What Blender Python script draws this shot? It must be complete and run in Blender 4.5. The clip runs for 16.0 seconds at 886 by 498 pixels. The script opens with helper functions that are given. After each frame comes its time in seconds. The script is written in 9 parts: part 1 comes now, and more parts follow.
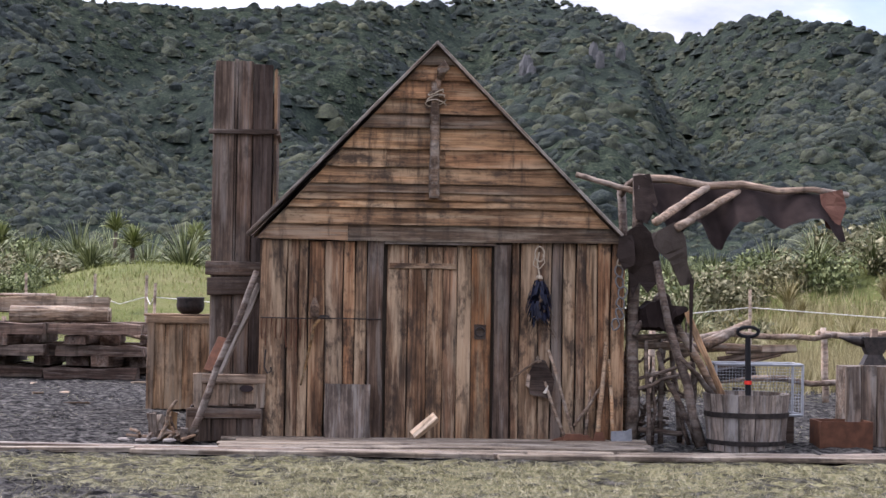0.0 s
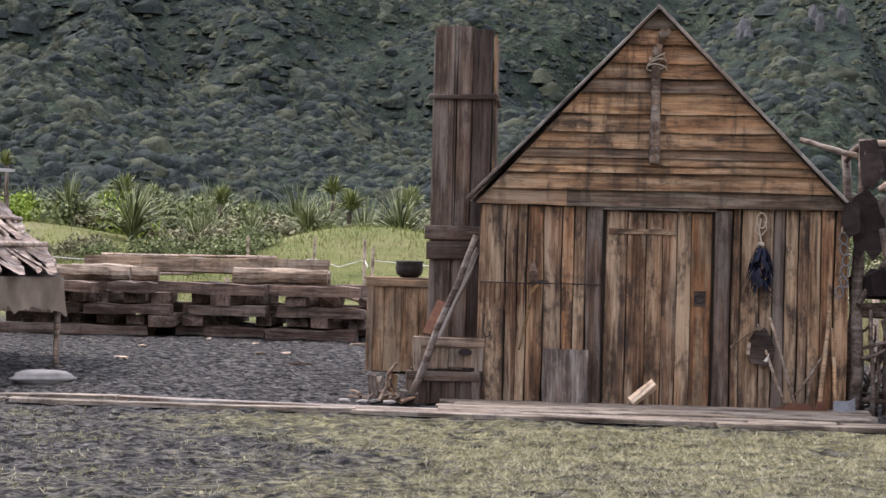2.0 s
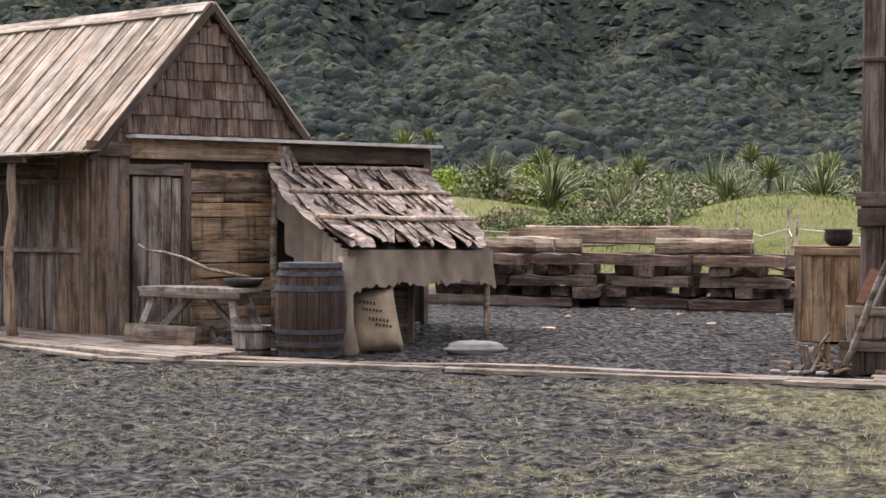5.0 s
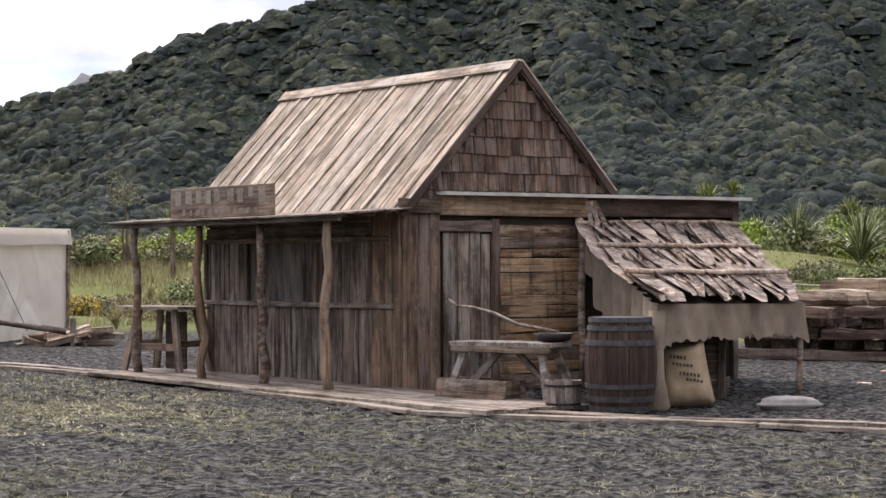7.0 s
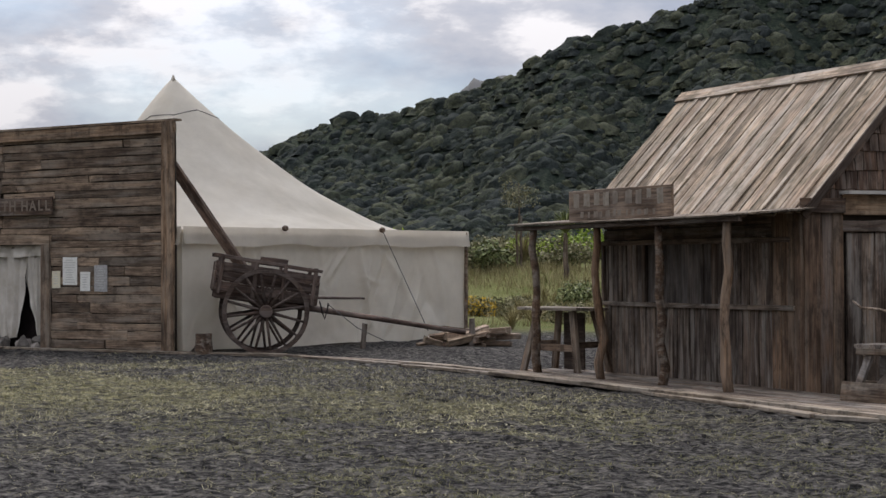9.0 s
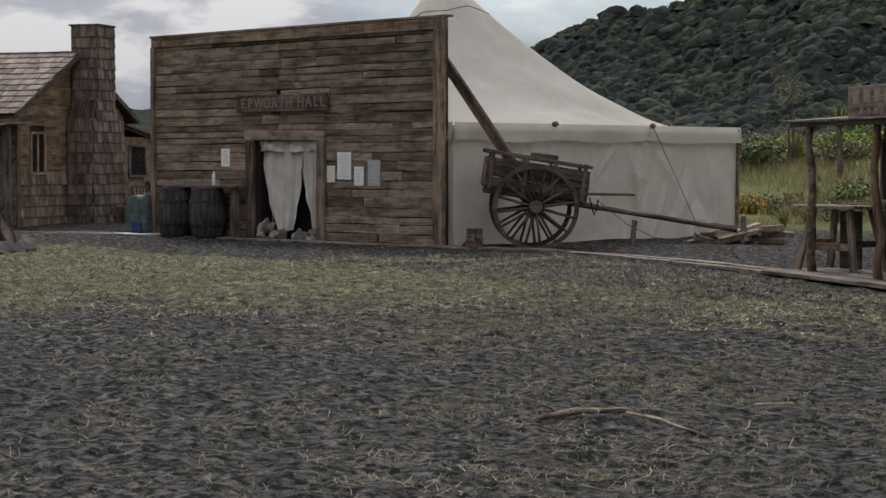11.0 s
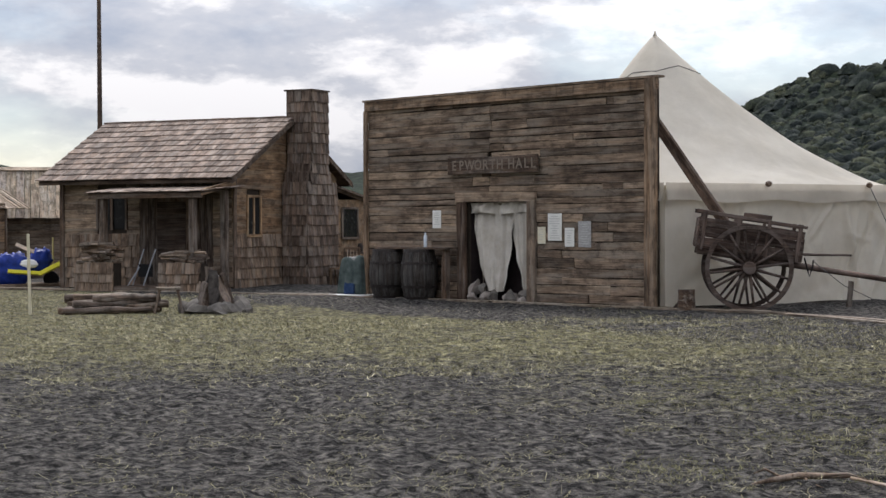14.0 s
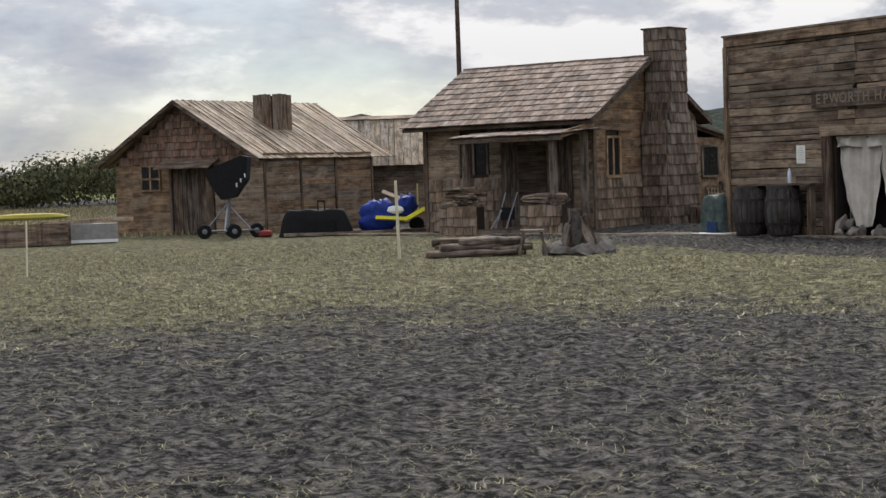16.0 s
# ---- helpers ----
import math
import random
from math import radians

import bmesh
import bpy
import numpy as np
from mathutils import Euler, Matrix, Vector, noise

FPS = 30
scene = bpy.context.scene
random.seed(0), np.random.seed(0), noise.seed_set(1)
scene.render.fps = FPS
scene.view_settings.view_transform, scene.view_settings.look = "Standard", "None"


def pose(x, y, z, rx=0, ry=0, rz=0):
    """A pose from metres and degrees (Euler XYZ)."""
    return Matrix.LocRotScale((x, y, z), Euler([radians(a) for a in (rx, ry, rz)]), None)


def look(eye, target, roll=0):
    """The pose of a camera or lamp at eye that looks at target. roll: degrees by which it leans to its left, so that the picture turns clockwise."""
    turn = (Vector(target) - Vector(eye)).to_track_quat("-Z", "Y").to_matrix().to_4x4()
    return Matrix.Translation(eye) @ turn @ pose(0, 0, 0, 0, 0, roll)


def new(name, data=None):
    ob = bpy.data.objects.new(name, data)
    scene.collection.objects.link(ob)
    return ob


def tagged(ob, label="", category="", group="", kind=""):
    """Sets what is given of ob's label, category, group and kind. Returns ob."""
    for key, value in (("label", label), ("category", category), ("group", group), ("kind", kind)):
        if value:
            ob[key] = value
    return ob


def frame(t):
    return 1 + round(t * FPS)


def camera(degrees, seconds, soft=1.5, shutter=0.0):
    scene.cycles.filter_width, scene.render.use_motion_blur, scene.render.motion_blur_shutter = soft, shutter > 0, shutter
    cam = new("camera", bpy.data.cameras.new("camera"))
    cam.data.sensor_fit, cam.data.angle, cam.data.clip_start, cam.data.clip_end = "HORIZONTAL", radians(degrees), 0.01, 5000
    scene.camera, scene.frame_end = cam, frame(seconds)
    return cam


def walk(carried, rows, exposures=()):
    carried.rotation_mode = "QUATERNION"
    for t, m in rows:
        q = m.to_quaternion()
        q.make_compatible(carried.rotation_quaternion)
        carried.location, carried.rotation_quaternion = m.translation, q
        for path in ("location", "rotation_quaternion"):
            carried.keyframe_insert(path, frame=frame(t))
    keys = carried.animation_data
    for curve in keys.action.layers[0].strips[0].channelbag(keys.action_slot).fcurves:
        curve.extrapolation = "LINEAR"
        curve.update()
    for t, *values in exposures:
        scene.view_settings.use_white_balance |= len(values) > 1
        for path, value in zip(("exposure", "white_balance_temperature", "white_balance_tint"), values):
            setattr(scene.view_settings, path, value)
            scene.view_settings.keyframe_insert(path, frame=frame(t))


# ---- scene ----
# The camera: turned from the spot, carried on an arm half a metre out from the body.
cam = camera(28.0, 16.0)
EYE, ARM = 1.506, 0.5
ROWS = [
    (0.0, 0.001, 1.128, -0.872),
    (0.5, 2.080, 2.106, -1.280),
    (1.0, 2.744, 2.466, -1.490),
    (1.5, 3.793, 2.305, -1.522),
    (2.0, 6.844, -0.135, -1.357),
    (2.5, 10.135, -0.963, -1.083),
    (3.0, 14.002, -1.392, -0.557),
    (3.2, 15.272, -1.657, -0.446),
    (5.3, 21.476, -1.340, -0.243),
    (5.5, 22.653, -1.580, -0.116),
    (6.0, 25.569, -0.562, 0.081),
    (6.5, 28.480, 0.214, 0.259),
    (7.0, 29.825, 0.471, 0.213),
    (7.5, 32.748, 0.623, 0.187),
    (8.0, 35.966, 0.250, 0.187),
    (8.5, 39.328, -0.109, 0.264),
    (9.0, 42.327, 0.575, 0.317),
    (9.5, 44.717, 1.335, 0.516),
    (10.0, 47.444, -0.594, 0.657),
    (10.2, 48.373, -1.431, 0.565),
    (12.3, 52.510, -2.573, 0.086),
    (12.5, 52.476, -1.825, 0.052),
    (13.0, 53.427, -1.336, -0.044),
    (13.5, 55.420, -1.193, 0.037),
    (14.0, 57.557, -0.760, 0.279),
    (14.5, 60.451, -0.400, 0.661),
    (15.0, 63.805, -1.254, 1.252),
    (15.5, 66.948, -1.879, 1.782),
    (16.0, 68.982, -2.458, 1.924),
]
EXPOSURES = [(0.0, 1.05, 6050, 23), (0.5, 1.03, 6000, 23), (1.2, 1.03, 6000, 22), (2.5, 1.10, 6400, 20), (6.0, 1.08, 6550, 19), (7.0, 0.90, 6550, 19), (8.5, 0.44, 6450, 16), (9.5, -0.29, 6500, 13), (10.2, -0.42, 6500, 12), (12.3, 0.42, 6450, 13), (13.0, 0.45, 6450, 13), (15.0, 0.15, 6500, 12), (16.0, 0.20, 6550, 11)]
walk(cam, [(t, pose(-ARM * math.sin(radians(yaw)), ARM * math.cos(radians(yaw)), EYE, 90 + pitch, roll, yaw)) for t, yaw, pitch, roll in ROWS], EXPOSURES)

# ---- light: a bright sky with broken cloud, the sun soft behind it ----
world = bpy.data.worlds.new("world")
scene.world = world
world.use_nodes = True
wt = world.node_tree
wt.nodes.clear()
w_out, w_bg = wt.nodes.new("ShaderNodeOutputWorld"), wt.nodes.new("ShaderNodeBackground")
w_sky, w_mix, w_tc, w_map = wt.nodes.new("ShaderNodeTexSky"), wt.nodes.new("ShaderNodeMixRGB"), wt.nodes.new("ShaderNodeTexCoord"), wt.nodes.new("ShaderNodeMapping")
w_noise, w_ramp, w_noise2, w_tone = wt.nodes.new("ShaderNodeTexNoise"), wt.nodes.new("ShaderNodeValToRGB"), wt.nodes.new("ShaderNodeTexNoise"), wt.nodes.new("ShaderNodeValToRGB")
w_sep, w_rise, w_grow = wt.nodes.new("ShaderNodeSeparateXYZ"), wt.nodes.new("ShaderNodeMapRange"), wt.nodes.new("ShaderNodeMixRGB")
# an overcast sky is about three times as bright overhead as at the horizon
w_grow.blend_type = "MULTIPLY"
w_grow.inputs[0].default_value = 1.0
for k, q in zip(("From Min", "From Max", "To Min", "To Max"), (0.0, 1.0, 0.82, 4.3)):
    w_rise.inputs[k].default_value = q
SUN_AZ, SUN_EL = 66.0, 46.0   # degrees to the left of the first view, and above the ground
w_sky.sky_type, w_sky.sun_disc = "NISHITA", False
w_sky.sun_elevation, w_sky.sun_rotation = radians(SUN_EL), radians(-SUN_AZ)
w_sky.air_density, w_sky.dust_density = 1.0, 0.4
w_map.inputs["Scale"].default_value = (1.0, 1.0, 2.6)
w_noise.inputs["Scale"].default_value, w_noise.inputs["Detail"].default_value, w_noise.inputs["Roughness"].default_value = 3.0, 10.0, 0.55
w_noise2.inputs["Scale"].default_value, w_noise2.inputs["Detail"].default_value, w_noise2.inputs["Roughness"].default_value = 8.5, 12.0, 0.58
w_ramp.color_ramp.elements[0].position, w_ramp.color_ramp.elements[1].position = 0.38, 0.54
w_ramp.color_ramp.elements[0].color = (0.45, 0.45, 0.45, 1)
w_tone.color_ramp.elements[0].position, w_tone.color_ramp.elements[1].position = 0.36, 0.58
w_mid = w_tone.color_ramp.elements.new(0.50)
w_mid.color = (4.5, 4.7, 5.1, 1)
w_tone.color_ramp.elements[0].color, w_tone.color_ramp.elements[2].color = (3.2, 3.6, 4.3, 1), (7.2, 7.2, 7.25, 1)
for a, b in ((w_tc.outputs["Generated"], w_map.inputs["Vector"]), (w_map.outputs[0], w_noise.inputs["Vector"]), (w_map.outputs[0], w_noise2.inputs["Vector"]),
             (w_noise.outputs[0], w_ramp.inputs[0]), (w_noise2.outputs[0], w_tone.inputs[0]), (w_ramp.outputs[0], w_mix.inputs[0]),
             (w_sky.outputs[0], w_mix.inputs[1]), (w_tone.outputs[0], w_mix.inputs[2]), (w_mix.outputs[0], w_grow.inputs[1]), (w_tc.outputs["Generated"], w_sep.inputs[0]), (w_sep.outputs[2], w_rise.inputs[0]), (w_rise.outputs[0], w_grow.inputs[2]), (w_bg.outputs[0], w_out.inputs[0])):
    wt.links.new(a, b)
# duller on the side away from the sun
w_dot, w_glow, w_side = wt.nodes.new("ShaderNodeVectorMath"), wt.nodes.new("ShaderNodeMapRange"), wt.nodes.new("ShaderNodeMixRGB")
w_dot.operation, w_side.blend_type = "DOT_PRODUCT", "MULTIPLY"
w_dot.inputs[1].default_value = (-math.sin(radians(SUN_AZ)), math.cos(radians(SUN_AZ)), 0)
w_side.inputs[0].default_value = 1.0
for k, q in zip(("From Min", "From Max", "To Min", "To Max"), (0.25, 0.72, 0.74, 1.0)):
    w_glow.inputs[k].default_value = q
for a, b in ((w_tc.outputs["Generated"], w_dot.inputs[0]), (w_dot.outputs["Value"], w_glow.inputs[0]), (w_grow.outputs[0], w_side.inputs[1]), (w_glow.outputs[0], w_side.inputs[2]), (w_side.outputs[0], w_bg.inputs[0])):
    wt.links.new(a, b)
w_bg.inputs[1].default_value = 0.1
sun = new("sun", bpy.data.lights.new("sun", "SUN"))
sun.data.energy, sun.data.angle, sun.data.color = 2.6, radians(13), (1.0, 0.95, 0.88)
sun.matrix_world = look((0, 0, 0), (math.sin(radians(SUN_AZ)) * math.cos(radians(SUN_EL)), -math.cos(radians(SUN_AZ)) * math.cos(radians(SUN_EL)), -math.sin(radians(SUN_EL))))
scene.view_settings.exposure = 0.0

# ---- materials ----
class Nodes:
    """A short way to write a node material."""
    def __init__(self, name, sheen=0.12):
        self.m = bpy.data.materials.new(name)
        self.m.use_nodes = True
        self.t = self.m.node_tree
        self.bsdf = self.t.nodes["Principled BSDF"]
        self.bsdf.inputs["Specular IOR Level"].default_value = sheen

    def put(self, kind, **kw):
        n = self.t.nodes.new("ShaderNode" + kind)
        for k, v in kw.items():
            if k in n.inputs:
                n.inputs[k].default_value = v
            else:
                setattr(n, k, v)
        return n

    def link(self, a, b):
        self.t.links.new(a, b)

    def ramp(self, fac, stops):
        n = self.t.nodes.new("ShaderNodeValToRGB")
        e = n.color_ramp.elements
        while len(e) < len(stops):
            e.new(0.5)
        for i, (p, c) in enumerate(stops):
            e[i].position = p
            e[i].color = (*c, 1) if len(c) == 3 else c
        self.link(fac, n.inputs[0])
        return n.outputs[0]

    def mix(self, fac, a, b, mode="MIX"):
        n = self.t.nodes.new("ShaderNodeMixRGB")
        n.blend_type = mode
        for i, v in enumerate((fac, a, b)):
            if isinstance(v, (int, float)):
                n.inputs[i].default_value = v
            elif isinstance(v, tuple):
                n.inputs[i].default_value = (*v, 1)
            else:
                self.link(v, n.inputs[i])
        return n.outputs[0]

    def math(self, op, a, b=0.0):
        n = self.t.nodes.new("ShaderNodeMath")
        n.operation = op
        for i, v in enumerate((a, b)):
            if isinstance(v, (int, float)):
                n.inputs[i].default_value = v
            else:
                self.link(v, n.inputs[i])
        return n.outputs[0]

    def noise(self, vec, scale, detail=4.0, rough=0.55):
        n = self.put("TexNoise", Scale=scale, Detail=detail, Roughness=rough)
        if vec is not None:
            self.link(vec, n.inputs["Vector"])
        return n.outputs[0]

    def coords(self, scale=(1, 1, 1), vary=True, kind="Object"):
        tc, mp = self.put("TexCoord"), self.put("Mapping")
        mp.inputs["Scale"].default_value = scale
        self.link(tc.outputs[kind], mp.inputs["Vector"])
        if vary:
            oi, vm = self.put("ObjectInfo"), self.put("VectorMath", operation="SCALE")
            cx = self.put("CombineXYZ", X=37.0, Y=11.0, Z=23.0)
            self.link(cx.outputs[0], vm.inputs[0])
            self.link(oi.outputs["Random"], vm.inputs["Scale"])
            self.link(vm.outputs[0], mp.inputs["Location"])
        return mp.outputs[0]

    def rand(self):
        return self.put("ObjectInfo").outputs["Random"]

    def bump(self, height, strength, dist=0.01):
        n = self.put("Bump", Strength=strength, Distance=dist)
        self.link(height, n.inputs["Height"])
        self.link(n.outputs[0], self.bsdf.inputs["Normal"])

    def done(self, color, rough=0.85, metal=0.0):
        for v, k in ((color, "Base Color"), (rough, "Roughness"), (metal, "Metallic")):
            if isinstance(v, tuple):
                self.bsdf.inputs[k].default_value = (*v, 1)
            elif isinstance(v, (int, float)):
                self.bsdf.inputs[k].default_value = v
            else:
                self.link(v, self.bsdf.inputs[k])
        return self.m


def wood(name, tones, grey=(0.30, 0.28, 0.25), wear=0.35, stain=(0.03, 0.022, 0.017), axis="X", stains=0.55, lich=None, drip=0.5, streaky=0.75):
    """Old sawn wood with the grain along one local axis; each piece takes one of the tones.
    Weather leaves patches along a board and dark runs down the wall."""
    n = Nodes(name)
    long = {"X": (0.5, 5, 5), "Y": (5, 0.5, 5), "Z": (5, 5, 0.5)}[axis]
    fine = {"X": (1.6, 55, 55), "Y": (55, 1.6, 55), "Z": (55, 55, 1.6)}[axis]
    v, vf, vr = n.coords(long), n.coords(fine), n.coords((1, 1, 1))
    k = len(tones)
    base = n.ramp(n.rand(), [((i + 0.5) / k, (c[0] * 1.10, c[1], c[2] * 0.94)) for i, c in enumerate(tones)])
    grain = n.noise(vf, 1.0, 5, 0.65)
    c = n.mix(1.0, base, n.ramp(grain, [(0.34, (0.50, 0.48, 0.46)), (0.65, (1.32, 1.31, 1.28))]), "MULTIPLY")
    blotch = n.noise(n.coords({"X": (1.1, 2.4, 2.4), "Y": (2.4, 1.1, 2.4), "Z": (2.4, 2.4, 1.1)}[axis]), 1.5, 6, 0.62)
    c = n.mix(0.85, c, n.ramp(blotch, [(0.36, (0.42, 0.39, 0.37)), (0.5, (0.95, 0.94, 0.93)), (0.64, (1.5, 1.46, 1.4))]), "MULTIPLY")
    worn = n.noise(v, 1.3, 5, 0.6)
    c = n.mix(n.math("MULTIPLY", n.ramp(worn, [(0.50, (0, 0, 0)), (0.60, (1, 1, 1))]), wear), c, grey)
    streak = n.noise(n.coords({"X": (1.5, 19, 19), "Y": (19, 1.5, 19), "Z": (19, 19, 1.5)}[axis]), 1.0, 5, 0.6)
    c = n.mix(n.math("MULTIPLY", n.ramp(streak, [(0.53, (0, 0, 0)), (0.63, (1, 1, 1))]), wear * 1.4 * streaky), c, grey)
    c = n.mix(streaky, c, n.ramp(streak, [(0.34, (0.38, 0.37, 0.36)), (0.46, (1, 1, 1))]), "MULTIPLY")
    dirt = n.noise(n.coords({"X": (1.4, 3.0, 3.0), "Y": (3.0, 1.4, 3.0), "Z": (3.0, 3.0, 1.4)}[axis]), 1.9, 8, 0.72)
    c = n.mix(n.math("MULTIPLY", n.ramp(dirt, [(0.51, (0, 0, 0)), (0.62, (1, 1, 1))]), stains), c, stain)
    geo, mp = n.put("NewGeometry"), n.put("Mapping")
    mp.inputs["Scale"].default_value = (9, 9, 0.9)
    n.link(geo.outputs["Position"], mp.inputs["Vector"])
    runs = n.noise(mp.outputs[0], 1.0, 6, 0.68)
    c = n.mix(n.math("MULTIPLY", n.ramp(runs, [(0.52, (0, 0, 0)), (0.66, (1, 1, 1))]), drip), c, stain)
    if lich:
        c = n.mix(n.math("MULTIPLY", n.ramp(n.noise(vr, 5.0, 5, 0.6), [(0.52, (0, 0, 0)), (0.7, (1, 1, 1))]), 0.6), c, lich)
    n.bump(n.math("ADD", grain, n.math("MULTIPLY", worn, 0.6)), 0.55, 0.006)
    return n.done(c, n.math("ADD", n.math("MULTIPLY", grain, 0.2), 0.68))


def cloth(name, c0, c1, scale=6.0, weave=160.0, rough=0.95):
    n = Nodes(name, 0.04)
    v = n.coords()
    c = n.mix(n.ramp(n.noise(v, scale, 6, 0.6), [(0.35, (0, 0, 0)), (0.68, (1, 1, 1))]), c0, c1)
    c = n.mix(n.ramp(n.noise(v, scale * 0.22, 3), [(0.4, (0, 0, 0)), (0.75, (0.6, 0.6, 0.6))]), c, tuple(x * 0.72 for x in c0))
    n.bump(n.math("ADD", n.noise(v, weave, 2), n.math("MULTIPLY", n.noise(v, scale * 1.5, 4), 2.0)), 0.3, 0.01)
    return n.done(c, rough)


def plain(name, c0, c1, scale=8.0, rough=0.6, metal=0.0, bump=0.25):
    n = Nodes(name)
    v = n.coords()
    f = n.noise(v, scale, 6, 0.62)
    c = n.mix(n.ramp(f, [(0.35, (0, 0, 0)), (0.68, (1, 1, 1))]), c0, c1)
    n.bump(n.noise(v, scale * 5, 4), bump, 0.004)
    return n.done(c, n.math("ADD", n.math("MULTIPLY", f, 0.3), rough - 0.15), metal)


M_WARM = wood("warm_board", [(0.190, 0.130, 0.080), (0.165, 0.114, 0.072), (0.222, 0.155, 0.096), (0.146, 0.102, 0.068), (0.206, 0.148, 0.098)], grey=(0.42, 0.31, 0.20), wear=0.5, stains=0.85, drip=0.85)
M_GABLE = wood("gable_board", [(0.225, 0.135, 0.074), (0.180, 0.113, 0.063), (0.261, 0.167, 0.090), (0.153, 0.101, 0.061)], grey=(0.38, 0.275, 0.17), wear=0.4, stains=0.8, drip=0.7)
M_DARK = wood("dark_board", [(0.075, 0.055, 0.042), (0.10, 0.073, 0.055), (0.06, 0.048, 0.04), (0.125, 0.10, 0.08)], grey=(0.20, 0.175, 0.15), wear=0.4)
M_GREY = wood("grey_board", [(0.17, 0.145, 0.12), (0.12, 0.10, 0.085), (0.22, 0.195, 0.165), (0.09, 0.075, 0.062)], grey=(0.30, 0.275, 0.24), wear=0.5)
M_PALE = wood("pale_roof_board", [(0.30, 0.255, 0.205), (0.24, 0.205, 0.165), (0.36, 0.315, 0.255), (0.20, 0.165, 0.13)], grey=(0.40, 0.36, 0.305), wear=0.5, stain=(0.10, 0.085, 0.05), stains=0.7)
M_HALL = wood("hall_board", [(0.196, 0.160, 0.124), (0.170, 0.140, 0.110), (0.226, 0.186, 0.145), (0.150, 0.124, 0.099), (0.250, 0.207, 0.160)], grey=(0.27, 0.235, 0.19), wear=0.45, drip=0.15, streaky=0.4)
M_LOG = wood("old_log", [(0.13, 0.095, 0.068), (0.17, 0.13, 0.095), (0.095, 0.07, 0.052)], grey=(0.28, 0.245, 0.205), wear=0.5)
M_WALK = wood("walk_plank", [(0.172, 0.155, 0.126), (0.136, 0.122, 0.10), (0.212, 0.192, 0.157)], grey=(0.31, 0.27, 0.22), wear=0.5, stains=0.65)
M_BACK = plain("dark_gap", (0.03, 0.023, 0.018), (0.05, 0.04, 0.03), 6, 0.9)
def canvas(name, c0, c1, through_=0.42):
    """Tent cloth: weathered, stained towards the seams, and letting some light through."""
    n = Nodes(name, 0.03)
    v = n.coords()
    c = n.mix(n.ramp(n.noise(v, 0.8, 6, 0.6), [(0.35, (0, 0, 0)), (0.68, (1, 1, 1))]), c0, c1)
    c = n.mix(n.ramp(n.noise(v, 0.35, 7, 0.7), [(0.48, (0, 0, 0)), (0.75, (0.55, 0.55, 0.55))]), c, tuple(x * 0.66 for x in c0))
    n.bump(n.math("ADD", n.noise(v, 60, 2), n.math("MULTIPLY", n.noise(v, 2.2, 5), 4.0)), 0.35, 0.02)
    mat = n.done(c, 0.95)
    tr, mx = n.put("BsdfTranslucent"), n.put("MixShader")
    n.link(c, tr.inputs["Color"])
    mx.inputs[0].default_value = through_
    n.link(n.bsdf.outputs[0], mx.inputs[1])
    n.link(tr.outputs[0], mx.inputs[2])
    n.link(mx.outputs[0], n.t.nodes["Material Output"].inputs["Surface"])
    return mat


M_CANVAS = canvas("tent_canvas", (0.60, 0.555, 0.475), (0.70, 0.66, 0.58))
M_WARMD = wood("warm_board_dark", [(0.142, 0.090, 0.054), (0.120, 0.079, 0.052), (0.163, 0.107, 0.069)], grey=(0.36, 0.27, 0.18), wear=0.5, stains=0.85, drip=0.85)
M_RUST = wood("red_brown_board", [(0.165, 0.096, 0.054), (0.180, 0.108, 0.062), (0.140, 0.084, 0.050)], grey=(0.42, 0.28, 0.165), wear=0.5, stains=0.85)
M_RUSTD = wood("ochre_door_board", [(0.16, 0.105, 0.05), (0.18, 0.10, 0.05)], grey=(0.25, 0.20, 0.13), wear=0.35, stains=0.6)
M_GABLED = wood("gable_board_dark", [(0.115, 0.08, 0.052), (0.15, 0.105, 0.068), (0.09, 0.068, 0.048)], grey=(0.24, 0.20, 0.15), wear=0.4, stains=0.6)
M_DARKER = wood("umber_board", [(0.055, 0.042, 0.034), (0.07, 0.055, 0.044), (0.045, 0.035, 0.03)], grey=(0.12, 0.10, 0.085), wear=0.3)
M_DARKW = wood("corner_post_board", [(0.130, 0.094, 0.065), (0.169, 0.120, 0.083), (0.111, 0.083, 0.062)], grey=(0.19, 0.155, 0.12), wear=0.4)
M_GREYD = wood("grey_board_dark", [(0.118, 0.098, 0.082), (0.150, 0.126, 0.106), (0.090, 0.077, 0.067)], grey=(0.25, 0.225, 0.195), wear=0.5, stains=0.6)
M_GREYW = wood("grey_brown_board", [(0.15, 0.115, 0.085), (0.12, 0.095, 0.072), (0.19, 0.15, 0.115)], grey=(0.27, 0.235, 0.19), wear=0.45)
M_SLATE = wood("shutter_board", [(0.075, 0.07, 0.066), (0.09, 0.082, 0.076)], grey=(0.14, 0.13, 0.12), wear=0.35, stains=0.35)
M_HONEY = wood("honey_board", [(0.28, 0.185, 0.105), (0.24, 0.16, 0.095), (0.32, 0.225, 0.14)], grey=(0.36, 0.29, 0.20), wear=0.4, stains=0.5)
M_HONEYD = wood("tan_board", [(0.196, 0.140, 0.090), (0.157, 0.112, 0.076), (0.235, 0.174, 0.114)], grey=(0.27, 0.225, 0.17), wear=0.4, drip=0.15, streaky=0.4)
M_HONEYB = wood("warm_beam", [(0.225, 0.172, 0.122)], grey=(0.38, 0.30, 0.21), wear=0.4, stains=0.5, drip=0.3)
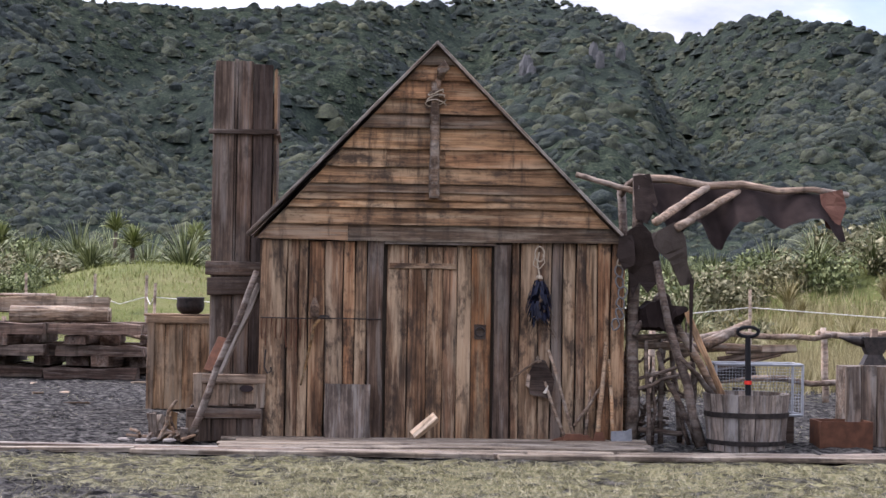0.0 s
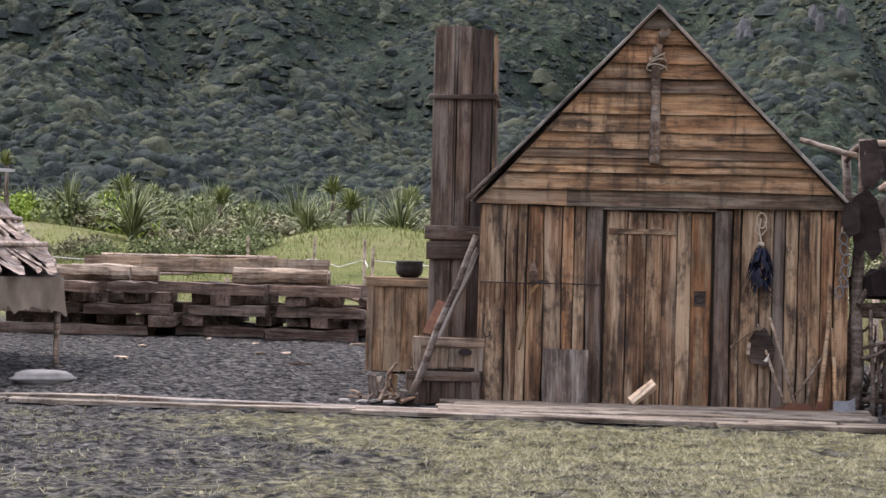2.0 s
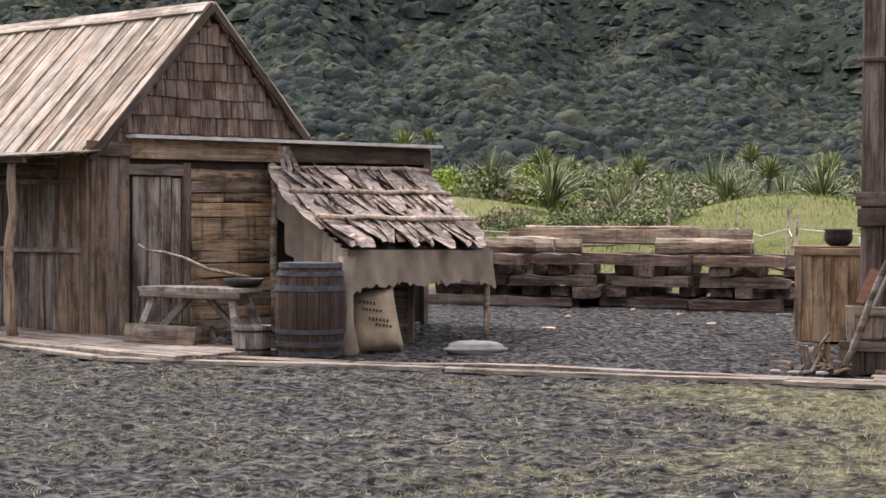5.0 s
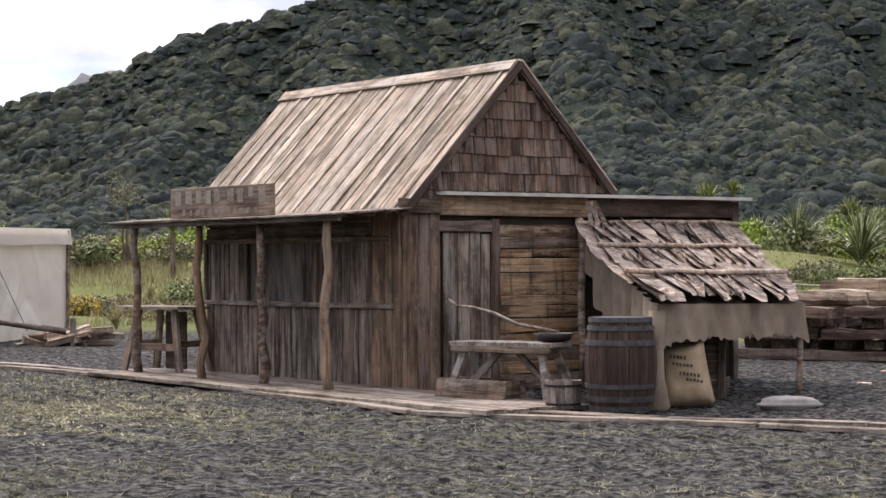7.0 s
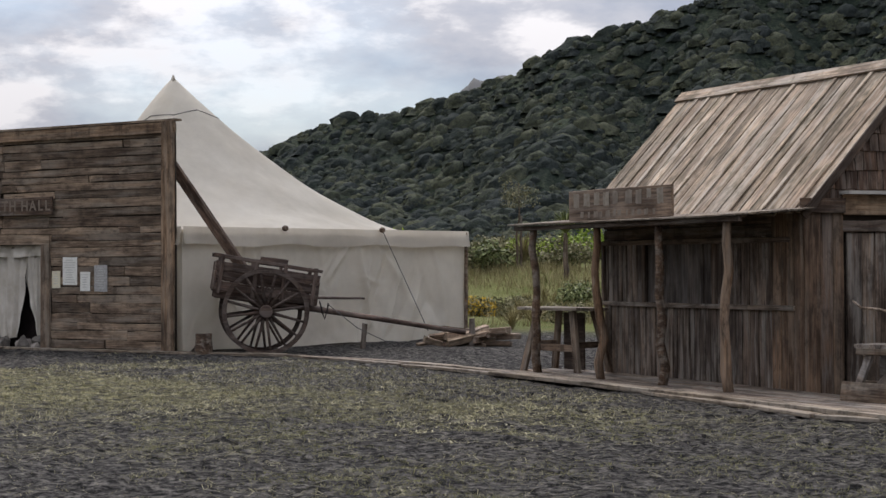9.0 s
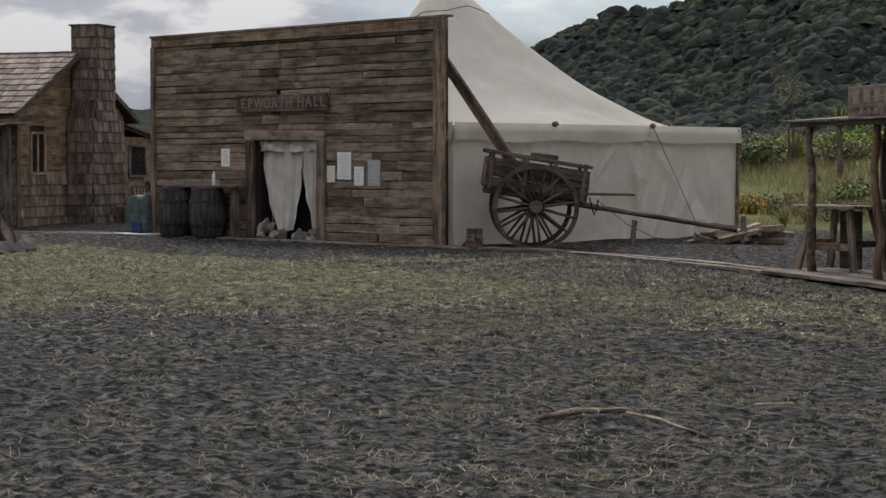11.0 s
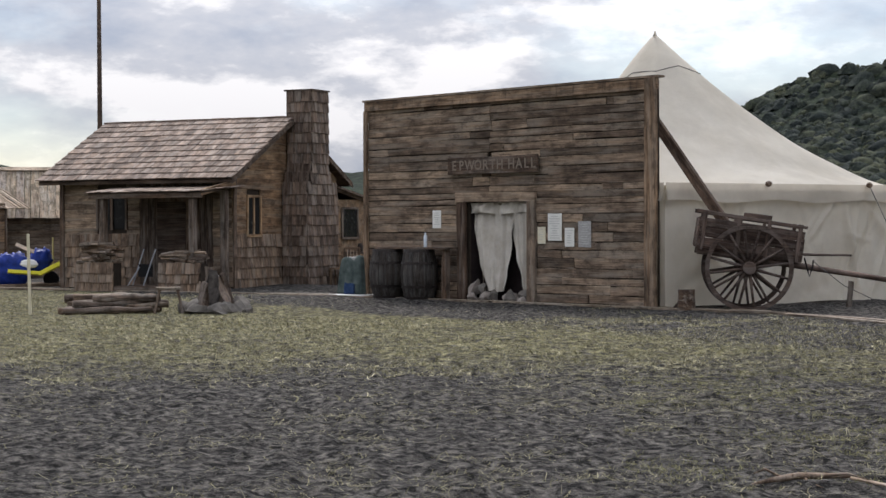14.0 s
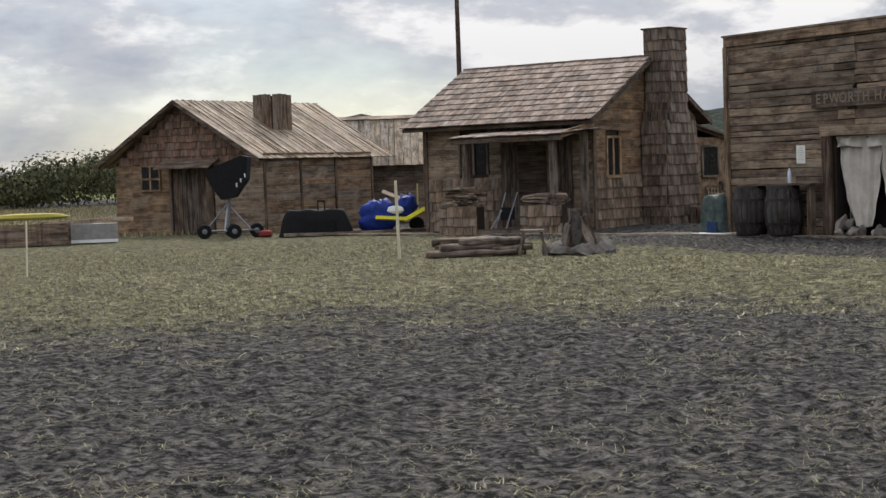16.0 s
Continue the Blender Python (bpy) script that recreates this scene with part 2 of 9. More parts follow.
M_PALED = wood("stained_roof_board", [(0.20, 0.17, 0.13), (0.17, 0.145, 0.11), (0.24, 0.205, 0.16)], grey=(0.33, 0.30, 0.25), wear=0.4, stain=(0.06, 0.05, 0.03), stains=0.75)
M_HALLD = wood("hall_board_dark", [(0.115, 0.094, 0.074), (0.144, 0.115, 0.090), (0.098, 0.081, 0.064)], grey=(0.22, 0.19, 0.155), wear=0.45, drip=0.15, streaky=0.4)
M_HALLT = wood("hall_trim", [(0.20, 0.15, 0.105), (0.175, 0.135, 0.098)], grey=(0.27, 0.225, 0.175), wear=0.35)
M_POST = wood("peeled_post", [(0.17, 0.115, 0.075), (0.20, 0.14, 0.095)], grey=(0.27, 0.22, 0.17), wear=0.4, axis="Z")
M_SHINGLEX = wood("gable_shingle", [(0.085, 0.058, 0.044), (0.115, 0.08, 0.06), (0.068, 0.048, 0.038), (0.15, 0.112, 0.088)], grey=(0.22, 0.185, 0.155), wear=0.4)
M_SHINGLEH = wood("wall_shingle", [(0.184, 0.144, 0.109), (0.149, 0.115, 0.087), (0.230, 0.184, 0.144), (0.127, 0.098, 0.076)], grey=(0.27, 0.235, 0.195), wear=0.45, drip=0.15, streaky=0.4)
M_SHINGLEC = wood("chimney_shingle", [(0.135, 0.108, 0.09), (0.105, 0.085, 0.072), (0.175, 0.145, 0.12), (0.085, 0.068, 0.058)], grey=(0.25, 0.22, 0.19), wear=0.45, drip=0.15, streaky=0.4)
M_SHINGLEL = wood("red_shingle", [(0.15, 0.098, 0.075), (0.12, 0.08, 0.062), (0.18, 0.12, 0.095)], grey=(0.24, 0.195, 0.165), wear=0.4, drip=0.15, streaky=0.4)
M_RSHINGLE = wood("roof_shingle", [(0.185, 0.152, 0.130), (0.142, 0.116, 0.099), (0.228, 0.190, 0.165), (0.108, 0.087, 0.075)], grey=(0.34, 0.295, 0.255), wear=0.4, stains=0.6, drip=0.15, streaky=0.4)
M_SIGN = wood("sign_board", [(0.165, 0.130, 0.101)], grey=(0.22, 0.18, 0.145), wear=0.4, stains=0.3, drip=0.25)
M_PAINT = plain("faded_cream_paint", (0.19, 0.16, 0.125), (0.27, 0.235, 0.19), 14, 0.9)
M_PAINT2 = plain("worn_paint", (0.15, 0.122, 0.096), (0.23, 0.195, 0.16), 9, 0.9)
M_PAINT3 = plain("brown_paint", (0.16, 0.128, 0.10), (0.20, 0.165, 0.13), 14, 0.9)
M_IRON = plain("old_iron", (0.025, 0.022, 0.021), (0.06, 0.05, 0.045), 20, 0.6, 0.7)
M_RUSTY = plain("rusted_iron", (0.075, 0.035, 0.022), (0.13, 0.06, 0.035), 14, 0.8, 0.3)
M_STEEL = plain("grey_steel", (0.16, 0.165, 0.175), (0.25, 0.255, 0.26), 20, 0.4, 0.8)
M_ROPE = plain("rope", (0.26, 0.21, 0.15), (0.38, 0.32, 0.24), 40, 0.95)
M_ROPED = plain("grey_rope", (0.10, 0.095, 0.09), (0.16, 0.15, 0.14), 40, 0.95)
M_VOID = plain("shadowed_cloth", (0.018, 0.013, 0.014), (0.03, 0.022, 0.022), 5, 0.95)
M_CURTAIN = cloth("curtain_cloth", (0.42, 0.38, 0.32), (0.58, 0.545, 0.485), 3.0)
M_CANVASD = canvas("tent_canvas_band", (0.47, 0.42, 0.345), (0.56, 0.51, 0.43), 0.3)
M_PAPER = plain("paper", (0.62, 0.61, 0.55), (0.72, 0.71, 0.66), 12, 0.9)
M_PAPER2 = plain("old_paper", (0.55, 0.50, 0.36), (0.64, 0.60, 0.47), 12, 0.9)
M_PAPERG = plain("grey_paper", (0.26, 0.255, 0.245), (0.40, 0.39, 0.37), 30, 0.9)
M_PRINT = plain("print_ink", (0.42, 0.41, 0.38), (0.48, 0.47, 0.44), 20, 0.9)
M_GLASSD = plain("dark_window_glass", (0.012, 0.012, 0.013), (0.02, 0.02, 0.02), 3, 0.25, 0, 0.05)
M_STONE = plain("pale_stone", (0.18, 0.155, 0.135), (0.28, 0.25, 0.22), 10, 0.9)
M_ROCK = plain("dark_rock", (0.070, 0.064, 0.057), (0.165, 0.148, 0.130), 6, 0.9, 0, 0.6)
M_HONEYP = wood("fresh_wood", [(0.46, 0.38, 0.28), (0.52, 0.44, 0.34)], grey=(0.55, 0.49, 0.40), wear=0.3, stains=0.25)
M_STEELD = plain("dull_blade", (0.15, 0.155, 0.165), (0.23, 0.235, 0.245), 18, 0.5, 0.6)
M_HORN = plain("horn", (0.42, 0.37, 0.30), (0.54, 0.49, 0.41), 15, 0.6)
M_FEATHER = plain("blue_black_feather", (0.005, 0.005, 0.010), (0.010, 0.012, 0.027), 9, 0.45)
M_DRIFT = wood("driftwood", [(0.30, 0.245, 0.195), (0.25, 0.20, 0.155), (0.36, 0.30, 0.24)], grey=(0.42, 0.37, 0.31), wear=0.5, stains=0.4)
M_LOGG = wood("grey_pole", [(0.20, 0.16, 0.125), (0.16, 0.128, 0.10), (0.24, 0.195, 0.155)], grey=(0.33, 0.28, 0.23), wear=0.4, stains=0.5)
M_DRIFTP = wood("pale_driftwood", [(0.40, 0.345, 0.28), (0.34, 0.29, 0.235)], grey=(0.48, 0.43, 0.36), wear=0.5, stains=0.4)
M_LOGD = wood("dark_branch", [(0.095, 0.078, 0.066), (0.13, 0.108, 0.092), (0.075, 0.06, 0.052)], grey=(0.21, 0.185, 0.16), wear=0.4)
M_LOGP = wood("split_log", [(0.225, 0.180, 0.132), (0.185, 0.150, 0.112)], grey=(0.38, 0.325, 0.25), wear=0.4)
M_SLEEPER = wood("sleeper", [(0.064, 0.046, 0.038), (0.090, 0.066, 0.053), (0.112, 0.084, 0.068)], grey=(0.23, 0.19, 0.155), wear=0.4)
M_SLEEPERR = wood("red_sleeper", [(0.105, 0.076, 0.060), (0.135, 0.100, 0.079)], grey=(0.25, 0.205, 0.165), wear=0.4)
M_GREYP = wood("tub_stave", [(0.173, 0.158, 0.144), (0.137, 0.126, 0.115), (0.202, 0.187, 0.169)], grey=(0.33, 0.31, 0.285), wear=0.5, axis="Z", streaky=0.3)
M_CASK = wood("cask_stave", [(0.032, 0.022, 0.018), (0.041, 0.030, 0.023), (0.026, 0.019, 0.017)], grey=(0.188, 0.143, 0.101), wear=0.13, axis="Z", drip=0.3, streaky=0.2)
M_HOOP = plain("dull_hoop_iron", (0.035, 0.034, 0.035), (0.075, 0.073, 0.072), 12, 0.7, 0.2)
M_CASKD = wood("tarred_stave", [(0.042, 0.042, 0.042), (0.055, 0.054, 0.052), (0.035, 0.035, 0.036)], grey=(0.10, 0.098, 0.092), wear=0.35, axis="Z")
M_HIDE = cloth("dark_hide", (0.022, 0.016, 0.014), (0.042, 0.031, 0.026), 5, 60, 0.8)
M_HIDEG = cloth("grey_hide", (0.045, 0.036, 0.03), (0.075, 0.06, 0.05), 5, 60, 0.8)
M_RUSTC = cloth("red_brown_hide", (0.11, 0.052, 0.038), (0.16, 0.085, 0.06), 5, 60, 0.85)
M_DARKCLOTH = cloth("dark_cloth", (0.014, 0.010, 0.009), (0.028, 0.020, 0.018), 5, 120)
M_SACK = cloth("hessian", (0.26, 0.195, 0.125), (0.34, 0.262, 0.175), 9, 200)
M_DRAPE = cloth("grey_sacking", (0.185, 0.145, 0.108), (0.25, 0.205, 0.155), 5, 150)
M_BARK = wood("bark_strip", [(0.215, 0.180, 0.150), (0.160, 0.132, 0.109), (0.275, 0.235, 0.20), (0.10, 0.080, 0.066)], grey=(0.38, 0.33, 0.285), wear=0.5, stains=0.5)
M_BLACK = plain("black_paint", (0.009, 0.009, 0.010), (0.016, 0.016, 0.017), 15, 0.8)
M_RED = plain("red_paint", (0.55, 0.03, 0.02), (0.65, 0.05, 0.03), 15, 0.45)
M_PLASTIC = plain("grey_plastic", (0.24, 0.25, 0.265), (0.32, 0.33, 0.345), 15, 0.5)
M_ROPEP = plain("pale_rope", (0.50, 0.48, 0.42), (0.60, 0.58, 0.52), 40, 0.95)
M_BLUE = plain("blue_tarpaulin", (0.008, 0.020, 0.12), (0.018, 0.042, 0.24), 6, 0.5, 0, 0.6)
M_TEAL = cloth("green_grey_tarp", (0.035, 0.050, 0.048), (0.10, 0.118, 0.108), 5, 60, 0.7)
M_BLUEF = cloth("faded_blue_cloth", (0.015, 0.030, 0.075), (0.04, 0.065, 0.12), 6, 60, 0.8)
M_YELLOW = plain("yellow_plastic", (0.55, 0.50, 0.03), (0.65, 0.60, 0.06), 8, 0.5)
M_INK = plain("sack_print", (0.045, 0.035, 0.028), (0.08, 0.065, 0.05), 30, 0.95)
M_CLEAR = plain("clear_bottle", (0.55, 0.60, 0.65), (0.62, 0.66, 0.70), 10, 0.15)
M_CARD = plain("cardboard", (0.30, 0.215, 0.13), (0.36, 0.265, 0.17), 6, 0.9)
M_WHITE = plain("white_paint", (0.68, 0.68, 0.66), (0.76, 0.76, 0.74), 8, 0.6)
M_CART = wood("cart_board", [(0.075, 0.056, 0.048), (0.10, 0.076, 0.066), (0.06, 0.046, 0.04)], grey=(0.17, 0.14, 0.122), wear=0.4)
M_CARTD = wood("wheel_wood", [(0.065, 0.052, 0.047), (0.085, 0.068, 0.06)], grey=(0.15, 0.128, 0.115), wear=0.4)
M_CHAR = plain("charred_wood", (0.014, 0.012, 0.011), (0.085, 0.074, 0.066), 7, 0.9, 0, 0.8)
M_STAKE = plain("pale_stake", (0.52, 0.47, 0.33), (0.60, 0.55, 0.41), 9, 0.8)
M_LITEDGE = plain("weathered_tin_edge", (0.30, 0.28, 0.25), (0.44, 0.42, 0.38), 5, 0.6)
M_PLASTICW = plain("pale_sack", (0.17, 0.155, 0.14), (0.27, 0.25, 0.225), 7, 0.85)
M_PLASTICG = plain("grey_bucket", (0.20, 0.19, 0.18), (0.27, 0.26, 0.25), 7, 0.6)
M_REDC = plain("dull_red_cloth", (0.16, 0.03, 0.025), (0.22, 0.05, 0.04), 7, 0.8)
M_YELLOWD = plain("worn_yellow_steel", (0.42, 0.34, 0.12), (0.50, 0.42, 0.18), 9, 0.6)
M_YELLOWF = plain("dull_yellow", (0.30, 0.26, 0.05), (0.38, 0.33, 0.08), 5, 0.6)

# ---- ways to build ----


def thing(name, m, label, category, group="", kind=""):
    ob = new(name)
    ob.empty_display_size = 0.2
    ob.matrix_world = m
    return tagged(ob, label, category, group, kind)


def part(name, mesh, mat, parent=None, label="", m=None, smooth=False):
    """Links a bmesh, or (verts, faces), as one mesh object under a thing or a part."""
    me = bpy.data.meshes.new(name)
    if isinstance(mesh, tuple):
        me.from_pydata(mesh[0], [], mesh[1])
    else:
        mesh.to_mesh(me)
        mesh.free()
    me.materials.append(mat)
    if smooth:
        me.polygons.foreach_set("use_smooth", [True] * len(me.polygons))
    ob = new(name, me)
    if parent is not None:
        ob.parent = parent
    if m is not None:
        ob.matrix_local = m
    if label:
        ob["label"] = label
    return ob


def solo(name, mesh, mat, m, label, category, group="", kind="", smooth=False):
    """A thing that is a single mesh."""
    ob = part(name, mesh, mat, None, "", None, smooth)
    ob.matrix_world = m
    return tagged(ob, label, category, group, kind)


def join(*pieces):
    v, f = [], []
    for a, b in pieces:
        k = len(v)
        v += a
        f += [tuple(i + k for i in q) for q in b]
    return v, f


def moved(mesh, m):
    return [tuple(m @ Vector(p)) for p in mesh[0]], mesh[1]


def box(x0, x1, y0, y1, z0, z1):
    v = [(x, y, z) for z in (z0, z1) for y in (y0, y1) for x in (x0, x1)]
    return v, [(0, 2, 3, 1), (4, 5, 7, 6), (0, 1, 5, 4), (2, 6, 7, 3), (0, 4, 6, 2), (1, 3, 7, 5)]


def plank(length, width, thick, rnd, rough=0.006, segs=3, bow=0.0):
    """A sawn board along local X, centred, with uneven edges and worn arrises; its face is -Y, its width Z."""
    v, f = [], []
    b = min(0.006, thick * 0.25, width * 0.1)
    prof = [(-thick / 2, -width / 2 + b), (-thick / 2, width / 2 - b), (-thick / 2 + b, width / 2), (thick / 2, width / 2), (thick / 2, -width / 2), (-thick / 2 + b, -width / 2)]
    for i in range(segs + 1):
        s = i / segs
        x = (s - 0.5) * length + (rnd.uniform(-rough, rough) * 2 if i in (0, segs) else 0)
        up, dn, q = rnd.uniform(-rough, rough), rnd.uniform(-rough, rough), rnd.uniform(-rough, rough) * 0.5 + bow * 4 * s * (1 - s)
        for y, z in prof:
            v.append((x + (rnd.uniform(-rough, rough) if i in (0, segs) else 0), y + q, z + (up if z > 0 else dn)))
    k = len(prof)
    for i in range(segs):
        for j in range(k):
            a, c = i * k + j, i * k + (j + 1) % k
            f.append((a, a + k, c + k, c))
    f.append(tuple(range(k)))
    f.append(tuple(segs * k + j for j in reversed(range(k))))
    return v, f


def tube(points, radii, sides=8, rnd=None, wob=0.0, cap=True):
    """A round stick through the points."""
    v, f = [], []
    pts = [Vector(p) for p in points]
    n = len(pts)
    for i, p in enumerate(pts):
        d = (pts[min(i + 1, n - 1)] - pts[max(i - 1, 0)]).normalized()
        a = d.orthogonal() if i == 0 else (prev - d * prev.dot(d))
        a = a.normalized()
        prev = a
        c = d.cross(a)
        r = radii[i] if isinstance(radii, (list, tuple)) else radii
        for j in range(sides):
            t = 2 * math.pi * j / sides
            q = r * (1 + (rnd.uniform(-wob, wob) if rnd else 0))
            v.append(tuple(p + a * (math.cos(t) * q) + c * (math.sin(t) * q)))
    for i in range(n - 1):
        for j in range(sides):
            a, b = i * sides + j, i * sides + (j + 1) % sides
            f.append((a, b, b + sides, a + sides))
    if cap:
        f.append(tuple(reversed(range(sides))))
        f.append(tuple((n - 1) * sides + j for j in range(sides)))
    return v, f


def stick(a, b, r0, r1, rnd, bend=0.03, segs=5, sides=8):
    """A slightly crooked pole from a to b."""
    a, b = Vector(a), Vector(b)
    d = b - a
    n1 = d.orthogonal().normalized()
    n2 = d.cross(n1).normalized()
    pts, L = [], d.length
    for i in range(segs + 1):
        s = i / segs
        k = (0 if i in (0, segs) else bend * L)
        pts.append(a + d * s + n1 * rnd.uniform(-k, k) + n2 * rnd.uniform(-k, k))
    return tube(pts, [r0 + (r1 - r0) * i / segs for i in range(segs + 1)], sides, rnd, 0.12)


def lathe(profile, sides=24):
    """A turned form about Z from (radius, height) rows."""
    v, f = [], []
    for r, z in profile:
        for j in range(sides):
            t = 2 * math.pi * j / sides
            v.append((r * math.cos(t), r * math.sin(t), z))
    for i in range(len(profile) - 1):
        for j in range(sides):
            a, b = i * sides + j, i * sides + (j + 1) % sides
            f.append((a, b, b + sides, a + sides))
    f.append(tuple(reversed(range(sides))))
    f.append(tuple((len(profile) - 1) * sides + j for j in range(sides)))
    return v, f


def lay(a, b, face):
    """The pose of a plank whose length runs from a to b and whose face looks towards face."""
    a, b, y = Vector(a), Vector(b), -Vector(face).normalized()
    x = (b - a).normalized()
    y = (y - x * y.dot(x)).normalized()
    m = Matrix((x, y, x.cross(y))).transposed().to_4x4()
    m.translation = (a + b) / 2
    return m


def board(parent, a, b, face, width, thick, mat, rnd, name="board", rough=0.006, label="", bow=0.0):
    L = (Vector(b) - Vector(a)).length
    return part(name, plank(L, width, thick, rnd, rough, 3 if L > 0.6 else 2, bow), mat, parent, label, lay(a, b, face))


def upright_boards(parent, x0, x1, z0, z1, rnd, mat, wmin=0.12, wmax=0.24, thick=0.025, gap=0.006, y=0.0, top=None):
    """Boards side by side, standing, on a wall whose face is -Y."""
    x = x0
    while x < x1 - 0.01:
        w = min(rnd.uniform(wmin, wmax), x1 - x)
        if x1 - x - w < wmin * 0.5:
            w = x1 - x
        c = x + w / 2
        zt = z1 if top is None else top(c)
        board(parent, (c + rnd.uniform(-.004, .004), y + rnd.uniform(-.008, .008), z0 + rnd.uniform(0, .015)), (c + rnd.uniform(-.004, .004), y + rnd.uniform(-.008, .008), zt), (0, -1, 0), w - gap * rnd.uniform(0.4, 1.6), thick, mat, rnd)
        x += w


def level_boards(parent, x0, x1, z0, z1, rnd, mat, hmin=0.12, hmax=0.2, thick=0.025, y=0.0, lap=0.0, split=0.5, left=None, right=None, maxlen=3.0):
    """Boards one above another, lying, on a wall whose face is -Y; lap tilts them like weatherboard."""
    z = z0
    while z < z1 - 0.01:
        h = min(rnd.uniform(hmin, hmax), z1 - z)
        if z1 - z - h < hmin * 0.5:
            h = z1 - z
        c = z + h / 2
        a, b = (left(c) if left else x0), (right(c) if right else x1)
        if b - a > 0.12:
            cuts = [a]
            while b - cuts[-1] > maxlen or (len(cuts) == 1 and b - a > 1.2 and rnd.random() < split):
                cuts.append(cuts[-1] + rnd.uniform(0.3, 0.7) * min(maxlen, b - cuts[-1]))
                if b - cuts[-1] < 0.3:
                    cuts.pop()
                    break
            cuts.append(b)
            for p, q in zip(cuts, cuts[1:]):
                dz = rnd.uniform(-.006, .006)
                board(parent, (p + .003, y + rnd.uniform(-.006, .006), c + dz), (q - .003, y + rnd.uniform(-.006, .006), c - dz), (0, -1, -lap), h * (1.0 + 0.12 * (lap > 0)) - (0.006 if lap == 0 else 0), thick, mat, rnd)
        z += h

# ---- ground, hills and distance ----
def smooth01(a, b, x):
    t = np.clip((x - a) / (b - a), 0, 1)
    return t * t * (3 - 2 * t)


def value_noise(x, y, seed=0):
    """Smooth noise on arrays, about -1 to 1."""
    xi, yi = np.floor(x).astype(np.int64), np.floor(y).astype(np.int64)
    fx, fy = x - xi, y - yi
    fx, fy = fx * fx * (3 - 2 * fx), fy * fy * (3 - 2 * fy)

    def h(a, b):
        n = (a * 374761393 + b * 668265263 + seed * 974634777) & 0xffffffff
        n = ((n ^ (n >> 13)) * 1274126177) & 0xffffffff
        return ((n ^ (n >> 16)) & 0xffff) / 32767.5 - 1
    return (h(xi, yi) * (1 - fx) + h(xi + 1, yi) * fx) * (1 - fy) + (h(xi, yi + 1) * (1 - fx) + h(xi + 1, yi + 1) * fx) * fy


def fbm(x, y, octaves=4, seed=0):
    return sum(value_noise(x * 2 ** o, y * 2 ** o, seed + o) / 2 ** o for o in range(octaves))


def land(x, y):
    """Height of the open ground: level in the yard, dunes and swale behind the rope fence."""
    r, az = np.hypot(x, y), np.degrees(np.arctan2(-x, y))
    out = smooth01(34, 52, r) * (1 - smooth01(60, 72, az))
    dune = 2.0 * np.exp(-((az - 9.0) / 5.5) ** 2 - ((r - 57) / 9) ** 2) + 1.7 * np.exp(-((az - 20) / 5.0) ** 2 - ((r - 64) / 9) ** 2) + 2.3 * np.exp(-((az + 14) / 6.5) ** 2 - ((r - 54) / 11) ** 2) + 3.6 * np.exp(-((az + 3.6) / 2.4) ** 2 - ((r - 72) / 10) ** 2) + 1.0 * np.exp(-((az - 38) / 7.0) ** 2 - ((r - 66) / 10) ** 2)
    return out * (dune + 0.3 * fbm(x / 9, y / 9, 3, 5) + 1.5 * smooth01(58, 78, r)) + 0.014 * fbm(x / 1.7, y / 1.7, 2, 9) + (1 - smooth01(36, 48, r)) * (0.018 * fbm(x / 0.30, y / 0.30, 2, 15) + 0.024 * np.maximum(-.3, fbm(x / 0.17, y / 0.17, 2, 41)))


def sheet(fn, us, vs):
    U, V = np.meshgrid(us, vs)
    X, Y, Z = fn(U, V)
    v = np.stack([X.ravel(), Y.ravel(), Z.ravel()], 1)
    n, k = len(us), len(vs)
    i = (np.arange(k - 1)[:, None] * n + np.arange(n - 1)[None]).ravel()
    return v, np.stack([i, i + 1, i + n + 1, i + n], 1)


def sheet_object(name, fn, us, vs, mat, parent=None):
    v, f = sheet(fn, us, vs)
    me = bpy.data.meshes.new(name)
    me.from_pydata(v.tolist(), [], f.tolist())
    me.polygons.foreach_set("use_smooth", [True] * len(f))
    me.materials.append(mat)
    ob = new(name, me)
    if parent is not None:
        ob.parent = parent
    return ob


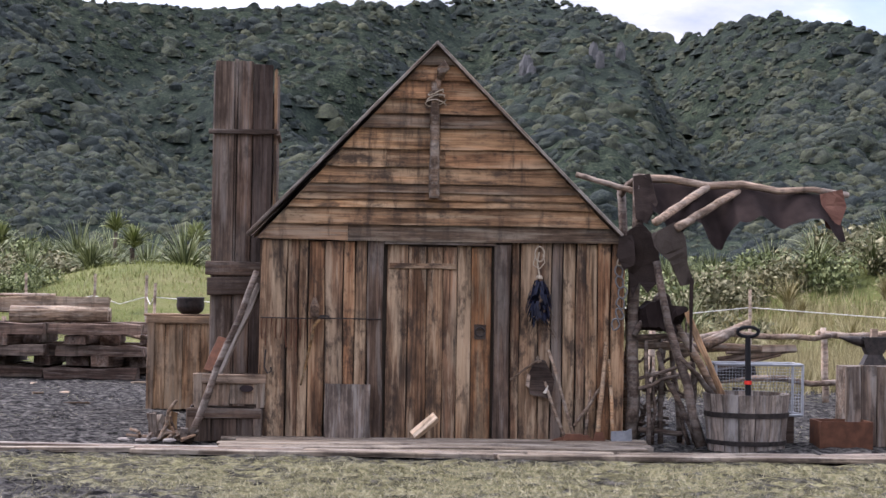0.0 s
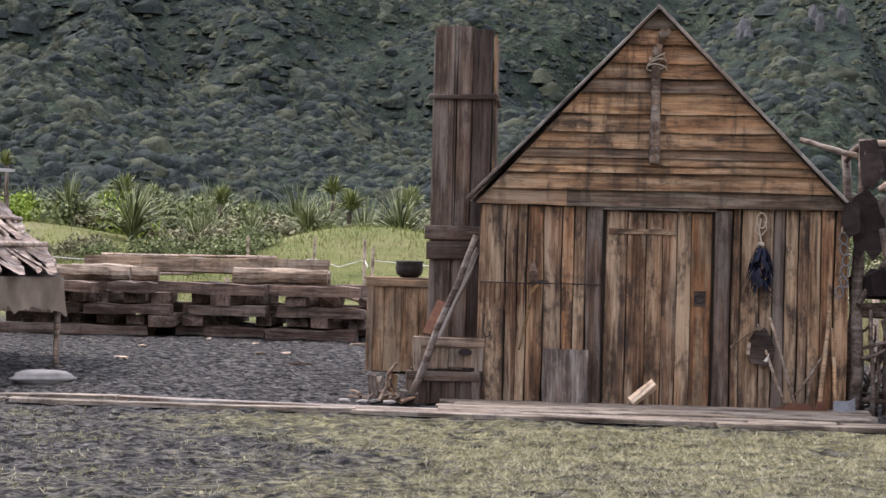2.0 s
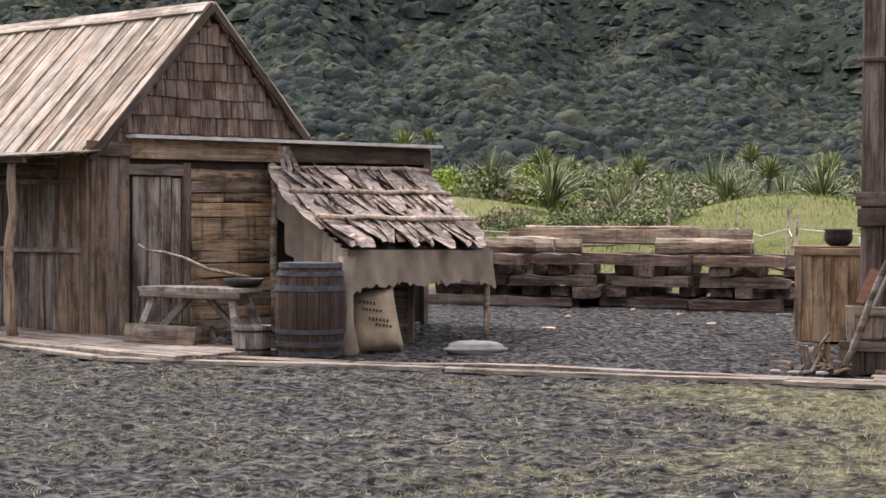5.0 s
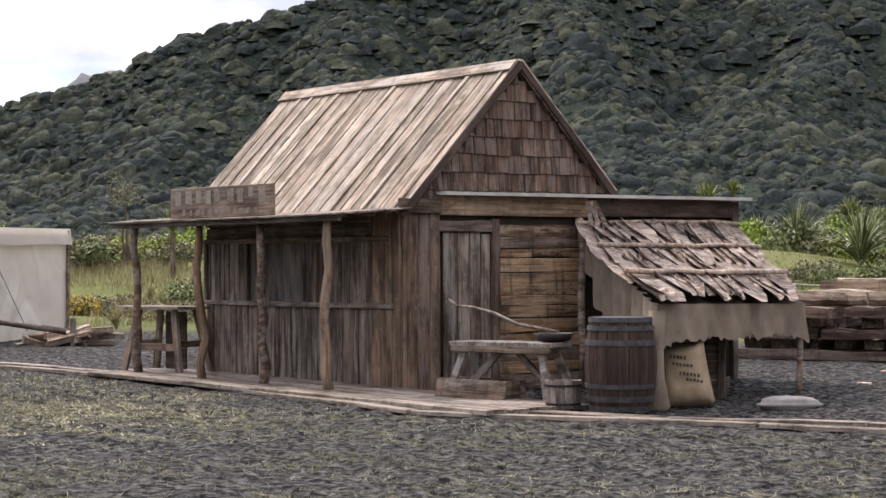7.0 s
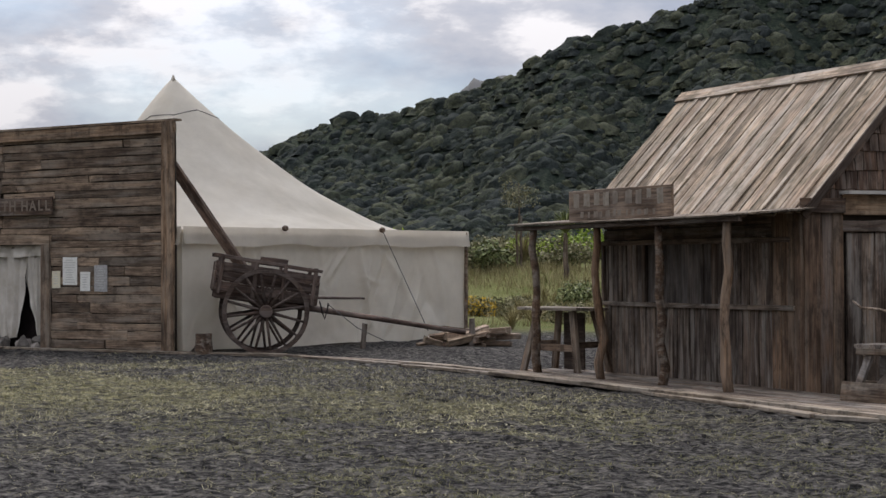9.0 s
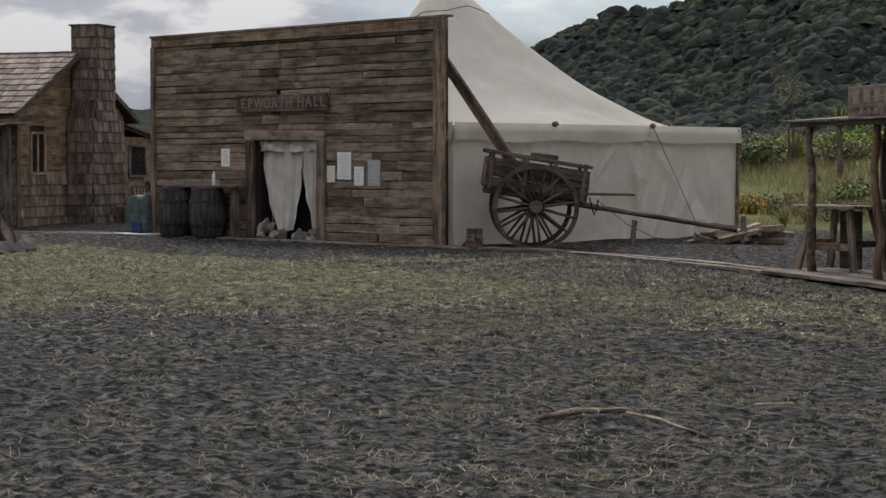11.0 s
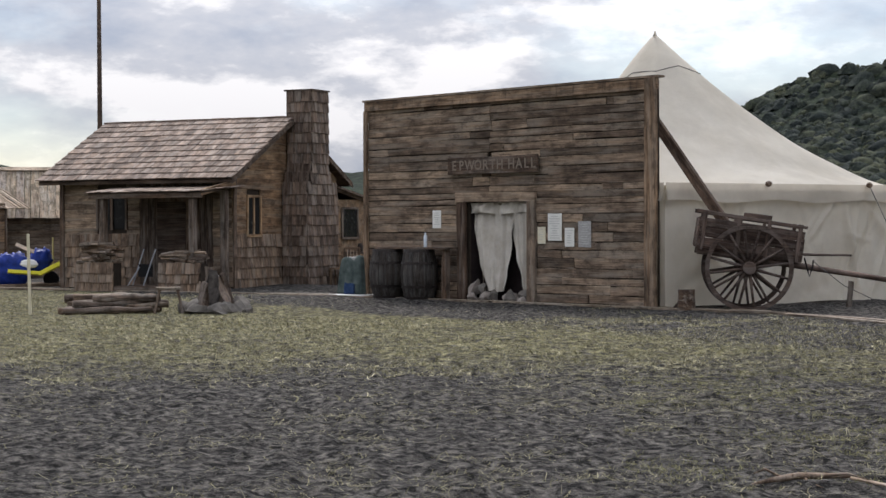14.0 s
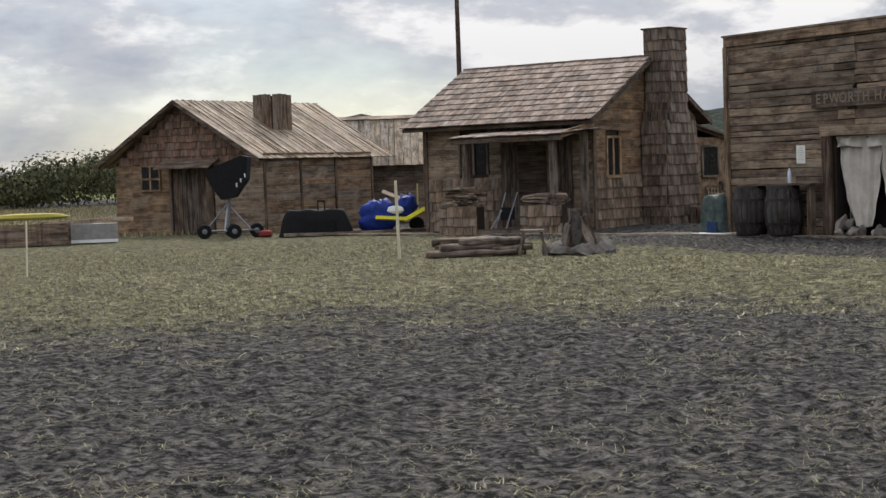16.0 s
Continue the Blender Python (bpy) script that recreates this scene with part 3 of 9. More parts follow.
def ground_material():
    n = Nodes("earth_and_grass", 0.06)
    v = n.coords(vary=False)
    sep = n.put("SeparateXYZ")
    n.link(v, sep.inputs[0])
    x, y = sep.outputs[0], sep.outputs[1]
    fine, mid, big = n.noise(v, 34, 4, 0.7), n.noise(v, 6.8, 5, 0.64), n.noise(v, 0.35, 4, 0.55)
    clod = n.noise(v, 13.0, 6, 0.68)
    dirt = n.ramp(mid, [(0.37, (0.030, 0.028, 0.026)), (0.46, (0.056, 0.052, 0.048)), (0.53, (0.084, 0.079, 0.073)), (0.64, (0.118, 0.110, 0.100))])
    # clod tone: damp and dry soil, with the pits' shade put into colour
    dirt = n.mix(0.9, dirt, n.ramp(clod, [(0.43, (0.06, 0.06, 0.06)), (0.47, (0.44, 0.44, 0.45)), (0.495, (0.9, 0.9, 0.9)), (0.55, (1.15, 1.14, 1.12)), (0.60, (1.5, 1.48, 1.44)), (0.68, (1.9, 1.86, 1.78))]), "MULTIPLY")
    dirt = n.mix(0.45, dirt, n.ramp(fine, [(0.34, (0.35, 0.35, 0.35)), (0.5, (0.95, 0.95, 0.95)), (0.66, (1.9, 1.87, 1.78))]), "MULTIPLY")
    grass = n.ramp(n.math("ADD", n.math("MULTIPLY", fine, 0.35), n.math("MULTIPLY", n.noise(v, 5.5, 6, 0.72), 0.65)), [(0.41, (0.040, 0.038, 0.022)), (0.50, (0.155, 0.142, 0.070)), (0.59, (0.33, 0.305, 0.17))])
    # trodden grass: a band before the walk and hall, thinning towards the camera
    r = n.math("SQRT", n.math("ADD", n.math("MULTIPLY", x, x), n.math("MULTIPLY", y, y)))
    near = n.put("MapRange", interpolation_type="SMOOTHSTEP")
    for k, q in zip(("From Min", "From Max", "To Min", "To Max"), (9.0, 26.0, -0.22, 0.16)):
        near.inputs[k].default_value = q
    n.link(r, near.inputs["Value"])
    yard = n.put("MapRange", interpolation_type="SMOOTHSTEP")
    for k, q in zip(("From Min", "From Max", "To Min", "To Max"), (15.2, 16.8, 0.0, -0.5)):
        yard.inputs[k].default_value = q
    n.link(y, yard.inputs["Value"])
    far = n.put("MapRange", interpolation_type="SMOOTHSTEP")
    for k, q in zip(("From Min", "From Max", "To Min", "To Max"), (31.0, 36.0, 0.0, 1.0)):
        far.inputs[k].default_value = q
    n.link(n.math("ADD", y, n.math("MULTIPLY", big, 3.0)), far.inputs["Value"])
    side = n.put("MapRange", interpolation_type="SMOOTHSTEP")
    for k, q in zip(("From Min", "From Max", "To Min", "To Max"), (-7.5, -0.5, 0.0, 0.27)):
        side.inputs[k].default_value = q
    n.link(x, side.inputs["Value"])
    s = n.math("ADD", n.math("ADD", n.math("ADD", n.math("MULTIPLY", big, 0.5), n.math("MULTIPLY", mid, 0.5)), side.outputs[0]), n.math("ADD", near.outputs[0], yard.outputs[0]))
    green = n.ramp(s, [(0.48, (0, 0, 0)), (0.62, (1, 1, 1))])
    green = n.math("MULTIPLY", green, n.ramp(n.noise(v, 9, 5, 0.7), [(0.40, (0.08, 0.08, 0.08)), (0.56, (1, 1, 1))]))
    c = n.mix(green, dirt, grass)
    field = n.ramp(n.math("ADD", n.math("MULTIPLY", n.noise(v, 0.10, 4, 0.6), 0.6), n.math("MULTIPLY", n.noise(v, 1.6, 6, 0.7), 0.4)), [(0.34, (0.055, 0.06, 0.026)), (0.45, (0.115, 0.13, 0.04)), (0.55, (0.165, 0.165, 0.062)), (0.68, (0.21, 0.18, 0.10))])
    c = n.mix(far.outputs[0], c, field)
    n.bump(n.math("ADD", n.math("MULTIPLY", fine, 0.35), n.math("ADD", clod, mid)), 1.0, 0.10)
    return n.done(c, 0.9)


M_GROUND = ground_material()
g_r = np.concatenate([np.linspace(0, 5, 6)[:-1], np.linspace(5, 24, 360)[:-1], np.linspace(24, 46, 130)[:-1], np.linspace(46, 90, 50)[:-1], np.geomspace(90, 3500, 40)])
g_a = np.radians(np.concatenate([np.linspace(-180, -18, 28)[:-1], np.linspace(-18, 86, 400)[:-1], np.linspace(86, 180, 20)]))


def ground_form(a, r):
    x, y = -r * np.sin(a), r * np.cos(a)
    return x, y, land(x, y)


ground = tagged(sheet_object("ground", ground_form, g_a[::-1], g_r, M_GROUND), "dark trampled earth with thin straw-coloured grass, running out to dunes and fields", "ground", kind="structure")


def hill_material():
    n = Nodes("bush_covered_slope", 0.02)
    v = n.coords(vary=False)
    leaf, clump, big = n.noise(v, 1.5, 5, 0.7), n.noise(v, 0.26, 4, 0.6), n.noise(v, 0.016, 4, 0.6)
    # low stops put the shade between crowns into the slope's colour
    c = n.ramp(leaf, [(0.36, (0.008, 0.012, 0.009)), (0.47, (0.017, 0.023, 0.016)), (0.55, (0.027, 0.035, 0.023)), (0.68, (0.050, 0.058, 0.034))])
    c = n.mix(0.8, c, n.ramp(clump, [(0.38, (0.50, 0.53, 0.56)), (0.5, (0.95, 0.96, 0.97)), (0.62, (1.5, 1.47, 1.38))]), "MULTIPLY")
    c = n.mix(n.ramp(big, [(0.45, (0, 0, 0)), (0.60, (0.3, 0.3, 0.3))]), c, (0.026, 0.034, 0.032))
    n.bump(n.math("ADD", n.math("MULTIPLY", leaf, 0.35), clump), 0.8, 1.0)
    return n.done(c, 0.85)


M_HILL = hill_material()
# the skyline: degrees to the left of the first view, and the height above the eye's level
CREST_AZ = np.array([-40, -26, -13.4, -10.8, -8.4, -7.4, -5.8, -4.6, -2.5, 0.9, 1.8, 2.8, 5.6, 8.4, 11, 13, 15, 18, 22, 28, 33, 35.3, 37.8, 39.0, 39.7, 41.5, 43.2, 45.5, 47.4, 48.1, 53, 70])
CREST_EL = np.array([4, 6.5, 8.05, 8.55, 8.1, 7.75, 8.26, 8.85, 9.1, 8.95, 8.72, 8.92, 8.54, 8.57, 8.55, 8.9, 9.4, 10.3, 11.2, 10.2, 8.6, 7.86, 7.1, 6.75, 6.16, 5.6, 5.2, 4.85, 4.1, 3.6, 0.8, -1.0]) + np.interp(CREST_AZ, [36, 43], [0.18, 0.0])


# a nearer spur that comes forward from the range, in the same terms
SPUR_AZ = np.array([-40, -12, -10.5, -9.5, -8.5, -7.2, -6.3, -5.4, -4.1, -3.2, -1.2, 1.5, 4.5, 40])
SPUR_EL = np.array([-3, -1, 1.2, 2.6, 3.7, 5.5, 7.3, 8.15, 8.2, 7.95, 7.0, 5.2, 3.0, 2.0]) + 0.12


def ridge_height(az, r):
    """The bare slope: a range behind, its gullies, and the spur before it."""
    el = np.interp(az, CREST_AZ, CREST_EL)
    top = 430 + 60 * np.sin(az * 0.11 + 1) + 110 * np.exp(-((az + 3) / 5.0) ** 2)
    H = np.tan(np.radians(el)) * top + 1.5
    s = np.clip((r - 190) / (top - 190), 0, 1.6)
    q = az + 2.2 * fbm(r / 70, az / 6, 2, 51)
    gully = 1 - np.abs(np.sin(q * 0.42)) ** 0.8
    carve = -0.09 * gully ** .5 - 0.10 * (1 + np.clip(fbm(az / 4.0 + r / 140, r / 90, 2, 21), -1, 1)) - 0.05 * (1 + np.sin(q * 0.9))
    up = np.where(s < 1, s ** 1.1 * (1 + carve * np.sin(np.pi * np.clip(s, 0, 1) ** 1.3) * 1.6), 1 - (s - 1) * 0.9)
    z = np.maximum(H, 0) * up
    d = (r - 205) / 135
    rise = np.where(d < 1, np.clip(d, 0, 1) ** .9, np.clip(1 - (d - 1) * 1.6, 0, 1))
    spur = np.tan(np.radians(np.interp(az, SPUR_AZ, SPUR_EL))) * 340 * rise * (1 + .05 * fbm(az / 1.3, r / 40, 2, 27))
    return np.maximum(z, spur), s


def hill_form(a, r):
    az = np.degrees(a)
    z, s = ridge_height(az, r)
    x, y = -r * np.sin(a), r * np.cos(a)
    rough = (0.9 * fbm(x / 7, y / 7, 3, 33)) * smooth01(0.0, 0.04, s)
    return x, y, z + rough - 3 * (1 - smooth01(0, 0.05, s)) - 0.6


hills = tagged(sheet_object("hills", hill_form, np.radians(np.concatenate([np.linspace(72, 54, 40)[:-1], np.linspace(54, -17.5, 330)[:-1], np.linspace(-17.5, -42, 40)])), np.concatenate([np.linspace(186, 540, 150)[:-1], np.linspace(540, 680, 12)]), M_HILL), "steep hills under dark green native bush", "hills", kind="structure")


def leaf_material(name, stops, gloss=0.55, scale=3.0, spread=0.35, bump=0.6, trans=0.0):
    """Foliage whose pieces each take a tone of their own."""
    n = Nodes(name, 0.05)
    v = n.coords(vary=False)
    r = n.put("NewGeometry").outputs["Random Per Island"]
    f = n.noise(v, scale, 5, 0.65)
    c = n.ramp(n.math("ADD", n.math("MULTIPLY", r, spread), n.math("MULTIPLY", f, 1.0 - spread)), stops)
    n.bump(f, bump, 0.4 / scale)
    return n.done(c, gloss)


def canopy_material(name, stops, haze_tint):
    """Bush seen from afar: every crown a tone of its own, mottled by sprays of leaves, the shade of hollows put into
    the colour.
    """
    n = Nodes(name, 0.03)
    v = n.coords(vary=False)
    r = n.put("NewGeometry").outputs["Random Per Island"]
    spray, leaf, big = n.noise(v, 1.1, 5, 0.7), n.noise(v, 3.2, 4, 0.7), n.noise(v, 0.022, 3, 0.55)
    c = n.ramp(n.math("ADD", n.math("MULTIPLY", r, 0.5), n.math("MULTIPLY", big, 0.5)), stops)
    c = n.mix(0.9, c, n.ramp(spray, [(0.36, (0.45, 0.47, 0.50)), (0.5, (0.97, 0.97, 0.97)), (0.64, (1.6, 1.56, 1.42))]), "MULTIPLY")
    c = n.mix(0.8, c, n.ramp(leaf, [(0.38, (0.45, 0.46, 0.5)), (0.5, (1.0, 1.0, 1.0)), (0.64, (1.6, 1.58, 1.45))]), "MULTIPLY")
    # distance haze is mixed into the leaf colour as a blue-grey
    c = n.mix(0.45, c, haze_tint)
    glade = n.math("ADD", n.math("MULTIPLY", n.noise(v, 0.045, 4, 0.6), 0.75), n.math("MULTIPLY", r, 0.25))
    c = n.mix(n.ramp(glade, [(0.54, (0, 0, 0)), (0.70, (0.45, 0.45, 0.45))]), c, (0.095, 0.097, 0.056))
    n.bump(n.math("ADD", spray, n.math("MULTIPLY", leaf, 0.6)), 0.7, 0.7)
    return n.done(c, 0.85)


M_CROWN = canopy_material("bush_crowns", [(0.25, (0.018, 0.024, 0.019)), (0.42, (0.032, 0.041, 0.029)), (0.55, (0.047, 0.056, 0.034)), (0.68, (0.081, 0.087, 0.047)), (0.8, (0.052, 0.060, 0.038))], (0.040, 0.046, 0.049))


def canopy_domes(name, az, r, size, mat, seed, flat=0.62):
    """Tree crowns packed over a hillside, each a low ragged dome, as one object."""
    q = np.random.RandomState(seed)
    x, y, z = hill_form(np.radians(az), r)
    n, k = len(az), 7
    rings = ((1.15, -0.7), (0.98, 0.1), (0.58, 0.72))
    V = np.zeros((n, len(rings) * k + 1, 3))
    turn = q.uniform(0, 2 * np.pi, (n, 1))
    lean = q.normal(0, .12, (n, 2))
    for i, (rad, up) in enumerate(rings):
        t = turn + np.arange(k)[None] * 2 * np.pi / k + i * .35
        w = size[:, None] * rad * q.uniform(.7, 1.28, (n, k))
        V[:, i * k:(i + 1) * k, 0] = x[:, None] + np.cos(t) * w + lean[:, :1] * size[:, None] * max(up, 0)
        V[:, i * k:(i + 1) * k, 1] = y[:, None] + np.sin(t) * w + lean[:, 1:] * size[:, None] * max(up, 0)
        V[:, i * k:(i + 1) * k, 2] = z[:, None] + size[:, None] * flat * (up + q.uniform(-.17, .17, (n, k)))
    V[:, -1] = np.stack([x + lean[:, 0] * size, y + lean[:, 1] * size, z + size * flat * q.uniform(.95, 1.25, n)], -1)
    F = []
    for i in range(len(rings) - 1):
        for j in range(k):
            a, b = i * k + j, i * k + (j + 1) % k
            F += [(a, b, b + k), (a, b + k, a + k)]
    e = (len(rings) - 1) * k
    F += [(e + j, e + (j + 1) % k, len(rings) * k) for j in range(k)]
    F = (np.array(F)[None] + (np.arange(n) * (len(rings) * k + 1))[:, None, None]).reshape(-1, 3)
    V[..., 2] -= .1 * size[:, None]
    return big_mesh(name, V.reshape(-1, 3), F, mat, True)


def crowns(name, az, r, size, mat, seed, base=None, flat=0.75, cards=62, card=0.15):
    """Many ragged tree crowns, each a dome of leafy sprays, as one object."""
    q = np.random.RandomState(seed)
    x, y, z = hill_form(np.radians(az), r) if base is None else base(np.radians(az), r)
    n = len(az)
    d = q.normal(0, 1, (n, cards, 3))
    d[..., 2] = np.abs(d[..., 2]) * 1.1 - 0.25
    d /= np.linalg.norm(d, axis=-1, keepdims=True)
    reach = q.uniform(0.62, 1.08, (n, cards, 1)) * size[:, None, None]
    c = d * reach * np.array([1, 1, flat])
    c += np.stack([x, y, z - size * 0.15], -1)[:, None]
    u = np.cross(d, q.normal(0, 1, (n, cards, 3)))
    u /= np.linalg.norm(u, axis=-1, keepdims=True) + 1e-6
    w = np.cross(d + q.normal(0, .35, (n, cards, 3)), u)
    k = size[:, None, None] * card * q.uniform(0.6, 1.5, (n, cards, 1))
    V = np.stack([c - u * k, c - w * k * .7, c + u * k, c + w * k * .7], 2)
    return big_mesh(name, V.reshape(-1, 3), np.arange(n * cards * 4).reshape(-1, 4), mat)


def big_mesh(name, V, F, mat, smooth=False):
    me = bpy.data.meshes.new(name)
    k = F.shape[1]
    me.vertices.add(len(V))
    me.vertices.foreach_set("co", V.astype(np.float32).ravel())
    me.loops.add(F.size)
    me.loops.foreach_set("vertex_index", F.astype(np.int32).ravel())
    me.polygons.add(len(F))
    me.polygons.foreach_set("loop_start", np.arange(0, F.size, k, dtype=np.int32))
    me.polygons.foreach_set("loop_total", np.full(len(F), k, dtype=np.int32))
    me.update(calc_edges=True)
    me.validate()
    me.materials.append(mat)
    if smooth:
        me.polygons.foreach_set("use_smooth", [True] * len(me.polygons))
    return new(name, me)


rs = np.random.RandomState(7)
NC = 24000
c_az, c_s = rs.uniform(-17, 53, NC), rs.uniform(0.0, 1.04, NC) ** .9
c_top = 430 + 60 * np.sin(c_az * 0.11 + 1) + 110 * np.exp(-((c_az + 3) / 5.0) ** 2)
c_r = 190 + (c_top - 190) * c_s
c_size = np.exp(rs.normal(.0, .42, NC)) * (1.08 + .45 * value_noise(c_az / 2, c_r / 14, 61)) * (1 + .15 * smooth01(16, 34, c_az))
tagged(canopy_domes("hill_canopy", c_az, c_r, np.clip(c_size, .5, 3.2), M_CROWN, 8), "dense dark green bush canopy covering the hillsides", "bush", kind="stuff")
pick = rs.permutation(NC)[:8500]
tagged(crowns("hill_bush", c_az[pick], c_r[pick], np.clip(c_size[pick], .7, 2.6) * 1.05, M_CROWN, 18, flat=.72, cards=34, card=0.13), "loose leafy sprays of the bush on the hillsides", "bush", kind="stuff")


# ridge trees greyed and lightened: the haze before them is in this colour
M_RIDGE = leaf_material("hazed_ridge_leaf", [(0.2, (0.05, 0.056, 0.045)), (0.5, (0.09, 0.096, 0.074)), (0.8, (0.15, 0.155, 0.12))], 0.8, 1.0, 0.7, 0.1)


def skyline_tree(az, r, h, seed):
    """A tree that stands clear of the crest: sprays in tiers round a bare stem."""
    q = np.random.RandomState(seed)
    x, y, z = (float(c[0]) for c in hill_form(np.radians(np.array([az])), np.array([float(r)])))
    ob = thing("skyline_tree", pose(x, y, z), "dark tree standing clear of the bush on the ridge", "tree", "trees on the ridge")
    part("trunk", tube([(0, 0, -1), (.1, 0, h * .5), (0, 0, h)], [.14, .09, .03], 6), M_RIDGE, ob)
    V, F = [], []
    for k in range(150):
        t = q.uniform(.22, 1.0)
        w = h * .24 * (1.15 - t) * (.6 + .4 * abs(math.sin(t * 17))) + .12
        a, e = q.uniform(0, 6.283), q.uniform(.3, 1) * w
        c = np.array([e * math.cos(a), e * math.sin(a), h * t])
        u, g = q.normal(0, .26, 3), q.normal(0, .2, 3)
        i = len(V)
        V += [tuple(c - u), tuple(c - g), tuple(c + u), tuple(c + g)]
        F.append((i, i + 1, i + 2, i + 3))
    part("crown", (V, F), M_RIDGE, ob)


for k, (az_, r_, h_) in enumerate(((13.5, 462, 6.4), (11.3, 474, 3.2), (10.9, 470, 4.0), (17.0, 440, 3.5), (16.2, 445, 3.0), (8.2, 480, 2.6), (5.4, 490, 2.6))):
    skyline_tree(az_, r_, h_, 90 + k)


def crag(bm_seed, w, h):
    bm = bmesh.new()
    bmesh.ops.create_icosphere(bm, subdivisions=3, radius=1)
    for v in bm.verts:
        k = 1 + .35 * noise.noise(v.co * 2.2 + Vector((bm_seed, 0, 0)))
        v.co = Vector((v.co.x * w * k, v.co.y * w * .6 * k, v.co.z * h * k))
    return bm


M_CRAG = plain("pale_crag", (0.06, 0.06, 0.06), (0.12, 0.118, 0.115), 0.8, 0.95)
for az_, r_, w_, h_ in ((-2.58, 318, 1.3, 4.2), (-2.75, 316, .9, 2.2), (-4.75, 322, 1.0, 3.0), (-4.95, 318, .8, 2.4), (-5.6, 326, .9, 2.6)):
    X_, Y_, Z_ = hill_form(np.radians(np.array([az_])), np.array([float(r_)]))
    o = part("crag", crag(int(r_), w_, h_), M_CRAG)
    o.matrix_world = pose(float(X_[0]), float(Y_[0]), float(Z_[0]) + .5, 0, 0, az_)
    tagged(o, "pale rock crag breaking through the bush", "rock", "crags on the hill")


def far_hump(a, r):
    az = np.degrees(a)
    el = np.interp(az, [36, 38.6, 39.6, 40.55, 41.3, 42.0, 44], [5.0, 5.85, 6.15, 6.27, 6.15, 5.55, 3.7])
    q = 1 - np.abs(r - 900) / 260
    return -r * np.sin(a), r * np.cos(a), np.tan(np.radians(el)) * 900 * np.clip(q, 0, 1) ** .8 + 1.5 * fbm(az * 3, r / 60, 3, 12)


M_FARHILL = plain("bare_far_slope", (0.055, 0.058, 0.060), (0.10, 0.10, 0.098), 0.02, 0.95)
tagged(sheet_object("far_hill", far_hump, np.radians(np.linspace(44, 36, 90)), np.linspace(640, 1150, 40), M_FARHILL), "bare grey hilltop rising behind the bush ridge", "hill", kind="structure")

# ---- dunes, flax, shrubs and grasses behind the yard; thin grass in the yard ----
M_FLAX = leaf_material("flax_leaf", [(0.2, (0.05, 0.062, 0.026)), (0.5, (0.145, 0.165, 0.075)), (0.8, (0.30, 0.315, 0.17))], 0.4, 2.0, 0.7, 0.2)
M_CABBAGE = leaf_material("cabbage_leaf", [(0.2, (0.07, 0.085, 0.03)), (0.5, (0.17, 0.195, 0.07)), (0.8, (0.30, 0.32, 0.15))], 0.45, 2.0, 0.7, 0.2)
M_SHRUB = leaf_material("shrub_leaf", [(0.2, (0.050, 0.062, 0.028)), (0.5, (0.125, 0.145, 0.058)), (0.8, (0.25, 0.27, 0.125))], 0.5, 2.0, 0.7, 0.2)
M_SHRUBY = leaf_material("bright_shrub_leaf", [(0.2, (0.10, 0.15, 0.02)), (0.5, (0.20, 0.27, 0.04)), (0.8, (0.32, 0.38, 0.08))], 0.5, 2.0, 0.7, 0.2)
M_SHRUBG = leaf_material("grey_shrub_leaf", [(0.2, (0.065, 0.065, 0.035)), (0.5, (0.15, 0.142, 0.078)), (0.8, (0.28, 0.255, 0.155))], 0.7, 2.0, 0.7, 0.2)
M_STRAW = leaf_material("straw_grass", [(0.2, (0.12, 0.104, 0.047)), (0.5, (0.24, 0.205, 0.10)), (0.8, (0.40, 0.35, 0.195))], 0.7, 1.0, 0.6, 0.1)
M_GREEN = leaf_material("green_grass", [(0.2, (0.07, 0.082, 0.022)), (0.5, (0.15, 0.165, 0.046)), (0.8, (0.25, 0.255, 0.09))], 0.6, 0.35, 0.5, 0.1)
M_DEAD = leaf_material("trampled_grass", [(0.2, (0.11, 0.102, 0.050)), (0.5, (0.25, 0.228, 0.125)), (0.8, (0.42, 0.385, 0.25))], 0.8, 0.6, 0.7, 0.1)
M_OLIVE = leaf_material("olive_grass", [(0.2, (0.10, 0.098, 0.035)), (0.5, (0.20, 0.195, 0.075)), (0.8, (0.33, 0.31, 0.15))], 0.8, 0.6, 0.7, 0.1)
M_LITTER = leaf_material("litter_straw", [(0.2, (0.075, 0.065, 0.048)), (0.5, (0.15, 0.132, 0.098)), (0.8, (0.32, 0.285, 0.22))], 0.8, 0.6, 0.7, 0.1)
M_FLOWER = leaf_material("yellow_flower", [(0.2, (0.45, 0.28, 0.02)), (0.8, (0.6, 0.42, 0.05))], 0.6)
M_TRUNK = wood("tree_bark", [(0.09, 0.075, 0.06), (0.12, 0.10, 0.08)], axis="Z")


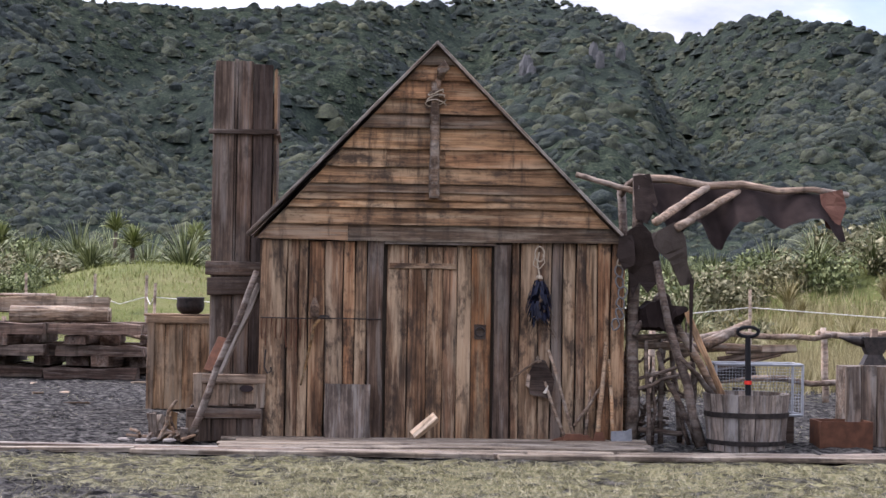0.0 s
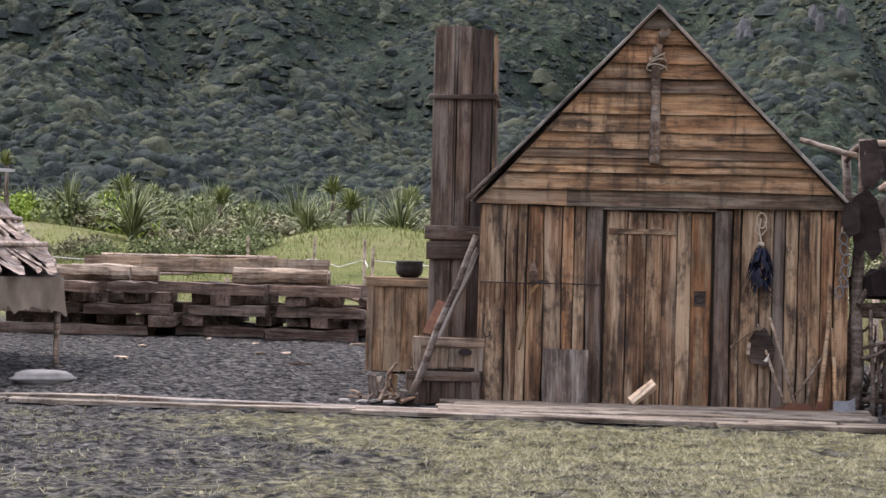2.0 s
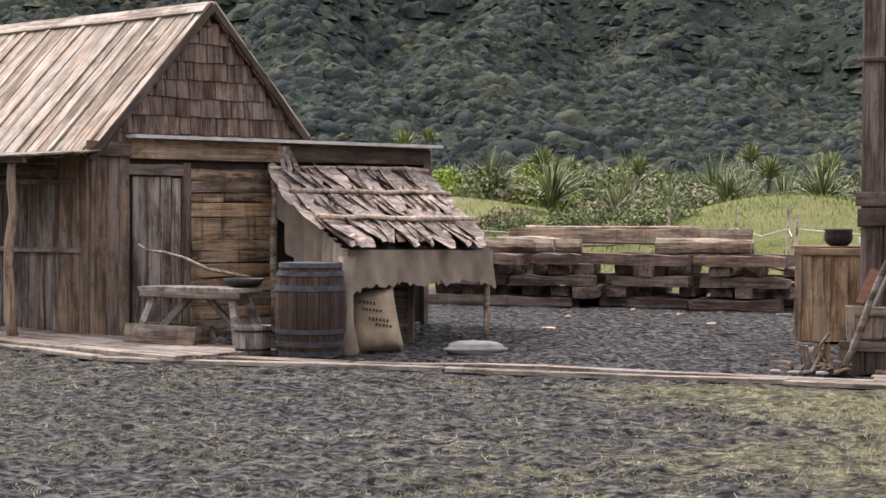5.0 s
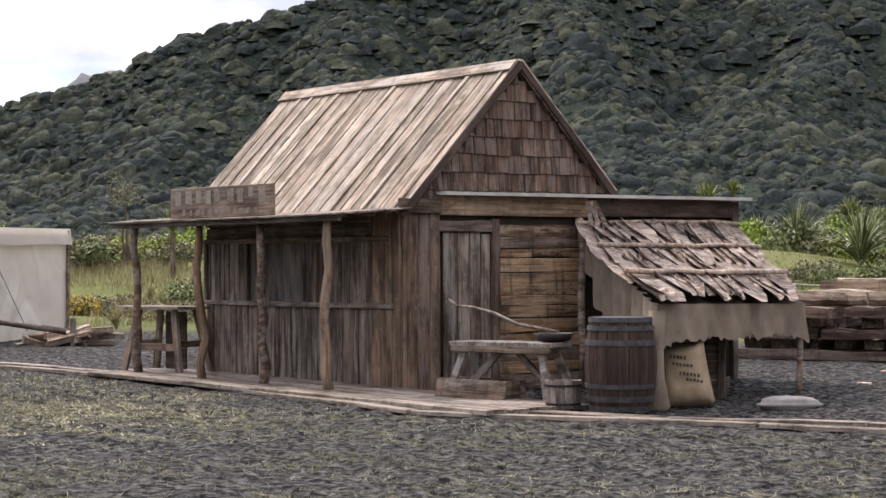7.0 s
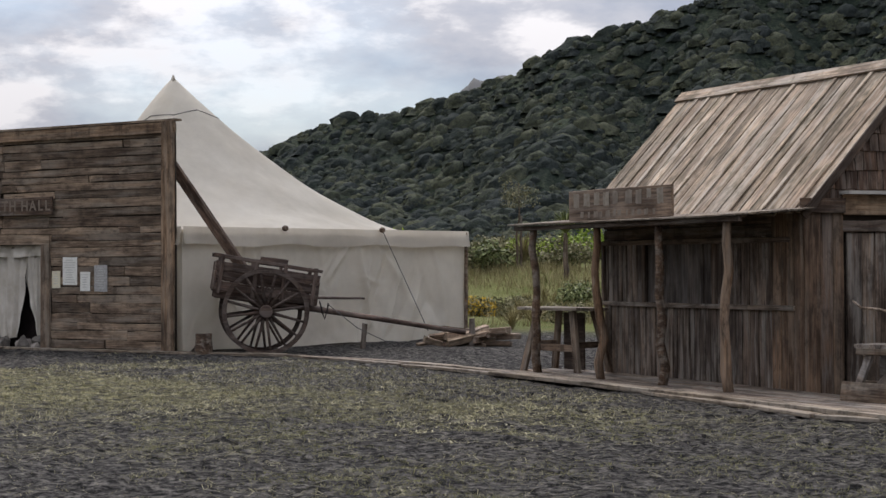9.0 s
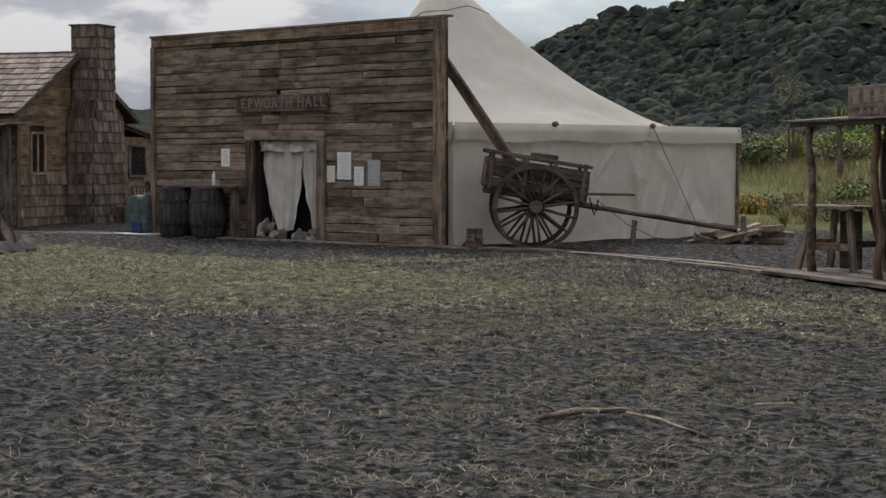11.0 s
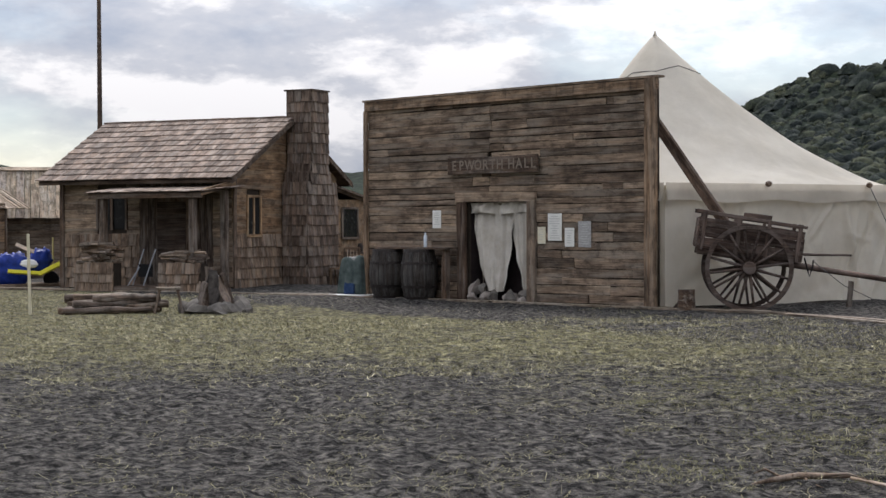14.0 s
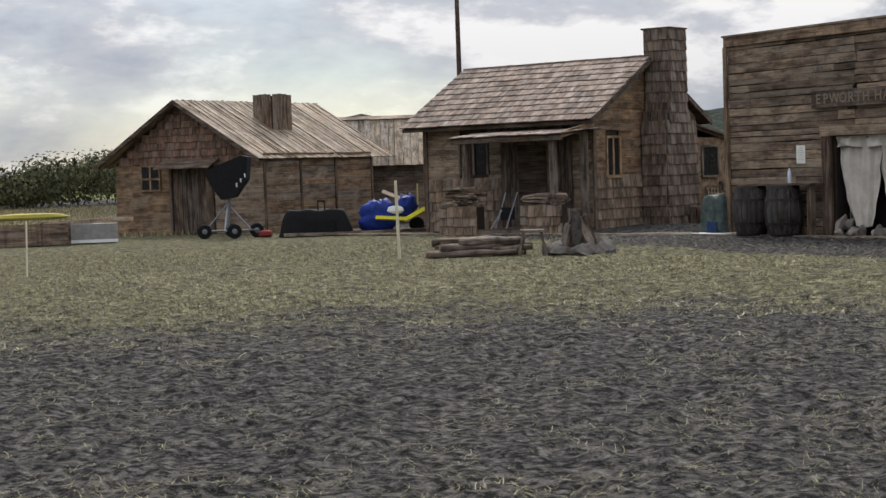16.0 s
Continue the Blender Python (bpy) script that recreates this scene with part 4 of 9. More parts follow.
def strap_leaves(n, rs, length, width, lean, up=1.0, z0=0.0, droop=1.0):
    """Arching sword leaves from one crown, as arrays."""
    k = 5
    a = rs.uniform(0, 2 * np.pi, n)
    L = length * rs.uniform(.6, 1.15, n)
    tilt = lean * rs.uniform(.15, 1.0, n)
    s = np.linspace(0, 1, k)
    ang = tilt[:, None] * (0.45 + droop * s[None] ** 1.6 * 1.6)
    ds = (L / (k - 1))[:, None]
    rad = np.cumsum(np.sin(ang) * ds, 1) - np.sin(ang[:, :1]) * ds
    hei = (np.cumsum(np.cos(ang) * ds, 1) - np.cos(ang[:, :1]) * ds) * up + z0
    w = width * (1 - s[None] ** 2.5) * rs.uniform(.7, 1.2, n)[:, None] * .5 + .004
    dx, dy = np.cos(a)[:, None], np.sin(a)[:, None]
    tw = rs.uniform(-.6, .6, n)[:, None]
    P = np.stack([rad * dx, rad * dy, hei], -1)
    side = np.stack([-dy * np.cos(tw) + 0 * w, dx * np.cos(tw) + 0 * w, np.sin(tw) + 0 * w], -1) * w[..., None]
    V = np.stack([P - side, P + side], 2).reshape(-1, 3)
    base = (np.arange(n) * k * 2)[:, None] + (np.arange(k - 1) * 2)[None]
    F = np.stack([base, base + 1, base + 3, base + 2], -1).reshape(-1, 4)
    return V, F


def leaf_cloud(n, rs, radius, size, squash=.8, lumps=7):
    """Loose clusters of small leaves about a few boughs, uneven in outline."""
    c = rs.normal(0, .5, (lumps, 3)) * radius * np.array([1, 1, .6])
    c[:, 2] = np.abs(c[:, 2]) + radius * .25
    i = rs.randint(0, lumps, n)
    d = rs.normal(0, 1, (n, 3))
    d /= np.linalg.norm(d, axis=1)[:, None]
    p = c[i] + d * (radius * rs.uniform(.28, .55, (n, 1)))
    p[:, 2] = np.maximum(p[:, 2] * squash, .03)
    u = rs.normal(0, 1, (n, 3))
    u /= np.linalg.norm(u, axis=1)[:, None]
    w = np.cross(u, d + rs.normal(0, .4, (n, 3)))
    w /= np.linalg.norm(w, axis=1)[:, None] + 1e-6
    s = size * rs.uniform(.6, 1.3, (n, 1))
    V = np.stack([p - u * s, p + w * s * .5, p + u * s, p - w * s * .5], 1).reshape(-1, 3)
    return V, np.arange(n * 4).reshape(n, 4)


def mesh_of(name, V, F, mat):
    ob = big_mesh(name, V, F, mat)
    me = ob.data
    bpy.data.objects.remove(ob)
    return me


rs = np.random.RandomState(5)
FLAX = [mesh_of("leaves", *strap_leaves(260, rs, 1.45, .032, 1.0), M_FLAX) for _ in range(4)]
HEAD = [mesh_of("leaf_head", *strap_leaves(240, rs, .42, .026, 1.9, 1.0, 0.0, .35), M_CABBAGE) for _ in range(3)]
SHRUB = {k: [mesh_of("foliage", *leaf_cloud(1150, rs, 1.0, .075), m) for _ in range(3)] for k, m in (("g", M_SHRUB), ("y", M_SHRUBY), ("d", M_SHRUBG))}


TUSS = [mesh_of("tuft", *strap_leaves(200, rs, .95, .014, .85), M_STRAW) for _ in range(3)]


def at(az, r):
    x, y = -r * math.sin(radians(az)), r * math.cos(radians(az))
    return x, y, float(land(np.array(x), np.array(y)))


def plant(name, me, az, r, size, label, category, group, trunk=0.0, rs=rs):
    x, y, z = at(az, r)
    ob = thing(name, pose(x, y, z - .03, 0, 0, rs.uniform(0, 360)), label, category, group)
    top = new(me.name.split(".")[0], me)
    top.parent = ob
    top.scale = (size, size, size * rs.uniform(.85, 1.15))
    if trunk:
        part("trunk", stick((0, 0, -.05), (rs.uniform(-.1, .1), rs.uniform(-.1, .1), trunk), .10, .07, random.Random(int(az * 100)), .02), M_TRUNK, ob)
        top.location.z = trunk
    return ob


def plants(n, a0, a1, r0, r1, kinds, size=(.7, 1.2)):
    for _ in range(n):
        az, r, k = rs.uniform(a0, a1), rs.uniform(r0, r1), kinds[rs.randint(len(kinds))]
        s = rs.uniform(*size)
        if k == "flax":
            plant("flax_bush", FLAX[rs.randint(4)], az, r, s, "clump of arching grey-green flax leaves on the dune", "flax", "flax on the dunes")
        elif k == "tuss":
            plant("grass_tussock", TUSS[rs.randint(3)], az, r, s, "tall dry straw-coloured grass tussock", "tussock", "tussocks behind the yard")
        elif k == "cabbage":
            plant("cabbage_tree", HEAD[rs.randint(3)], az, r, s * 1.5, "young cabbage tree with a tuft of yellow-green leaves", "tree", "cabbage trees", s * rs.uniform(.8, 1.4))
        else:
            plant("shrub", SHRUB[k][rs.randint(3)], az, r, s * 1.1, {"g": "rounded green shrub among the dune grass", "y": "bright yellow-green leafy shrub on the slope", "d": "dry grey-green scrub bush behind the yard"}[k], "shrub", "shrubs on the dunes")


plants(95, 1, 17, 62, 86, ["flax", "flax", "cabbage", "g", "flax", "d"], (1.0, 1.6))
plants(66, 16, 27, 68, 92, ["g", "cabbage", "y", "flax", "d", "flax"], (1.0, 1.6))
plants(10, 9, 15, 60, 66, ["flax", "d"], (.6, .95))
plants(7, 12, 16, 50, 56, ["g", "g"], (.45, .8))
plants(8, 17, 21, 54, 60, ["g", "d"], (.5, .85))
plants(60, -16, -5.5, 48, 66, ["flax", "flax", "d", "flax", "g"], (.8, 1.3))
plants(34, -16, -5, 37, 50, ["tuss", "tuss", "flax", "d", "tuss"], (.5, .95))
plants(9, -16, -12, 62, 76, ["y", "y", "g"], (1.0, 1.5))
plants(70, 33, 50, 62, 96, ["d", "d", "d", "g", "d", "tuss"], (.7, 1.25))
plants(64, 34, 50, 42, 62, ["tuss", "tuss", "tuss", "tuss", "d"], (.4, .75))
plants(5, 36, 47, 56, 66, ["d", "g"], (.5, .9))
plants(5, 37, 44, 66, 84, ["cabbage", "y"], (.8, 1.2))
for az, r, s, t in ((10.4, 72, 1.2, 2.2), (13.9, 70, 1.2, 1.7), (22.3, 74, 1.0, 1.8), (20.6, 66, .8, 2.0), (38.4, 62, 1.1, 1.6), (47.0, 72, 1.4, 2.6)):
    plant("cabbage_tree", HEAD[0], az, r, s * 1.5, "young cabbage tree with a tuft of yellow-green leaves", "tree", "cabbage trees", t)


def grass(name, n, a0, a1, r0, r1, height, width, mat, seed, label, where=None, flat=0.0, floor=land, curl=0.0):
    """Thin blades as one object; where thins them by place."""
    q = np.random.RandomState(seed)
    az, r = np.radians(q.uniform(a0, a1, n)), np.sqrt(q.uniform(r0 ** 2, r1 ** 2, n))
    x, y = -r * np.sin(az), r * np.cos(az)
    if where is not None:
        k = q.uniform(0, 1, n) < where(x, y)
        x, y, r = x[k], y[k], r[k]
    n = len(x)
    z = floor(x, y)
    h = height * q.uniform(.45, 1.25, n)
    t, b = q.uniform(0, 2 * np.pi, n), q.uniform(.1, .5, n) + flat * q.uniform(.3, 1.2, n)
    lx, ly, lz = np.cos(t) * np.sin(b), np.sin(t) * np.sin(b), np.cos(b)
    s = q.uniform(0, 2 * np.pi, n)
    w = width * q.uniform(.6, 1.4, n)
    sx, sy = np.cos(s) * w, np.sin(s) * w
    z = z - .01
    if curl:
        # ribbons bent flat over the earth
        turn = q.uniform(-1, 1, n) * curl
        P, side, step = [np.stack([x, y, z + .012], 1)], [], h / 3
        for k in range(4):
            dx, dy = np.cos(t + turn * k), np.sin(t + turn * k)
            side.append(np.stack([-dy * w, dx * w, 0 * w], 1))
            if k < 3:
                P.append(P[-1] + np.stack([dx * step, dy * step, q.uniform(-.006, .016, n)], 1))
        V = np.stack([p + g * sg for p, g in zip(P, side) for sg in (-1, 1)], 1).reshape(-1, 3)
        F = (np.array([(0, 1, 3, 2), (2, 3, 5, 4), (4, 5, 7, 6)])[None] + (np.arange(n) * 8)[:, None, None]).reshape(-1, 4)
        return tagged(big_mesh(name, V, F, mat), label, "grass", kind="stuff")
    A = np.stack([x - sx, y - sy, z], 1)
    B = np.stack([x + sx, y + sy, z], 1)
    D = np.stack([x + lx * h * 1.1, y + ly * h * 1.1, z + lz * h * .95 * (1 - .3 * b) + flat * .012], 1)
    V = np.stack([A, B, D], 1).reshape(-1, 3)
    return tagged(big_mesh(name, V, np.arange(n * 3).reshape(n, 3), mat), label, "grass", kind="stuff")


def sapling():
    x, y, z = at(39.94, 65.0)
    ob = thing("sapling", pose(x, y, z), "slender young tree with sparse grey leaves tied to a stake", "tree")
    part("trunk", stick((0, 0, -.05), (.05, 0, 3.1), .045, .02, random.Random(4), .02), M_TRUNK, ob)
    part("stake", stick((.12, .05, -.05), (.13, .05, 1.9), .05, .045, random.Random(5), .004), M_TRUNK, ob)
    V, F = leaf_cloud(900, rs, 1.0, .055, 1.0, 9)
    part("foliage", (V * np.array([.75, .75, .9]) + np.array([0, 0, 2.2]), F), M_SHRUBG, ob)
    for a_, r_ in ((41.4, 50.0), (41.25, 50.6)):
        x, y, z = at(a_, r_)
        fl = thing("flowering_bush", pose(x, y, z), "low bush thick with yellow flowers", "shrub", "flowering bushes")
        V, F = leaf_cloud(500, rs, .55, .05)
        part("foliage", (V, F), M_SHRUBG, fl)
        V, F = leaf_cloud(380, rs, .6, .05)
        tagged(part("blossom", (V, F), M_FLOWER, fl, "small yellow flowers"), kind="stuff")


sapling()


def lawn(x, y):
    """How thickly the trampled grass lies: a worn band before the boardwalk and the hall."""
    r, az = np.hypot(x, y), np.degrees(np.arctan2(-x, y))
    d = .6 * fbm(x / 2.6, y / 2.6, 3, 61) + 1.1 * fbm(x / .45, y / .45, 3, 71)
    band = np.where(az < 28, smooth01(8, 13, r) * (.30 + .62 * (1 - smooth01(2, 12, az))) * (1 - smooth01(6, 22, az) * .5), smooth01(14, 22, r) * .9 - .12 + .22 * (1 - smooth01(40, 52, az)))
    band = band - 1.5 * smooth01(28.2, 30.2, r + .5 * fbm(x / 1.5, y / 1.5, 2, 67)) * smooth01(38, 42, az) * (1 - smooth01(60, 66, az))
    line = 1 - smooth01(-.2, .5, y - walk_line(x) + .6)
    return np.clip(band + d * .8 + .06, 0.02, 1) * line


def walk_line(x):
    """The front edge of the boardwalk, along x."""
    return np.interp(x, [-60, -48, -40, -33, -25, -21.6, -15.4, -9.2, -4.6, 0, 6], [11, 11.5, 15.6, 18.6, 20.0, 20.6, 18.6, 15.5, 15.9, 15.6, 16.0])


grass("yard_grass", 300000, -17, 84, 7, 40, .065, .0026, M_DEAD, 3, "thin trampled straw-coloured grass over dark earth", lawn, 1.0)
grass("near_grass", 210000, -17, 15, 8, 16, .09, .0022, M_DEAD, 5, "flattened straw-coloured grass before the shed", lambda x, y: np.clip(lawn(x, y) * .95 - .22, 0, 1) * (1 - smooth01(5, 15, np.degrees(np.arctan2(-x, y)))), 1.0)
grass("yard_grass_far", 190000, 26, 84, 18, 40, .075, .006, M_DEAD, 4, "worn pale grass before the hall and houses", lawn, .8)
grass("straw_litter", 70000, -17, 84, 6, 26, .028, .0013, M_LITTER, 6, "scattered dead straw on the earth", lambda x, y: np.clip(.35 + .9 * fbm(x / .8, y / .8, 3, 44), 0, 1), 1.4)
grass("curled_straw", 46000, -17, 84, 6.5, 27, .11, .0012, M_DEAD, 33, "pale curled straw lying in tufts on the earth", lambda x, y: np.clip(1.5 * fbm(x / .45, y / .45, 2, 45) + .5 * fbm(x / 3, y / 3, 2, 46) - .15, 0, 1), 1.0, curl=.7)
grass("straw_tufts", 60000, 10, 84, 7.5, 20, .10, .0015, M_DEAD, 35, "pale wiry straw in loose tufts on the dark earth", lambda x, y: np.clip(2.2 * fbm(x / .28, y / .28, 2, 55) + .8 * fbm(x / 2.2, y / 2.2, 2, 56) - .35, 0, 1) * (1 - smooth01(-.2, .5, y - walk_line(x) + .5)), 1.0, curl=.9)
grass("far_straw", 42000, 36, 84, 15, 30, .17, .0042, M_DEAD, 37, "pale matted straw over the worn grass before the hall", lambda x, y: np.clip(1.9 * fbm(x / .7, y / .7, 2, 59) + .6 * fbm(x / 3, y / 3, 2, 60) - .1, 0, 1) * lawn(x, y) * 1.4, 1.0, curl=.8)
grass("olive_tufts", 130000, 12, 52, 8, 19, .05, .0022, M_OLIVE, 36, "low olive-green grass in patches before the boardwalk", lambda x, y: np.clip(1.9 * fbm(x / 1.1, y / .6, 3, 57) + .5 * fbm(x / .3, y / .3, 2, 58) - .12, 0, 1) * (1 - smooth01(-.2, .5, y - walk_line(x) + .4)), .8)
grass("field_grass", 70000, -18, 60, 33, 60, .20, .010, M_STRAW, 9, "straw-coloured grass behind the rail fence", lambda x, y: smooth01(31.5, 34, y + 1.5 * fbm(x / 4, y / 4, 2, 3)) * np.clip(.35 + 1.1 * fbm(x / 5, y / 5, 2, 8), 0, 1))
grass("dune_grass", 80000, -18, 31, 44, 92, .20, .016, M_GREEN, 10, "green grass on low dunes", lambda x, y: np.clip(.45 + .8 * fbm(x / 9, y / 9, 2, 18), 0, 1))
grass("dune_reeds", 30000, -17, -4, 36, 56, .55, .011, M_STRAW, 21, "tall straw and green grass on the slope", lambda x, y: np.clip(.5 + .9 * fbm(x / 4, y / 4, 2, 19), 0, 1))
grass("scrub_grass", 34000, 32, 51, 44, 66, .5, .012, M_STRAW, 22, "tall dry grass between the scrub bushes", lambda x, y: np.clip(.45 + 1.1 * fbm(x / 4, y / 4, 2, 29), 0, 1))
grass("reed_grass", 30000, -17, -5, 24, 36, .62, .006, M_STRAW, 12, "tall dry reeds behind the forge yard", lambda x, y: smooth01(25, 27.5, y + fbm(x / 3, y / 3, 2, 2)))
# far trees beyond the low house
rs2 = np.random.RandomState(77)
M_FARTREE = leaf_material("far_scrub", [(0.25, (0.030, 0.034, 0.020)), (0.5, (0.066, 0.070, 0.036)), (0.8, (0.14, 0.132, 0.060))], 0.8, 0.05, 0.55, 0.3)
tagged(crowns("far_trees", rs2.uniform(76, 100, 420), rs2.uniform(120, 150, 420), rs2.uniform(1.2, 2.8, 420), M_FARTREE, 13, lambda a, r: (-r * np.sin(a), r * np.cos(a), 0.8 + 2.4 * np.abs(np.sin(a * 37)) * rs2.uniform(0, 1, len(a))), cards=210, card=0.05), "distant line of dark scrub trees", "trees", kind="stuff")
grass("far_field_grass", 26000, 74, 92, 50, 120, .22, .02, M_STRAW, 14, "rough pale field beyond the houses")

# ---- the front shed with the plank gable ----
rnd = random.Random(11)
S1M = pose(0.0, 17.23, 0, 0, 0, 2.7)
shed = thing("plank_shed", S1M, "weathered brown timber shed with lapped gable boards and a plank door", "shed")
S1W, S1H, S1A, S1D, S1X = 1.71, 1.92, 3.74, 3.4, -0.09


def s1_left(z):
    return -S1W - 0.03 + (z - S1H) / (S1A - S1H) * (S1W + 0.03 + S1X)


def s1_right(z):
    return S1W - 0.01 - (z - S1H) / (S1A - S1H) * (S1W - S1X - 0.01)


def gable_board(parent, z0, z1, a, b, y, thick, mat, rnd, left, right, lap=0.03):
    """One lapped gable board, its ends cut along the roof slope."""
    x0, x1, x2, x3 = max(a, left(z0)), min(b, right(z0)), max(a, left(z1)), min(b, right(z1))
    if x1 - x0 < 0.05:
        return
    v, n = [], 5
    for i in range(n):
        s = i / (n - 1)
        j0, j1 = rnd.uniform(-.007, .007), rnd.uniform(-.007, .007)
        lo, hi = x0 + (x1 - x0) * s, x2 + (x3 - x2) * s
        v += [(lo, y - lap, z0 + j0), (hi, y, z1 + j1), (hi, y + thick, z1 + j1), (lo, y + thick - lap, z0 + j0)]
    f = [(0, 1, 2, 3), tuple(4 * (n - 1) + k for k in (3, 2, 1, 0))]
    for i in range(n - 1):
        for k in range(4):
            p, q = 4 * i + k, 4 * i + (k + 1) % 4
            f.append((p, p + 4, q + 4, q))
    part("board", (v, f), mat, parent)


front = part("front_wall", join(box(-S1W, S1W, 0.03, 0.07, 0.02, S1H), ([(-S1W, 0.03, S1H), (S1W, 0.03, S1H), (S1X, 0.03, S1A), (-S1W, 0.07, S1H), (S1W, 0.07, S1H), (S1X, 0.07, S1A)], [(0, 1, 2), (5, 4, 3), (0, 3, 4, 1), (1, 4, 5, 2), (2, 5, 3, 0)])), M_BACK, shed, "dark inner lining of the plank front")
for x0, x1, mat, y, th in ((-1.71, -1.47, M_WARM, -.02, .04), (-1.465, -1.36, M_WARMD, 0, .025), (-1.355, -1.27, M_WARM, 0, .025), (-1.265, -1.11, M_RUST, 0, .025), (-1.105, -0.94, M_WARMD, -.005, .025), (-0.935, -0.83, M_RUST, -.012, .03),
                           (-0.825, -0.715, M_WARM, 0, .025), (-0.71, -0.56, M_DARK, -.02, .045), (0.48, 0.635, M_DARK, -.02, .05), (0.64, 0.72, M_WARMD, 0, .025), (0.725, 0.90, M_WARM, 0, .025), (0.905, 1.02, M_WARMD, 0, .025), (1.025, 1.13, M_DARK, .003, .025),
                           (1.135, 1.25, M_WARM, -.004, .025), (1.255, 1.35, M_WARMD, 0, .025), (1.355, 1.46, M_WARM, 0, .025), (1.465, 1.585, M_RUST, -.012, .03), (1.59, 1.72, M_RUST, -.02, .045)):
    board(front, ((x0 + x1) / 2 + rnd.uniform(-.004, .004), y, 0.0 + rnd.uniform(.01, .03)), ((x0 + x1) / 2 + rnd.uniform(-.004, .004), y + .005, 1.90), (0, -1, 0), x1 - x0 - .005, th, mat, rnd, rough=.008)
rows_z = [1.905, 2.055, 2.215, 2.29, 2.355, 2.44, 2.60, 2.77, 2.965, 3.10, 3.24, 3.42, 3.56, 3.72]
for i, (z0, z1) in enumerate(zip(rows_z, rows_z[1:])):
    cuts = [-9, 9]
    if i == 0:
        cuts = [-9, -0.90, 9]
    elif i == 6:
        cuts = [-9, -0.55, 0.0, 9]
    elif i in (3, 7, 8):
        cuts = [-9, -0.05, 9]
    for a, b in zip(cuts, cuts[1:]):
        gable_board(front, z0, z1 + .012, a + .002, b - .002, -0.035 + rnd.uniform(-.004, .004), 0.02, M_GABLE if i % 4 else M_GABLED, rnd, s1_left, s1_right)
# the door in its frame
door = part("door", box(-0.545, 0.465, 0.028, 0.034, 0.03, 1.87), M_BACK, shed, "closed plank door with one short ledge")
for x0, x1, mat in ((-0.53, -0.335, M_WARM), (-0.33, -0.155, M_WARMD), (-0.15, 0.0, M_WARM), (0.005, 0.13, M_WARMD), (0.135, 0.265, M_WARM), (0.27, 0.455, M_RUSTD)):
    board(door, ((x0 + x1) / 2, 0.012, .03), ((x0 + x1) / 2, 0.012, 1.855), (0, -1, 0), x1 - x0 - .004, .025, mat, rnd)
board(door, (-0.50, -.008, 1.67), (0.12, -.008, 1.672), (0, -1, 0), .05, .02, M_WARMD, rnd, "ledge")
board(front, (-0.55, -.03, 1.885), (0.48, -.03, 1.885), (0, -1, 0), .03, .03, M_DARK, rnd, "lintel")
part("lock_plate", box(0.30, 0.41, -.008, 0.0, 0.99, 1.13), M_DARKER, door, "dark stained lock plate")
part("ring_handle", moved(tube([(0.045 * math.cos(a), 0, 0.045 * math.sin(a)) for a in np.linspace(0, 2 * math.pi, 13)], 0.008, 6), pose(0.355, -.025, 1.06)), M_IRON, door, "round iron ring handle", smooth=True)
# pole hung down the gable with a lashed hook
pole = part("gable_pole", join(stick((-.105, -.10, 3.40), (-.10, -.11, 2.33), .036, .05, rnd, .006, 6), box(-.145, -.06, -.145, -.065, 2.31, 2.46)), M_LOG, shed, "rough pole lashed to the gable", smooth=False)
part("rope_coil", join(*[moved(tube([((.07 + .012 * k) * math.cos(a), (.035) * math.sin(a), .03 * math.sin(a * 1.3 + k)) for a in np.linspace(0, 2 * math.pi, 15)], .007, 5), pose(-.10, -.11, 3.30 - .05 * k)) for k in range(3)]), M_ROPE, pole)
part("hook", join(tube([(-.06, -.10, 3.42), (-.05, -.12, 3.52), (-.02, -.12, 3.57), (.0, -.13, 3.53), (-.03, -.14, 3.48)], [.035, .04, .035, .03, .02], 8), tube([(-.1, -.1, 3.3), (-.075, -.11, 3.42)], .03, 8)), M_LOG, pole, smooth=True)
for x in (-S1W + .03, S1W - .03):
    side = part("side_wall", box(x - 0.02, x + 0.02, 0.08, S1D, 0.02, S1H), M_BACK, shed)
    y = 0.08
    while y < S1D - .05:
        w = rnd.uniform(.15, .24)
        board(side, (x + (.03 if x > 0 else -.03), y + w / 2, .02), (x + (.03 if x > 0 else -.03), y + w / 2, S1H), (1 if x > 0 else -1, 0, 0), w - .005, .025, M_WARMD, rnd)
        y += w
part("back_wall", join(box(-S1W, S1W, S1D - 0.05, S1D, 0.02, S1H), ([(-S1W, S1D - .05, S1H), (S1W, S1D - .05, S1H), (S1X, S1D - .05, S1A), (-S1W, S1D, S1H), (S1W, S1D, S1H), (S1X, S1D, S1A)], [(0, 1, 2), (5, 4, 3), (1, 4, 5, 2), (2, 5, 3, 0)])), M_DARK, shed)
roof = part("roof", box(S1X - .02, S1X + .02, 0.1, S1D, S1A - 0.09, S1A - .02), M_GREY, shed)
